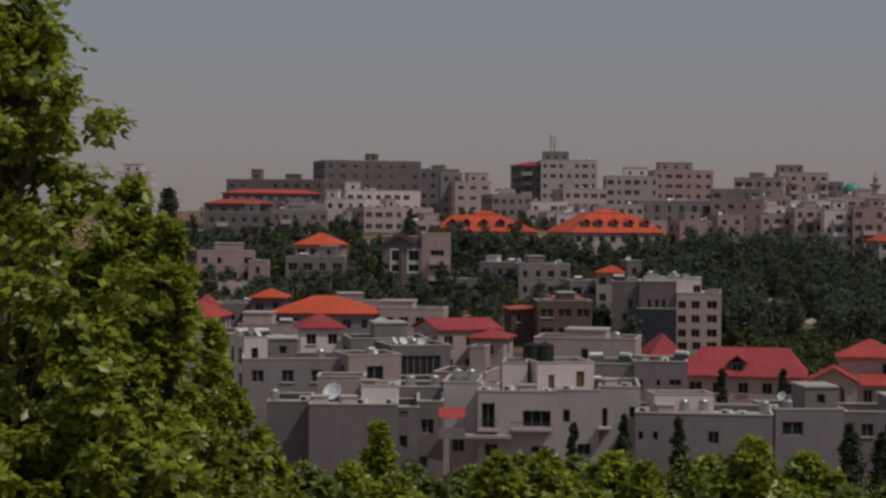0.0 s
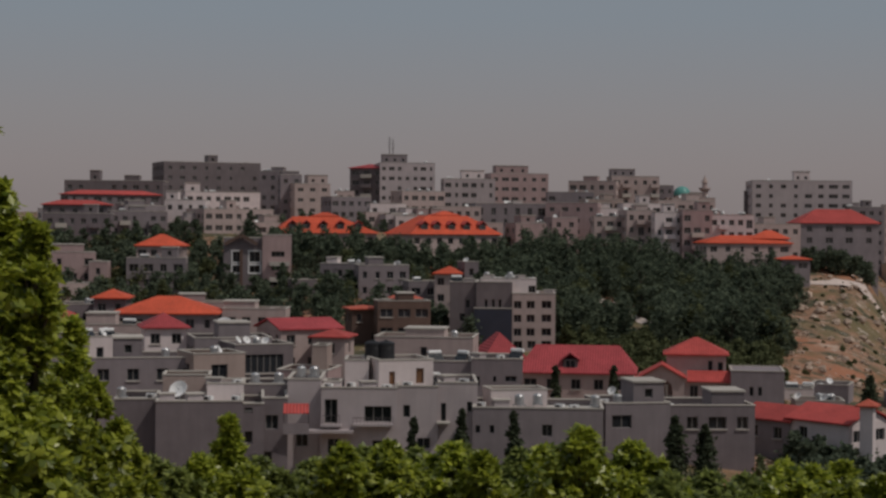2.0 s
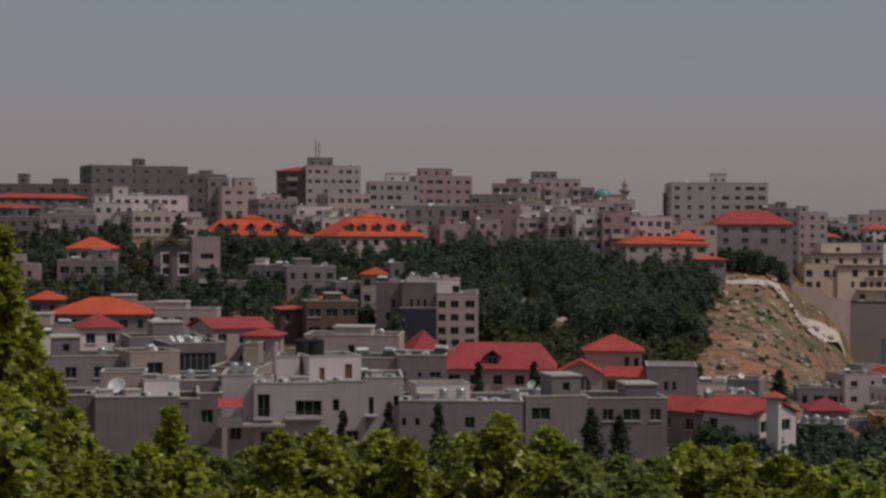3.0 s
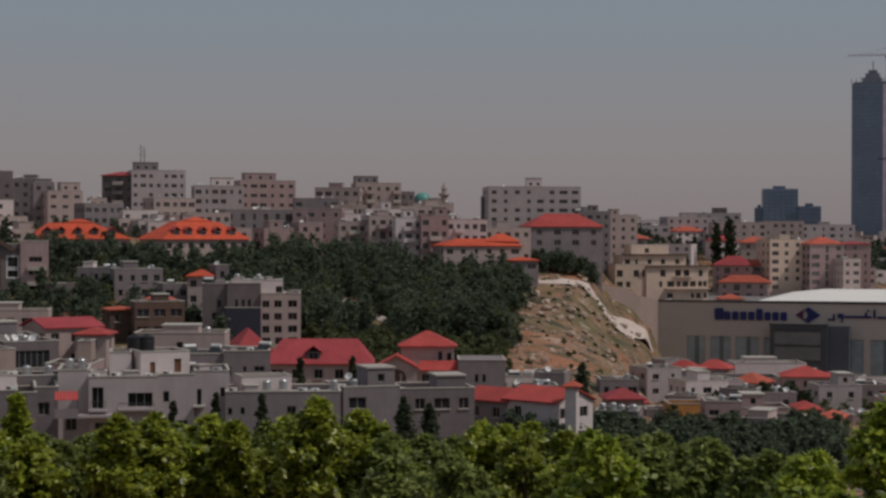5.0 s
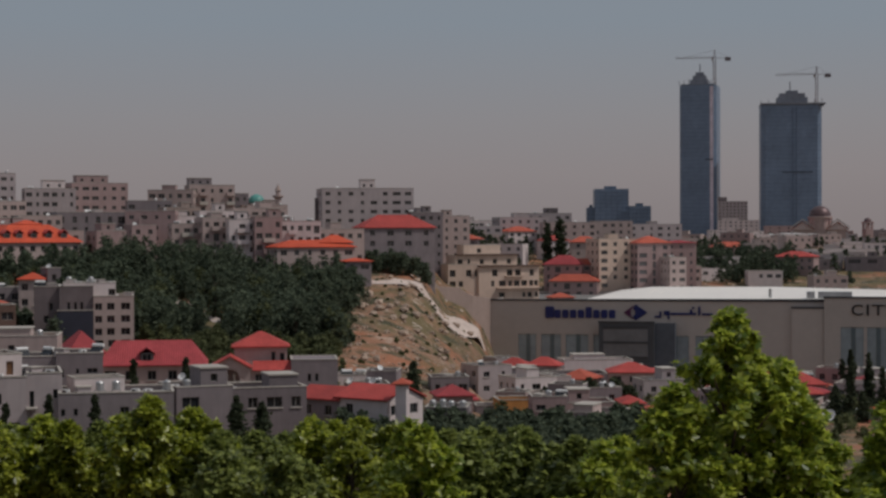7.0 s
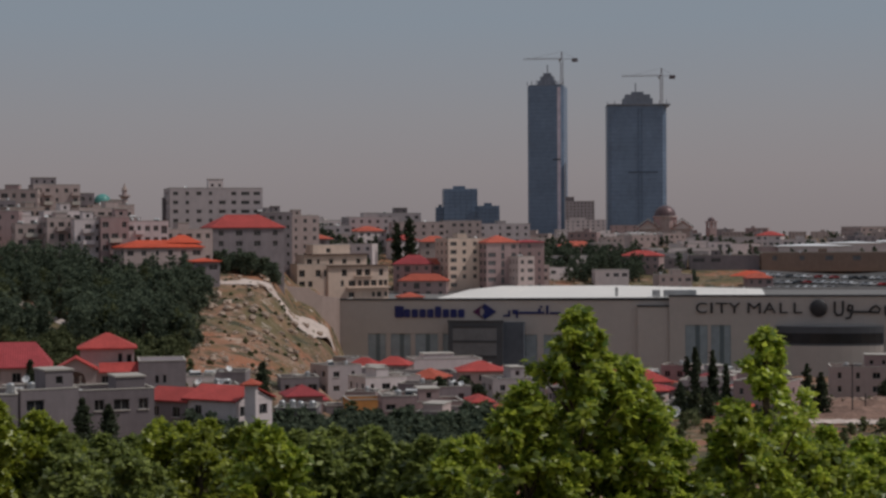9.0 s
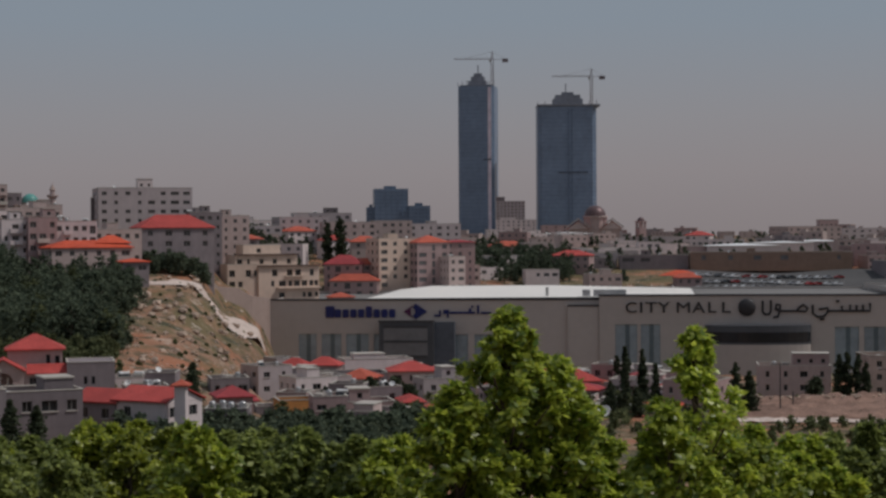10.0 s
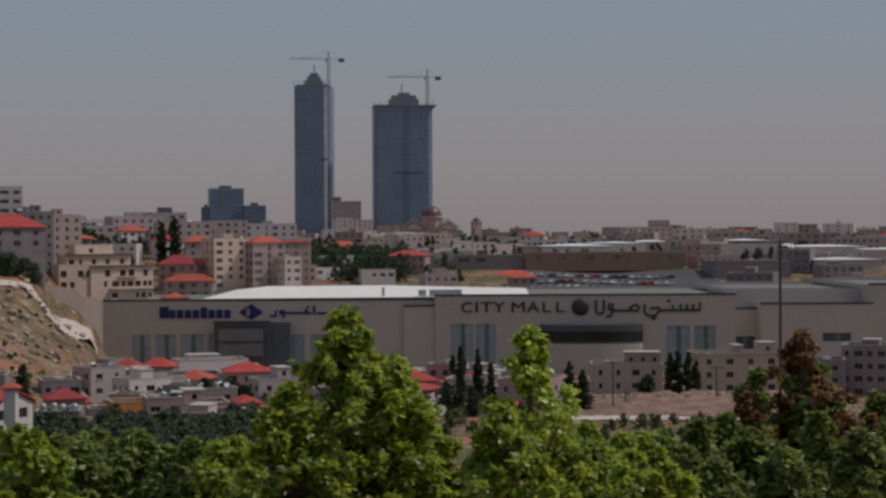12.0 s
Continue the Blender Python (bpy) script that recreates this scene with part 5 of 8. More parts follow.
def gable_front(ob, top):
    """The dark gable with its white framed bay on the left of the taupe building."""
    m = ob.matrix_world
    b = m.translation.z
    bm = bmesh.new()
    z = top - b
    for sx in (-1, 1):
        bar(bm, (-3.7 + sx * 3.4, 0.2, z), (-3.7, 0.2, z + 1.9), 0.32)
    part("gable_trim", bm, WALL["brown"], ob, "dark timber gable")
    bm = bmesh.new()
    box(bm, -4.0, -3.4, 0.3, 0.78, z - 9, z - 1.2)
    part("timber_strip", bm, WALL["brown"], ob)
    for z0 in (-4.3, -7.6, -11.1):
        bm = bmesh.new()
        box(bm, 2.2, 6.4, -1.1, -0.02, z + z0 - 0.2, z + z0 + 0.65)
        part("balcony", bm, TRIM, ob, "pale balcony front")


STONE = mat("pale_limestone", (0.41, 0.31, 0.24), 0.95, 0.4, 2.5, 0.35, 0.6, tint=0.2)
CHALK = mat("pale_chalky_track", (0.56, 0.46, 0.40), 0.95, 0.2, 1.2, 0.25, 0.4)


def track(points, width):
    """A pale rubble track that lies on the slope."""
    bm = bmesh.new()
    rows = []
    pts = [Vector((*p, 0)) for p in points]
    fine = []
    for a, b in zip(pts, pts[1:]):
        for k in range(8):
            fine.append(a.lerp(b, k / 8))
    fine.append(pts[-1])
    for i, p in enumerate(fine):
        d = (fine[min(i + 1, len(fine) - 1)] - fine[max(i - 1, 0)]).normalized()
        s = Vector((-d.y, d.x, 0))
        row = []
        for k in range(7):
            q = p + s * width * (k / 6 - 0.5) * (1 + 0.25 * noise.noise(p * 0.2))
            row.append(bm.verts.new((q.x, q.y, land(q.x, q.y) + 0.75 - 0.5 * abs(k - 3) / 3 + 0.3 * noise.noise(q * 0.6))))
        rows.append(row)
    for a, b in zip(rows, rows[1:]):
        for k in range(6):
            bm.faces.new((a[k], a[k + 1], b[k + 1], b[k]))
    bmesh.ops.recalc_face_normals(bm, faces=bm.faces)
    me = bpy.data.meshes.new("track")
    bm.to_mesh(me)
    bm.free()
    me.materials.append(CHALK)
    tagged(new("track", me), "pale rubble track down the bare slope", "track", kind="structure")


def stone_wall(points, tops):
    bm = bmesh.new()
    vs = []
    for (x, y), t in zip(points, tops):
        g = land(x, y) - 2
        t = max(t, g + 3.5)
        vs.append([bm.verts.new(q) for q in ((x, y, g), (x, y, t), (x + 0.3, y + 0.6, t), (x + 0.3, y + 0.6, g))])
    for a, b in zip(vs, vs[1:]):
        for k in range(3):
            bm.faces.new((a[k], b[k], b[k + 1], a[k + 1]))
    bm.faces.new(vs[0][::-1])
    bm.faces.new(vs[-1])
    bmesh.ops.recalc_face_normals(bm, faces=bm.faces)
    me = bpy.data.meshes.new("retaining_wall")
    bm.to_mesh(me)
    bm.free()
    me.materials.append(WALL["beige"])
    tagged(new("retaining_wall", me), "beige retaining wall beside the track", "wall", kind="structure")


def rock_mesh(seed):
    bm = bmesh.new()
    bmesh.ops.create_icosphere(bm, subdivisions=2, radius=1)
    for v in bm.verts:
        n = v.co.normalized()
        v.co = n * (0.8 + 0.45 * noise.noise(n * 1.6 + Vector((seed * 5.1, 0, 0)))) * Vector((1, 1, 1)).length / 1.73
        v.co.z *= 0.72
    me = bpy.data.meshes.new("boulder")
    bm.to_mesh(me)
    bm.free()
    me.materials.append(STONE)
    return me


ROCKS = [rock_mesh(k) for k in range(5)]


def boulder(x, y, r, k):
    ob = new("boulder", ROCKS[k % 5])
    ob.matrix_world = pose(x, y, land(x, y) + r * 0.35, 0, 0, k * 47) @ Matrix.Diagonal((r, r, r, 1))
    tagged(ob, "pale limestone boulder on the dry slope", "boulder", "boulders on the slope")


rb = random.Random(77)
for k in range(290):
    az, d = rb.uniform(14.4, 18.8), rb.uniform(330, 500)
    boulder(d * math.sin(radians(az)), d * math.cos(radians(az)), 0.25 + 1.15 * rb.random() ** 3, k)


def black_tank(x, y, z, r):
    ob = thing("water_tank", pose(x, y, z), "large black plastic water tank on a roof", "water tank")
    bm = bmesh.new()
    lathe(bm, ((0.01, 0), (r * 0.95, 0.02), (r, 0.1), (r, 1.2), (r * 0.97, 1.25), (r, 1.3), (r, 1.75), (r * 0.6, 1.95), (r * 0.25, 2.0), (r * 0.22, 2.1), (0.01, 2.11)), 18)
    part("tank", bm, BLACKTANK, ob)
    bm = bmesh.new()
    box(bm, -r, r, -r, r, -0.9, -0.01)
    part("plinth", bm, WALL["grey"], ob)


def dish_at(x, y, z, r, tilt):
    dish(pose(x, y, z, 0, 0, -math.degrees(math.atan2(x, y)) - 25), r, tilt)


def red_drum(x, y, z):
    ob = thing("gas_drum", pose(x, y, z), "upright orange-red drum on a roof terrace", "drum")
    bm = bmesh.new()
    lathe(bm, ((0.01, -0.5), (0.35, -0.5), (0.37, -0.4), (0.37, 1.3), (0.3, 1.45), (0.1, 1.5), (0.08, 1.65), (0.01, 1.66)), 14)
    part("drum", bm, TILE["orange"], ob)


def awning(x, y, z, w):
    ob = thing("awning", pose(x, y, z, 0, 0, -math.degrees(math.atan2(x, y))), "red sloping awning over a balcony", "awning")
    bm = bmesh.new()
    for i in range(6):
        x0, x1 = -w / 2 + w * i / 6, -w / 2 + w * (i + 1) / 6 - 0.02
        a = [bm.verts.new(q) for q in ((x0, -1.2, -0.7), (x1, -1.2, -0.7), (x1, 0.6, 0.1), (x0, 0.6, 0.1), (x0, -1.2, -0.78), (x1, -1.2, -0.78), (x1, 0.6, 0.02), (x0, 0.6, 0.02))]
        for f in ((0, 1, 2, 3), (7, 6, 5, 4), (0, 4, 5, 1), (3, 2, 6, 7)):
            bm.faces.new([a[k] for k in f])
    part("canopy", bm, TILE["red"], ob)
    bm = bmesh.new()
    box(bm, -w / 2, w / 2, -0.9, 1.2, -2.9, -2.7)
    box(bm, -w / 2, w / 2, -0.9, -0.8, -2.7, -1.8)
    part("balcony", bm, WALL["grey"], ob)
    for sx in (-w / 2 + 0.05, w / 2 - 0.05):
        bm = bmesh.new()
        bar(bm, (sx, -0.85, -1.8), (sx, -0.85, -0.6), 0.04)
        part("post", bm, DARKMETAL, ob)


EARTH = mat("reddish_earth", (0.155, 0.085, 0.06), 0.95, 0.2, 1.5, 0.4, 0.8, second=(0.40, 0.25, 0.185))


def earth_bank():
    """A raw bank of reddish earth with stones along its crest, and a pale track at its foot."""
    verts, faces = [], []
    na, nd = 70, 16
    for i in range(na):
        az = 34.2 + 8.5 * i / (na - 1)
        for j in range(nd):
            d = 312 + 62 * j / (nd - 1)
            x, y = d * math.sin(radians(az)), d * math.cos(radians(az))
            f = j / (nd - 1)
            ends = min(1, 6 * min(i, na - 1 - i) / na)
            hump = ends * (2.6 * f ** 0.8 if f < 0.85 else 2.3 * (1 - f) / 0.15)
            z = land(x, y) + 0.15 + hump + 1.0 * ends * noise.fractal(Vector((x * 0.2, y * 0.2, 1)), 0.8, 2.0, 5)
            if j in (0, nd - 1) or i in (0, na - 1):
                z = land(x, y) - 0.4
            verts.append((x, y, z))
    for i in range(na - 1):
        for j in range(nd - 1):
            a = i * nd + j
            faces.append((a, a + 1, a + nd + 1, a + nd))
    me = bpy.data.meshes.new("earth_bank")
    me.from_pydata(verts, [], faces)
    me.materials.append(EARTH)
    for p in me.polygons:
        p.use_smooth = True
    tagged(new("earth_bank", me), "raw reddish earth bank with stones on its crest", "earth bank", kind="structure")
    pts = []
    for az in (33.8, 35.5, 37.5, 39.5, 42.0):
        pts.append((300 * math.sin(radians(az)), 300 * math.cos(radians(az))))
    track(pts, 4.5)
    rk = random.Random(8)
    for k in range(60):
        az, d = rk.uniform(34.5, 42), rk.uniform(352, 362)
        x, y = d * math.sin(radians(az)), d * math.cos(radians(az))
        r = rk.uniform(0.3, 0.75)
        ob = new("boulder", ROCKS[k % 5])
        ob.matrix_world = pose(x, y, land(x, y) + 2.3, 0, 0, k * 31) @ Matrix.Diagonal((r, r, r, 1))
        tagged(ob, "pale limestone boulder on the earth bank", "boulder", "boulders on the bank")


ASPHALT = mat("worn_asphalt", (0.085, 0.082, 0.08), 0.9, 0.05, 0.8, 0.3, 0.2)
CARPAINT = [mat("car_paint_" + n, c, 0.25, bump=0, amount=0.05, spec=0.6) for n, c in (("white", (0.6, 0.6, 0.6)), ("silver", (0.4, 0.4, 0.41)), ("dark", (0.04, 0.045, 0.05)), ("red", (0.3, 0.03, 0.03)))]
RUBBER = mat("black_rubber", (0.02, 0.02, 0.02), 0.8, bump=0)


def car(m, paint, word):
    ob = thing("car", m, "%s parked car on the open car park" % word, "car", "parked cars")
    bm = bmesh.new()
    prof = ((-2.1, 0.35), (-2.1, 0.8), (-1.2, 0.95), (-0.6, 1.4), (0.9, 1.42), (1.6, 0.95), (2.1, 0.85), (2.1, 0.35))
    a = [bm.verts.new((x, -0.85, z)) for x, z in prof]
    b = [bm.verts.new((x, 0.85, z)) for x, z in prof]
    bm.faces.new(a)
    bm.faces.new(b[::-1])
    for i in range(8):
        bm.faces.new((a[i], b[i], b[(i + 1) % 8], a[(i + 1) % 8]))
    bmesh.ops.recalc_face_normals(bm, faces=bm.faces)
    part("body", bm, paint, ob)
    bm = bmesh.new()
    q = ((-1.1, 0.96), (-0.58, 1.34), (0.85, 1.36), (1.45, 0.97))
    bm.faces.new([bm.verts.new((x, 0, z)) for x, z in q])
    pane = part("side_window", bm, GLASS, ob)
    pane.matrix_local = Matrix.Translation((0, -0.86, 0))
    share("side_window", pane.data, ob, Matrix.Translation((0, 0.86, 0)))
    for wx in (-1.3, 1.3):
        for wy in (-0.8, 0.8):
            bm = bmesh.new()
            tube(bm, 0, 0, -0.1, 0.1, 0.32, 0.32, 12)
            w = part("wheel", bm, RUBBER, ob)
            w.matrix_local = pose(wx, wy, 0.32, 90, 0, 0)


def car_park():
    verts, faces = [], []
    na, nd = 24, 10
    for i in range(na + 1):
        for j in range(nd + 1):
            az, d = 32.8 + 6.6 * i / na, 692 + 74 * j / nd
            x, y = d * math.sin(radians(az)), d * math.cos(radians(az))
            verts.append((x, y, land(x, y) + 0.35))
    for i in range(na):
        for j in range(nd):
            a = i * (nd + 1) + j
            faces.append((a, a + nd + 1, a + nd + 2, a + 1))
    me = bpy.data.meshes.new("car_park")
    me.from_pydata(verts, [], faces)
    me.flip_normals()
    me.materials.append(ASPHALT)
    tagged(new("car_park", me), "grey asphalt car park behind the mall", "car park", kind="structure")
    rc = random.Random(4)
    for k in range(48):
        az = 33.4 + (k % 16) * 0.29 + rc.uniform(-0.05, 0.05)
        d = (704, 720, 738)[k // 16]
        x, y = d * math.sin(radians(az)), d * math.cos(radians(az))
        i = rc.choice((0, 0, 1, 2, 3))
        car(pose(x, y, land(x, y) + 0.38, 0, 0, rc.uniform(-20, 20)), CARPAINT[i], ("white", "silver", "dark", "red")[i])


def clearing(points):
    """A pale path through the wood, kept clear of trees on its lower side."""
    for (x0, y0), (x1, y1) in zip(points, points[1:]):
        for k in range(4):
            x, y = x0 + (x1 - x0) * k / 4, y0 + (y1 - y0) * k / 4
            d = math.hypot(x, y)
            for back in range(0, 50, 6):
                FOOT.append((x * (1 - back / d), y * (1 - back / d), 3.4))
    track(points, 3.0)



def arched_villa(x, y, floor):
    """A cream villa with an arched porch under a gable, a hipped tower behind it and a flat grey wing."""
    b = land(x, y)
    FOOT.append((x, y + 4, 9.0))
    ob = thing("villa", pose(x, y, b, 0, 0, -math.degrees(math.atan2(x, y))), "cream villa with an arched porch and red tiled roofs", "building", "houses on the hillside")
    g = floor - b
    bm = bmesh.new()
    box(bm, -14.0, 8.0, -3.5, 12, -4, g)
    part("terrace", bm, WALL["dusk"], ob)
    bm = bmesh.new()
    pierced(bm, (-8.6, 0, 0), (1, 0, 0), 14.2, g, g + 3.6, [(9.6, 10.8, g + 1.0, g + 2.4), (12.0, 13.2, g + 1.0, g + 2.4), (7.4, 8.6, g + 0.2, g + 2.6)], 0.35)
    box(bm, -8.6, 5.6, 0.36, 10, g, g + 3.6)
    body = part("wall", bm, WALL["cream"], ob)
    for u, h, v in ((1.6, 1.4, 1.0), (4.0, 1.4, 1.0), (-0.6, 2.4, 0.2)):
        share("window", window_mesh(1.2, h), body, Matrix.Translation((u, 0.3, g + v)))
    # the porch: a gabled front with an arch of real depth
    bm = bmesh.new()
    n, r, cx, spring = 12, 1.55, -5.2, g + 2.0
    inner = [(cx - r, g)] + [(cx - r * math.cos(math.pi * k / n), spring + r * math.sin(math.pi * k / n)) for k in range(n + 1)] + [(cx + r, g)]
    outer = [(cx - 3.2, g)] + [(cx - 3.2 + 6.4 * k / n, g + 3.7 + 1.9 * (1 - abs(k - n / 2) / (n / 2))) for k in range(n + 1)] + [(cx + 3.2, g)]
    rows = []
    for (ax, az_), (ox, oz) in zip(inner, outer):
        rows.append([bm.verts.new(p) for p in ((ax, -2.4, az_), (ox, -2.4, oz), (ox, -0.01, oz), (ax, -0.01, az_))])
    for p, q in zip(rows, rows[1:]):
        for k in range(4):
            bm.faces.new((p[k], p[(k + 1) % 4], q[(k + 1) % 4], q[k]))
    bmesh.ops.recalc_face_normals(bm, faces=bm.faces)
    porch = part("porch", bm, WALL["cream"], ob, "gabled porch with a round arch")
    for sx in (-0.5, 0.7):
        bm = bmesh.new()
        lathe(bm, ((0.24, g), (0.2, g + 0.2), (0.17, g + 2.4), (0.26, g + 2.6), (0.26, g + 2.8)), 10, cx + sx, -1.9)
        part("column", bm, TRIM, porch)
    bm = bmesh.new()
    gable_roof(bm, cx - 3.2, cx + 3.2, -2.5, 4.0, g + 3.85, 1.95, 0.3, "y")
    part("porch_roof", bm, TILE["red"], ob)
    for u0, u1 in ((-9.2, cx - 3.6), (cx + 3.6, 6.0)):
        bm = bmesh.new()
        vs = [bm.verts.new(p) for p in ((u0, -0.9, g + 3.3), (u1, -0.9, g + 3.3), (u1, 2.6, g + 4.6), (u0, 2.6, g + 4.6), (u0, -0.9, g + 3.15), (u1, -0.9, g + 3.15), (u1, 2.6, g + 4.4), (u0, 2.6, g + 4.4))]
        for q in ((0, 1, 2, 3), (7, 6, 5, 4), (0, 4, 5, 1), (1, 5, 6, 2), (3, 2, 6, 7), (0, 3, 7, 4)):
            bm.faces.new([vs[i] for i in q])
        part("eaves_roof", bm, TILE["red"], ob)
    # the tower room
    bm = bmesh.new()
    pierced(bm, (-4.6, 3.2, 0), (1, 0, 0), 8.6, g + 3.6, g + 6.7, [(6.0, 6.7, g + 4.5, g + 6.0), (7.4, 8.2, g + 4.3, g + 5.8)], 0.3)
    box(bm, -4.6, 4.0, 3.51, 9.5, g + 3.6, g + 6.7)
    tower = part("tower_room", bm, WALL["cream"], ob)
    for u, w, v in ((1.75, 0.7, 4.5), (3.2, 0.8, 4.3)):
        share("window", window_mesh(w, 1.5), tower, Matrix.Translation((u, 3.47, g + v)))
    bm = bmesh.new()
    hip_roof(bm, -4.6, 4.0, 3.2, 9.5, g + 6.9, 2.3, 0.5, ridge=0.6)
    part("tower_roof", bm, TILE["red"], ob)
    # the flat wing
    bm = bmesh.new()
    pierced(bm, (4.6, -1.5, 0), (1, 0, 0), 7.5, g - 2, g + 4.9, [(2.6, 3.2, g + 1.4, g + 2.7), (3.8, 4.4, g + 1.4, g + 2.7)], 0.3)
    box(bm, 4.6, 12.1, -1.19, 8, g - 2, g + 4.9)
    wing = part("wing", bm, WALL["grey"], ob, "flat-roofed grey wing")
    for u in (7.5, 8.7):
        share("window", window_mesh(0.6, 1.3), wing, Matrix.Translation((u, -1.24, g + 1.4)))
    bm = bmesh.new()
    rim(bm, 4.6, 12.1, -1.5, 8, g + 4.902, g + 5.05, 0.3, 0.06)
    part("coping", bm, TRIM, wing)
    return ob


# the ridge
house(-97.6, 561.6, 15.09, 10.7, 7.5, -12, 'white', 4, 3, extra=((0.2, 0.7, 2.4, 'white'),))
house(-54.5, 557.3, 13.03, 29.2, 14.0, -8, 'taupe', 2, 9, extra=((0.25, 0.35, 3, 'taupe'), (0.6, 0.75, 1.6, 'taupe')))
house(-51.4, 532.5, 8.41, 26.9, 8.0, 18, 'dusk', 1, 8, roof='hip', tile='red', rise=1.13)
house(-58.5, 501.6, 5.11, 17.1, 8.0, -8, 'dusk', 2, 5, roof='hip', tile='red', rise=1.21)
house(-26.8, 584.4, 19.72, 30.9, 18.0, 14, 'taupe', 4, 8, extra=((0.46, 0.56, 2.2, 'taupe'),), win=(1.2, 1.2))
house(-7.9, 574.9, 16.88, 8.2, 6.0, -10, 'grey', 4, 3)
house(-2.1, 565.0, 15.58, 6.5, 6.0, 8, 'grey', 4, 2, extra=((0.1, 0.9, 1.0, 'grey'),))
house(4.4, 560.0, 12.77, 11.0, 7.7, 14, 'cream', 3, 3, extra=((0.4, 0.95, 2.6, 'cream'),), win=(1, 1.1))
house(14.3, 559.8, 10.63, 5.4, 6.0, 6, 'cream', 2, 2)
house(21.5, 589.6, 18.58, 10.9, 16.0, -15, 'taupe', 3, 3, roof='hip', tile='crimson', balcony=1, rise=1.43)
house(34.5, 587.0, 20.34, 17.6, 18.0, 6, 'plaster', 3, 7, extra=((0.05, 0.5, 2.6, 'grey'),), win=(1.2, 1.2))
house(53.0, 572.6, 15.09, 16.0, 11.2, 6, 'plaster', 2, 6, extra=((0.35, 0.8, 2.6, 'white'),))
house(69.7, 580.8, 17.16, 18.6, 13.0, 14, 'pink', 2, 6, extra=((0.1, 0.66, 2.4, 'pink'),), win=(1.4, 1.2))
house(81.9, 554.0, 10.92, 14.0, 9.8, 4, 'grey', 2, 5)
house(92.7, 580.6, 15.02, 15.1, 10.6, -8, 'cream', 3, 5, extra=((0.3, 0.6, 1.5, 'pink'),), win=(1.6, 1.5))
house(107.5, 585.2, 16.81, 15.3, 10.7, 10, 'cream', 4, 5, extra=((0.0, 0.5, 2.3, 'grey'),), balcony=1)
house(115.4, 588.8, 14.15, 11.1, 7.8, 22, 'dusk', 2, 4)
house(124.5, 576.7, 9.99, 13.6, 9.5, 6, 'cream', 2, 4)
house(162.6, 587.9, 16.08, 32.0, 22.0, 7, 'plaster', 4, 8, extra=((0.42, 0.58, 3, 'white'),), win=(1.7, 1.3))
house(150.3, 603.6, 12.95, 5.8, 12.0, -8, 'taupe', 3, 2)
house(179.2, 572.6, 7.54, 11.1, 7.8, 10, 'grey', 2, 4)
house(199.6, 608.1, 6.76, 13.9, 9.7, 14, 'cream', 2, 4)

# the rows below the ridge
house(-21.8, 547.6, 9.68, 21.9, 14.0, 6, 'white', 1, 8, extra=((0.0, 0.2, 2.6, 'white'),))
house(-30.4, 514.1, 6.82, 11.3, 7.9, -8, 'white', 2, 4, extra=((0.02, 0.3, 2.4, 'white'),))
house(-15.4, 504.8, 4.36, 19.9, 14.0, 22, 'cream', 1, 7)
house(-40.4, 488.3, 3.46, 14.6, 10.2, 6, 'grey', 3, 6, balcony=1)
house(-54.6, 476.9, 2.71, 16.5, 11.5, -5, 'dusk', 2, 6, balcony=1)
house(-39.5, 496.4, 5.02, 10.9, 7.6, 14, 'grey', 2, 4)
house(15.4, 529.8, 8.44, 12.2, 8.6, 22, 'grey', 2, 5)
house(25.4, 519.4, 6.46, 10.1, 7.1, 10, 'white', 1, 4)
house(36.9, 543.7, 10.44, 13.6, 9.5, 22, 'cream', 2, 5)
house(45.1, 518.0, 5.79, 12.5, 8.7, 10, 'cream', 2, 5)
house(60.3, 521.5, 6.85, 20.8, 14.0, 12, 'grey', 3, 6, win=(1.3, 2.0))
house(76.2, 514.4, 7.16, 14.6, 10.2, -8, 'pink', 3, 4, win=(1.4, 1.2))
house(89.3, 537.6, 8.54, 11.5, 8.0, 14, 'beige', 2, 4)
house(99.3, 530.8, 7.38, 11.4, 7.9, 14, 'white', 2, 4)
house(112.7, 533.2, 8.29, 16.9, 11.8, 18, 'cream', 2, 6)
house(81.7, 483.1, 3.16, 8.5, 6.0, 10, 'cream', 3, 3, balcony=1)
house(88.9, 477.8, 4.82, 7.7, 10.0, 14, 'cream', 4, 3, balcony=1, win=(1.6, 1.4))
house(94.7, 470.6, 4.22, 7.3, 6.0, 10, 'white', 4, 3, balcony=1)
house(101.2, 467.2, 4.82, 7.6, 6.0, 12, 'pink', 4, 3, balcony=1, win=(1.7, 1.5))
house(110.5, 469.2, 3.76, 11.3, 7.9, 8, 'white', 3, 5, balcony=1)
house(127.1, 488.7, 1.59, 13.9, 9.7, 18, 'cream', 2, 5)
house(111.4, 454.6, -3.38, 21.7, 10.0, 18, 'cream', 2, 6, roof='hip', tile='orange', rise=1.85)
house(117.5, 457.1, -2.22, 8.6, 7.0, 10, 'cream', 2, 3, roof='hip', tile='orange', rise=2.01)
house(120.1, 444.0, -7.08, 7.0, 7.0, 14, 'grey', 1, 2, roof='hip', tile='orange', rise=0.84)
house(147.5, 498.6, 1.92, 22.0, 12.0, 16, 'grey', 2, 4, roof='hip', tile='red', rise=3.82, win=(1.5, 1.6), exact=True)
house(120.5, 505.9, 2.03, 11.1, 7.8, 10, 'white', 2, 4)

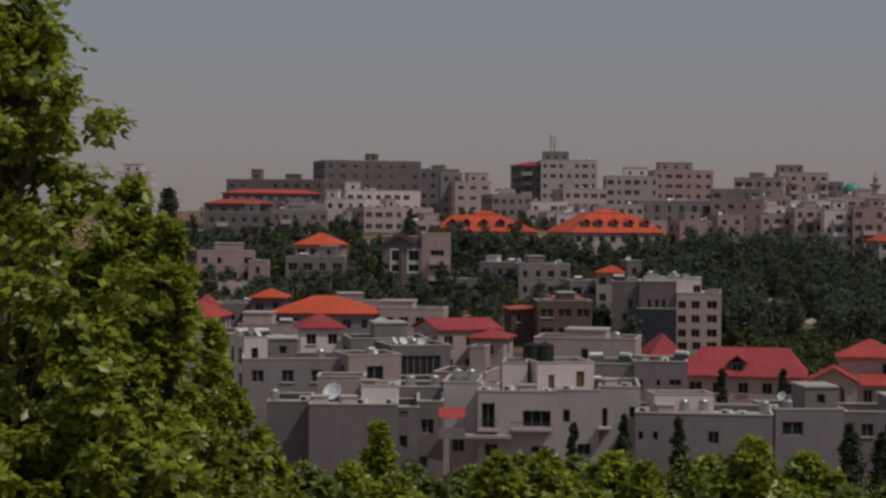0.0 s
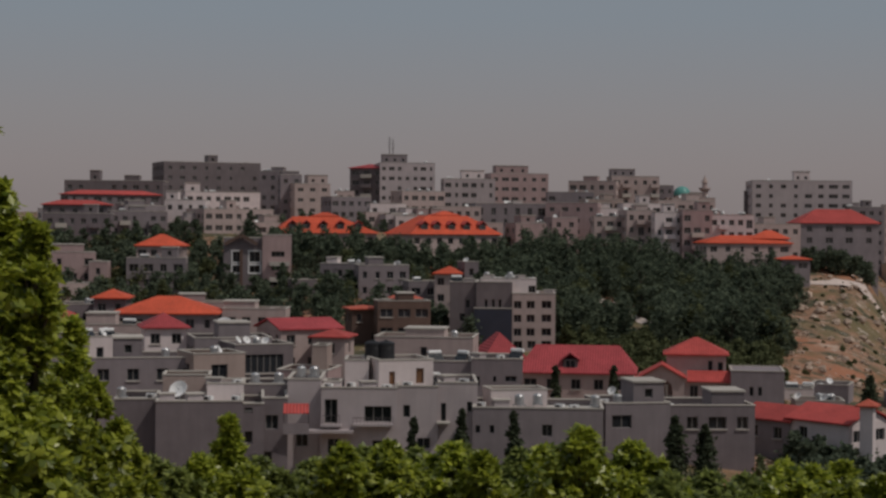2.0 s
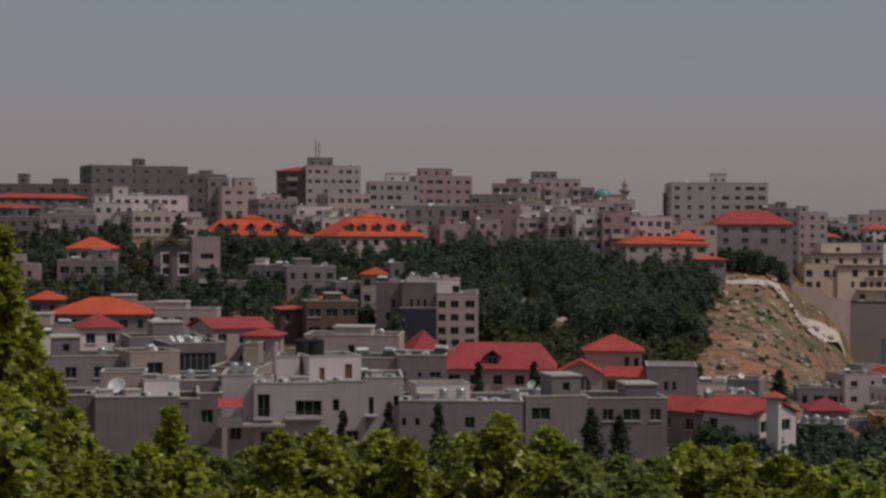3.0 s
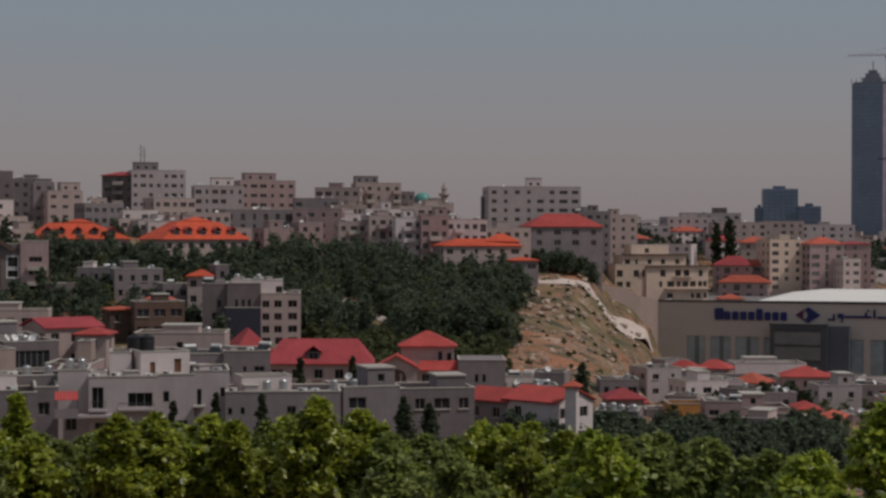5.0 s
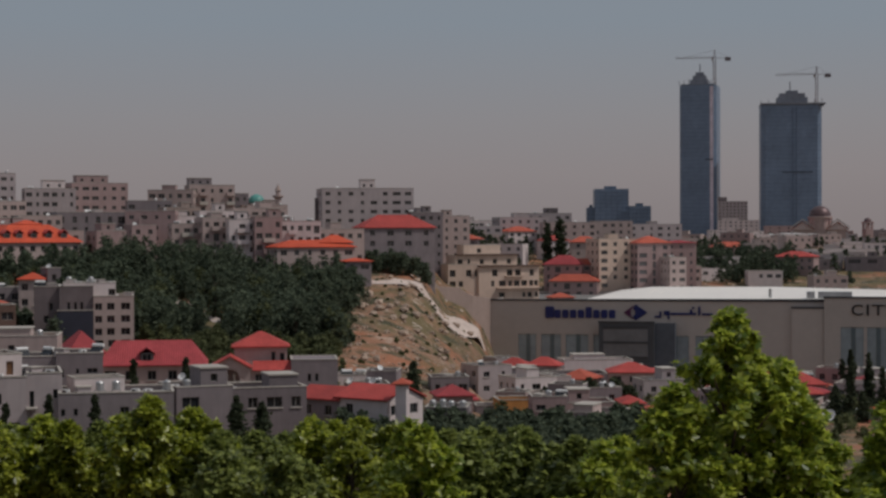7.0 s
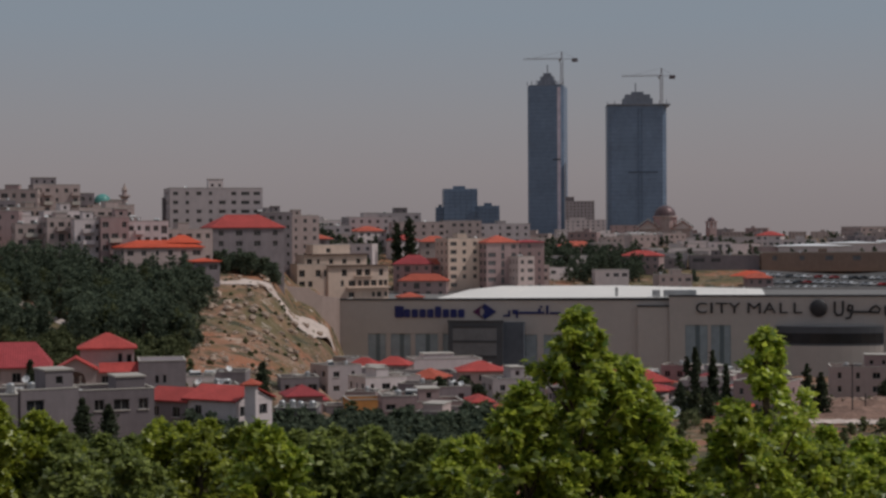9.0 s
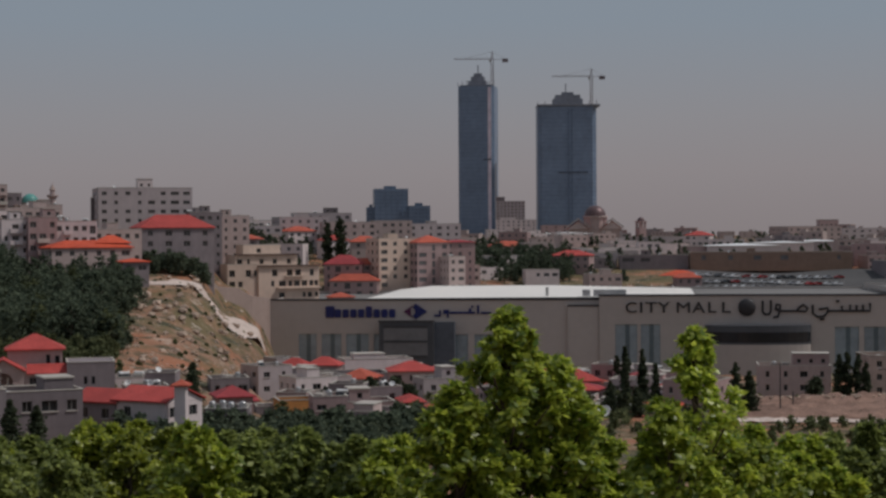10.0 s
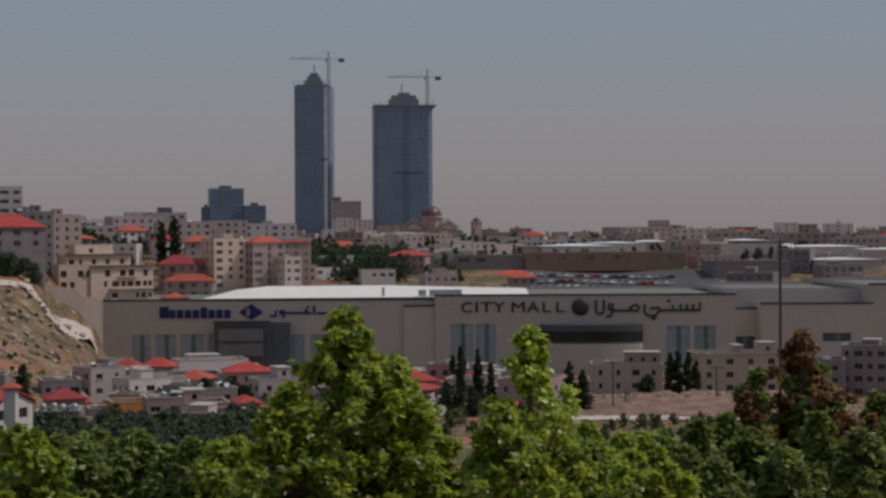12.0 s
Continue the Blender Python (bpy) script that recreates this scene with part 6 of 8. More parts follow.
# mid slope
house(-28.3, 407.0, -4.57, 9.9, 9.0, -6, 'cream', 2, 4, roof='hip', tile='orange', rise=2.4)
house(-28.4, 399.0, -6.93, 12.3, 5.0, -6, 'grey', 1, 4, win=(2.0, 1.6))
house(-47.2, 402.2, -5.93, 12.1, 8.5, 4, 'pink', 2, 4, extra=((0.3, 0.8, 1.6, 'pink'),))
house(-40.2, 398.0, -7.81, 3.8, 6.0, -6, 'pink', 1, 1)
house(-43.0, 382.6, -11.76, 6.4, 6.0, 16, 'cream', 1, 2)
house(-58.3, 400.8, -7.98, 6.0, 6.0, 16, 'white', 2, 2)
house(11.2, 394.8, -7.75, 11.2, 7.8, -9, 'grey', 1, 4, extra=((0.1, 0.3, 1.2, 'white'),))
house(18.5, 384.6, -7.82, 10.3, 7.2, 8, 'grey', 1, 4, extra=((0.2, 0.5, 1.5, 'grey'),))
house(25.5, 369.1, -10.53, 5.8, 6.0, 12, 'grey', 1, 2)
house(29.4, 360.8, -8.88, 4.7, 7.0, -6, 'cream', 1, 2, roof='hip', tile='orange', rise=1.26)
house(34.3, 363.4, -6.60, 2.8, 5.0, 16, 'dusk', 1, 1)
house(3.1, 390.0, -11.00, 5.9, 6.0, 12, 'dusk', 1, 2)

# buildings of several blocks

ob = compound(-5.9, 211.9, 'large weathered grey stone house with flat terraces', 'house')
block(ob, -6.40, 2.49, 0, 9, -18.22, 'dusk', [])
block(ob, 2.27, 4.66, 0.6, 9, -18.54, 'dusk', [(2.67, 3.52, -19.45, -18.88), (2.67, 3.52, -22.58, -21.33)])
block(ob, 4.45, 7.14, 1.4, 9, -18.03, 'dusk', [(4.68, 5.54, -24.68, -23.53), (4.85, 6.16, -21.24, -19.75)])
block(ob, -10.83, -6.57, 3, 9, -18.26, 'dusk', [])
block(ob, -6.42, -1.22, 14, 5, -16.67, 'beige', [])
block(ob, -1.42, 2.49, 8, 6, -17.08, 'white', [])
block(ob, 2.39, 7.78, 10, 7, -17.35, 'dusk', [(2.99, 3.71, -20.00, -18.92)])

ob = compound(12.6, 213.6, 'modern white rendered house with dark windows and a roof room', 'house')
block(ob, -7.95, 0.00, 0, 10, -16.98, 'plaster', [(-7.60, -6.23, -20.68, -18.15), (-3.43, -0.57, -20.50, -18.84), (-7.26, -5.89, -23.77, -22.28), (-2.57, -0.74, -23.70, -22.44)])
block(ob, 0.01, 4.30, 0.5, 10, -16.83, 'plaster', [(0.63, 1.38, -20.06, -18.74), (2.12, 3.50, -23.35, -22.20)])
block(ob, 4.32, 8.45, 1.0, 10, -16.47, 'plaster', [(4.60, 5.17, -20.62, -18.56), (7.36, 7.93, -19.54, -18.40)])
block(ob, -11.59, -8.02, 1.5, 9, -16.25, 'plaster', [(-10.66, -9.40, -23.31, -21.58)])
block(ob, -5.70, -3.12, 5, 6, -14.45, 'white', [], foot=-17.81)
block(ob, -3.09, 2.98, 4.2, 7, -14.34, 'white', [(-1.93, -1.29, -16.94, -15.53), (1.05, 1.93, -16.84, -15.20)], shut=1, turn=16, foot=-17.68)
block(ob, -7.85, -5.99, 3, 3, -16.59, 'white', [], foot=-17.64)
slab(ob, -11.60, -4.52, -1.6, -0.01, -21.55, -21.26, WALL["plaster"], 'canopy', '')
railing(ob, -7.72, -6.00, -0.5, -20.73, 0.97)
slab(ob, -7.95, -5.77, -1.0, -0.01, -20.96, -20.73, WALL["plaster"], 'balcony_floor', '')
slab(ob, -4.57, -0.40, -1.2, -0.01, -20.85, -20.62, WALL["plaster"], 'balcony_floor', '')
railing(ob, -4.57, -0.40, -1.1, -20.62, 0.69)
slab(ob, 4.17, 5.54, -0.5, 0.99, -20.62, -20.45, TRIM, 'ledge', '')

ob = compound(23.6, 243.9, 'long grey stone house with a flat roof and small windows', 'house')
block(ob, -5.91, -0.40, 0, 9, -16.49, 'grey', [(-5.71, -4.57, -19.07, -18.40), (-3.89, -2.35, -18.90, -18.30)])
block(ob, -0.39, 5.89, -0.8, 9, -16.08, 'grey', [(-0.13, 0.67, -19.38, -18.18), (2.27, 2.68, -18.87, -18.14), (3.75, 5.15, -18.84, -18.11)])

ob = compound(27.0, 210.3, 'low grey stone house with small square windows and a rooftop store', 'house')
block(ob, -6.72, 6.78, 0, 10, -18.74, 'grey', [(-6.44, -5.93, -21.39, -20.55), (-4.97, -4.46, -21.36, -20.52), (0.45, 1.53, -21.63, -20.39)])
block(ob, -5.52, 0.64, 5, 4, -17.30, 'white', [], turn=14, foot=-19.95)

ob = compound(36.4, 328.0, 'modern taupe stone apartment building with a dark glazed corner', 'apartment_building')
block(ob, -9.12, -4.56, 1.5, 12, -9.45, 'taupe', [(-6.37, -5.61, -13.89, -12.37), (-7.41, -6.46, -16.17, -14.75)])
block(ob, -4.53, 1.61, 0.6, 12, -9.37, 'taupe', [(-3.13, -2.56, -13.81, -12.30), (-1.89, -1.33, -13.79, -12.29), (-0.76, -0.19, -13.78, -12.27)])
block(ob, -3.82, 5.73, 3, 7, -8.85, 'white', [(-1.15, 1.15, -11.23, -10.00), (4.39, 5.63, -11.17, -9.95)], foot=-12.36)
block(ob, 1.63, 8.98, 0, 12, -11.25, 'cream', [(1.89, 3.21, -13.81, -12.50), (4.06, 5.48, -13.78, -12.47), (6.62, 8.32, -13.75, -12.44), (1.89, 3.21, -16.15, -14.84), (4.06, 5.48, -16.12, -14.81), (6.62, 8.32, -16.08, -14.77), (1.89, 3.21, -18.50, -17.18), (4.06, 5.48, -18.46, -17.15), (6.62, 8.32, -18.42, -17.11), (1.89, 3.40, -20.65, -19.34), (4.25, 5.67, -20.62, -19.30), (6.62, 8.32, -20.58, -19.27)])
block(ob, -4.91, 1.59, -0.4, 1.2, -13.84, 'slate', [])
block(ob, -3.35, -1.53, 4, 3, -8.34, 'white', [], foot=-9.58)

ob = compound(-7.1, 399.9, 'taupe stone apartment building with a dark gable and pale balconies', 'apartment_building')
block(ob, -7.40, 0.70, 0.8, 11, -2.62, 'dusk', [(-5.52, -3.76, -7.67, -5.44), (-2.00, 0.23, -7.65, -5.42), (-5.52, -3.76, -9.91, -8.38), (-2.00, 0.23, -9.88, -8.36)], surround=1)
block(ob, 0.73, 6.80, 0, 12, -1.98, 'pink', [(2.58, 5.39, -6.55, -5.38), (2.58, 5.39, -9.36, -8.31), (1.99, 5.62, -12.65, -11.36)])
gable_front(ob, -3.90)

# above the near houses
house(-18.2, 294.4, -13.37, 15.4, 12.0, -5, 'grey', 1, 6, roof='hip', tile='orange', rise=2.34)
house(-28.0, 310.7, -11.78, 5.1, 7.0, -6, 'dusk', 1, 2, roof='hip', tile='orange', rise=1.25)
house(-32.0, 316.4, -12.95, 7.5, 9.0, 10, 'dusk', 1, 3)
house(-37.5, 297.6, -14.17, 7.2, 9.0, -12, 'cream', 1, 3, roof='hip', tile='red', rise=2.05)
house(-37.9, 309.7, -13.31, 2.7, 5.0, -12, 'cream', 2, 1, roof='hip', tile='crimson', rise=1.78)
house(-14.0, 329.7, -13.14, 10.6, 7.4, 5, 'pink', 1, 4, extra=((0.1, 0.5, 1.3, 'pink'),))
house(-5.0, 300.0, -12.79, 9.7, 6.8, -6, 'cream', 1, 4, extra=((0.0, 0.5, 1.0, 'cream'),))
house(-15.9, 269.5, -14.04, 5.7, 7.0, 6, 'white', 1, 2, roof='hip', tile='crimson', rise=1.81)
house(-24.7, 283.9, -14.40, 8.8, 6.2, -6, 'cream', 1, 3)
house(13.1, 324.7, -13.94, 5.1, 6.0, 12, 'brown', 2, 2, roof='hip', tile='rust', rise=0.46)
house(19.1, 319.4, -12.28, 8.8, 6.1, 8, 'brown', 2, 3, extra=((0.4, 0.7, 1.2, 'brown'),))
house(20.2, 327.4, -12.33, 4.2, 6.0, 9, 'brown', 1, 1, roof='hip', tile='rust', rise=0.94)
house(3.7, 275.0, -14.45, 9.1, 9.0, 24, 'cream', 1, 3, roof='gable', tile='crimson', rise=1.31)
house(6.0, 267.9, -15.13, 4.6, 6.0, -12, 'cream', 1, 1, roof='hip', tile='red', rise=0.9)
house(-6.5, 261.9, -14.83, 10.2, 9.0, 9, 'grey', 1, 2, win=(2.2, 1.8))
house(-2.3, 255.0, -15.20, 7.7, 8.0, 16, 'taupe', 1, 1, win=(3.0, 2.4))

# the near houses
house(-20.8, 247.1, -13.77, 5.5, 8.0, 24, 'white', 1, 2, win=(0.9, 2.0))
house(-15.6, 239.5, -15.80, 13.8, 10.0, 4, 'grey', 1, 4, win=(1.4, 1.4), exact=True)
house(-30.0, 260.3, -14.17, 9.5, 10.0, 5, 'grey', 3, 3)
house(-7.1, 237.9, -15.16, 6.3, 7.0, 18, 'beige', 1, 1, win=(2, 1.6), exact=True)
house(2.6, 240.0, -17.28, 6.2, 8.0, -12, 'pink', 1, 2, plain=True)
house(4.7, 246.0, -14.73, 1.8, 4.0, -9, 'beige', 2, 1, plain=True)
house(18.5, 261.3, -14.61, 13.1, 9.0, -6, 'cream', 1, 1, extra=((0.3, 0.7, 1.0, 'cream'),))
house(39.1, 218.5, -19.02, 7.3, 9.0, 16, 'grey', 1, 2, exact=True)
house(48.4, 226.9, -20.12, 11.6, 9.0, 12, 'dusk', 1, 4, exact=True)
house(30.3, 270.3, -18.12, 5.3, 7.0, 16, 'cream', 1, 2, roof='hip', tile='crimson', rise=3.34)
house(39.4, 265.1, -19.71, 15.4, 10.0, -3, 'cream', 1, 5, roof='hip', tile='crimson', dormers=(0.45,), rise=3.43, ridge=11.5)

arched_villa(59.3, 278.8, -25.10)
house(63.8, 234.5, -22.84, 9.0, 8.0, -40, 'white', 1, 2, roof='gable', tile='red', rise=1.7, exact=True)
house(59.1, 240.8, -23.27, 7.4, 6.5, -40, 'grey', 1, 2, roof='gable', tile='red', rise=1.6, exact=True)
house(67.6, 228.2, -20.39, 1.5, 1.8, -12, 'white', 1, 1, roof='hip', tile='rust', rise=0.7, plain=True)
house(78.4, 294.7, -24.42, 4.9, 7.0, 4, 'white', 1, 2, exact=True)
house(85.0, 300.2, -24.30, 6.0, 7.0, -8, 'grey', 1, 1, win=(2.8, 1.8), exact=True)
house(76.0, 274.7, -24.31, 6.9, 6.0, 6, 'cream', 1, 2, exact=True)
house(98.9, 302.2, -25.93, 6.9, 7.0, 6, 'grey', 1, 3, exact=True)
house(85.4, 258.2, -25.16, 5.4, 6.0, 10, 'pink', 1, 2, roof='hip', tile='crimson', rise=1.5, exact=True)
house(79.6, 245.4, -25.53, 6.2, 7.0, -6, 'dusk', 1, 2, exact=True)

# houses on the flat below the mall
house(99.0, 309.6, -30.38, 5.7, 6.0, -12, 'pink', 1, 2, roof='hip', tile='crimson', rise=1.04)
house(100.8, 301.6, -30.20, 5.8, 6.0, 6, 'pink', 1, 2, roof='hip', tile='crimson', rise=1.43)
house(90.5, 275.5, -30.60, 7.9, 6.0, 9, 'dusk', 1, 3)
house(103.1, 292.4, -30.38, 5.0, 6.0, 5, 'grey', 1, 2)
house(105.8, 286.1, -28.86, 6.4, 7.0, 9, 'ochre', 1, 1, plain=True)
house(113.4, 309.9, -29.78, 5.8, 6.0, -16, 'pink', 1, 2)
house(100.2, 256.1, -25.51, 5.5, 7.0, 6, 'pink', 2, 2, win=(0.9, 0.9))
house(104.9, 250.9, -27.72, 7.8, 9.0, -16, 'grey', 2, 3, extra=((0.1, 0.5, 1.0, 'cream'),))
house(114.3, 277.4, -28.81, 11.5, 8.1, 9, 'pink', 1, 3)
house(124.9, 310.9, -28.73, 6.7, 6.0, -12, 'grey', 1, 2, win=(1, 1))
house(146.5, 377.6, -32.51, 30.5, 12.0, 9, 'grey', 2, 8)
house(146.2, 399.1, -32.17, 7.5, 6.0, -16, 'cream', 1, 3, roof='hip', tile='red', rise=1.91)
house(152.3, 394.6, -31.81, 7.7, 6.0, -12, 'cream', 1, 3, roof='hip', tile='red', rise=1.9)
house(169.7, 400.5, -31.18, 17.3, 10.0, 12, 'white', 1, 2, plain=True, extra=((0.15, 0.6, 1.2, 'white'),))
house(159.8, 357.9, -30.96, 10.1, 9.0, 5, 'cream', 2, 3, roof='hip', tile='red', rise=2.01)
house(168.8, 362.6, -32.13, 4.5, 6.0, 9, 'cream', 2, 2)
house(164.5, 359.1, -32.32, 7.6, 6.0, 16, 'cream', 1, 2)
house(243.3, 330.0, -30.88, 16.4, 10.0, 4, 'cream', 2, 4, extra=((0.48, 0.98, 2.6, 'pink'),))
house(273.4, 325.4, -29.28, 20.4, 12.0, 16, 'beige', 3, 4, extra=((0.45, 0.55, 1.8, 'pink'), (0.75, 0.95, 2.4, 'cream')))
house(291.0, 319.3, -31.11, 15.3, 10.0, 6, 'grey', 2, 3)
house(305.2, 317.0, -28.10, 11.1, 12.0, -9, 'grey', 3, 4)
house(201.7, 345.4, -30.10, 5.8, 6.0, -16, 'pink', 2, 2)
house(171.3, 305.2, -32.52, 7.9, 6.0, -12, 'cream', 2, 2)
house(206.3, 331.0, -33.29, 9.4, 6.6, -9, 'pink', 1, 3)
house(153.7, 257.6, -31.98, 9.2, 8.0, 9, 'pink', 1, 3, roof='hip', tile='red', rise=1.16)
house(163.4, 320.8, -32.17, 9.3, 6.5, 9, 'cream', 1, 3)

# behind the mall

ob = compound(200.4, 565.6, 'warm cream stone apartment building with dark roof edges', 'apartment_building', 22)
block(ob, -16.19, -5.40, 0, 12, -10.24, 'honey', [(-15.61, -13.49, -14.47, -12.17), (-9.64, -7.71, -14.46, -12.15), (-6.55, -5.59, -14.45, -12.15), (-15.61, -13.49, -17.93, -16.01), (-12.33, -10.79, -17.93, -16.00), (-14.65, -13.49, -21.78, -20.05), (-12.33, -10.60, -21.77, -20.04)])
block(ob, -5.35, 16.94, -0.8, 12, -10.96, 'honey', [(-0.38, 1.54, -14.42, -12.12), (5.00, 7.12, -14.40, -12.10), (8.08, 10.20, -14.39, -12.10), (13.47, 15.01, -14.37, -12.08), (-0.77, 0.38, -17.87, -15.95), (2.12, 4.62, -17.85, -15.94), (5.58, 6.93, -17.84, -15.93), (7.70, 9.82, -17.83, -15.92), (10.39, 12.51, -17.82, -15.91), (13.28, 14.82, -17.81, -15.90), (15.20, 16.55, -17.81, -15.90), (2.12, 4.23, -21.68, -19.96), (10.78, 11.93, -21.65, -19.93), (12.70, 14.24, -21.64, -19.92), (15.40, 16.55, -21.63, -19.91)])
block(ob, -12.40, 10.46, 3, 9, -7.19, 'honey', [(-11.62, -9.68, -10.29, -8.55), (-7.94, -6.97, -10.28, -8.55), (-3.49, -1.94, -10.27, -8.54), (1.36, 2.91, -10.26, -8.53), (6.59, 8.13, -10.25, -8.52)])
block(ob, -7.42, 6.25, 8, 7, -3.75, 'honey', [(-2.54, -0.98, -6.47, -4.92)], foot=-10.74)
slab(ob, -5.78, 17.34, -1.6, -0.81, -11.07, -10.59, WALL["brown"], 'roof_edge', 'dark brown roof edge')
slab(ob, -12.72, 10.79, 2.2, 2.99, -7.25, -6.77, WALL["brown"], 'roof_edge', 'dark brown roof edge')
slab(ob, 1.16, 17.34, -2.2, -0.81, -18.62, -18.24, WALL["honey"], 'balcony_floor', '')
slab(ob, 4.24, 10.98, -2.0, -0.81, -14.61, -14.22, WALL["honey"], 'balcony_floor', '')
house(267.1, 609.0, -1.94, 17.4, 14.0, 22, 'honey', 5, 4, win=(1.5, 1.5))
house(277.3, 601.1, -3.59, 13.2, 12.0, 22, 'pink', 5, 3, balcony=1, roof='hip', tile='rust', win=(1.8, 1.6), rise=2.55)
house(282.3, 591.0, -8.89, 6.5, 10.0, 22, 'cream', 3, 2)
house(298.5, 622.1, -3.72, 12.0, 10.0, 14, 'pink', 3, 3, roof='hip', tile='crimson', rise=0.89)
house(246.9, 617.4, -11.69, 14.5, 10.0, -8, 'pink', 4, 4, balcony=1, roof='hip', tile='crimson', rise=3.42)
house(246.8, 606.7, -17.75, 17.9, 8.0, -8, 'pink', 2, 4, balcony=1, roof='hip', tile='rust', rise=2.53)
house(259.1, 617.9, -11.74, 8.2, 8.0, 14, 'pink', 2, 2, roof='gable', tile='rust', rise=2.15)
house(224.8, 561.7, -21.98, 7.8, 8.0, 14, 'cream', 1, 1, roof='hip', tile='rust', rise=1.55)
house(276.0, 665.0, -3.48, 11.6, 8.0, 6, 'cream', 2, 2, roof='hip', tile='rust', rise=2.31)
# far walls get a paler wall colour than their own, in place of haze
house(289.0, 713.7, 5.09, 23.5, 14.0, 8, 'cream', 3, 6)
house(277.4, 739.7, 7.50, 22.9, 14.0, 16, 'plaster', 4, 6, extra=((0.3, 0.6, 1.8, 'plaster'),))
house(298.8, 763.6, 9.60, 21.1, 14.0, 8, 'plaster', 2, 5, extra=((0.4, 0.7, 2.4, 'dusk'),))
house(250.4, 717.6, 3.58, 15.9, 11.1, 8, 'plaster', 2, 4)
house(200.8, 649.7, 8.43, 13.1, 9.2, 10, 'plaster', 2, 4)
house(318.2, 734.0, 5.78, 18.0, 12.6, 8, 'cream', 3, 5)
house(348.4, 753.3, 4.41, 25.3, 14.0, 16, 'plaster', 2, 6)
house(450.1, 627.2, -9.10, 69.2, 30.0, 4, 'tan', 1, 6, win=(2, 2), exact=True)
house(390.2, 681.1, -9.44, 25.8, 22.0, 6, 'plaster', 1, 4, win=(2, 1.4), exact=True)
house(409.9, 657.7, -10.19, 30.0, 22.0, 3, 'grey', 1, 4, win=(3, 1.6), exact=True)
house(492.1, 707.7, -7.07, 34.7, 30.0, 5, 'white', 1, 5, roof='hip', tile='pale', rise=1.0, plain=True, exact=True)
house(501.7, 623.1, -5.73, 16.2, 14.0, 5, 'pink', 3, 4)
house(306.0, 629.6, -12.91, 9.0, 10.0, 12, 'cream', 2, 3)
house(334.4, 620.7, -14.98, 13.6, 10.0, 8, 'white', 1, 4, exact=True)
house(388.4, 596.7, -18.59, 10.3, 8.0, 12, 'pink', 1, 3, roof='hip', tile='rust', rise=2.0)
house(489.2, 719.4, -7.37, 33.6, 30.0, 12, 'pink', 3, 6, plain=True)
house(532.4, 662.6, -6.90, 19.2, 20.0, 16, 'pink', 6, 5, win=(1.2, 1.2))
house(440.4, 738.7, -7.91, 30.5, 30.0, 20, 'white', 3, 3, plain=True)
house(486.4, 780.9, -6.16, 38.5, 40.0, 16, 'white', 4, 4, plain=True)
house(567.9, 883.1, -3.04, 33.8, 50.0, 16, 'plaster', 2, 3, plain=True)
house(560.1, 804.1, -6.14, 44.2, 60.0, 8, 'white', 2, 2, plain=True)
house(662.9, 877.9, 2.80, 35.4, 30.0, 24, 'cream', 3, 8, extra=((0.6, 0.95, 4, 'pink'),))
house(718.1, 898.2, 1.68, 31.5, 30.0, 24, 'plaster', 3, 6)
house(642.1, 766.6, -0.23, 25.8, 20.0, 12, 'cream', 4, 6, win=(1.4, 1.4))
house(519.4, 608.5, -13.42, 33.5, 20.0, 12, 'plaster', 4, 8, win=(3, 2.2))
house(668.9, 770.1, -1.94, 14.8, 20.0, 8, 'plaster', 4, 4)
house(639.5, 702.5, -0.99, 26.0, 20.0, 8, 'pink', 6, 6)
house(553.8, 604.7, -10.69, 27.7, 20.0, 20, 'plaster', 4, 7)
house(637.1, 663.7, -3.37, 26.1, 20.0, 8, 'plaster', 5, 8)
house(554.9, 576.3, -11.71, 20.1, 20.0, 16, 'cream', 4, 6)
house(411.4, 732.3, -10.33, 18.9, 30.0, 8, 'plaster', 2, 4, plain=True)
house(421.8, 795.0, -8.07, 29.0, 14.0, 16, 'plaster', 2, 5)
house(392.4, 674.1, -12.67, 13.8, 20.0, 8, 'plaster', 3, 2, plain=True)
house(399.7, 622.8, -18.82, 17.9, 14.0, -8, 'pink', 2, 3, roof='hip', tile='orange', rise=2.38)
house(371.2, 663.2, -15.47, 9.8, 10.0, 20, 'cream', 2, 2, roof='hip', tile='rust', rise=2.94)
house(149.4, 367.2, -32.88, 7.2, 8.5, -20, 'plaster', 2, 2, win=(1.1, 1.2), roof='hip', rise=2.0, tile='rust')
house(214.6, 349.7, -34.72, 6.9, 10.2, 10, 'plaster', 2, 2, win=(1.1, 1.2), roof='hip', rise=1.5, tile='crimson')
house(176.4, 323.7, -32.68, 7.4, 8.8, -10, 'pink', 2, 2, win=(1.1, 1.2), roof='hip', rise=2.0, tile='rust')
house(129.4, 251.1, -24.99, 9.5, 8.0, -20, 'taupe', 2, 3, win=(1.1, 1.2))
house(151.8, 324.4, -29.72, 8.7, 7.9, 18, 'plaster', 2, 2, win=(1.1, 1.2))
house(126.9, 331.7, -29.04, 9.3, 8.3, 26, 'white', 2, 3, win=(1.1, 1.2))
house(253.2, 388.3, -36.89, 9.7, 9.1, 10, 'pink', 2, 3, win=(1.1, 1.2))
house(189.3, 335.2, -32.72, 10.4, 8.7, 10, 'pink', 2, 3, win=(1.1, 1.2), roof='hip', rise=2.3, tile='red')
house(174.5, 308.1, -31.94, 7.2, 7.9, 10, 'taupe', 2, 2, win=(1.1, 1.2), roof='hip', rise=1.5, tile='red')
house(146.4, 392.0, -32.89, 8.5, 9.9, 18, 'plaster', 2, 2, win=(1.1, 1.2))
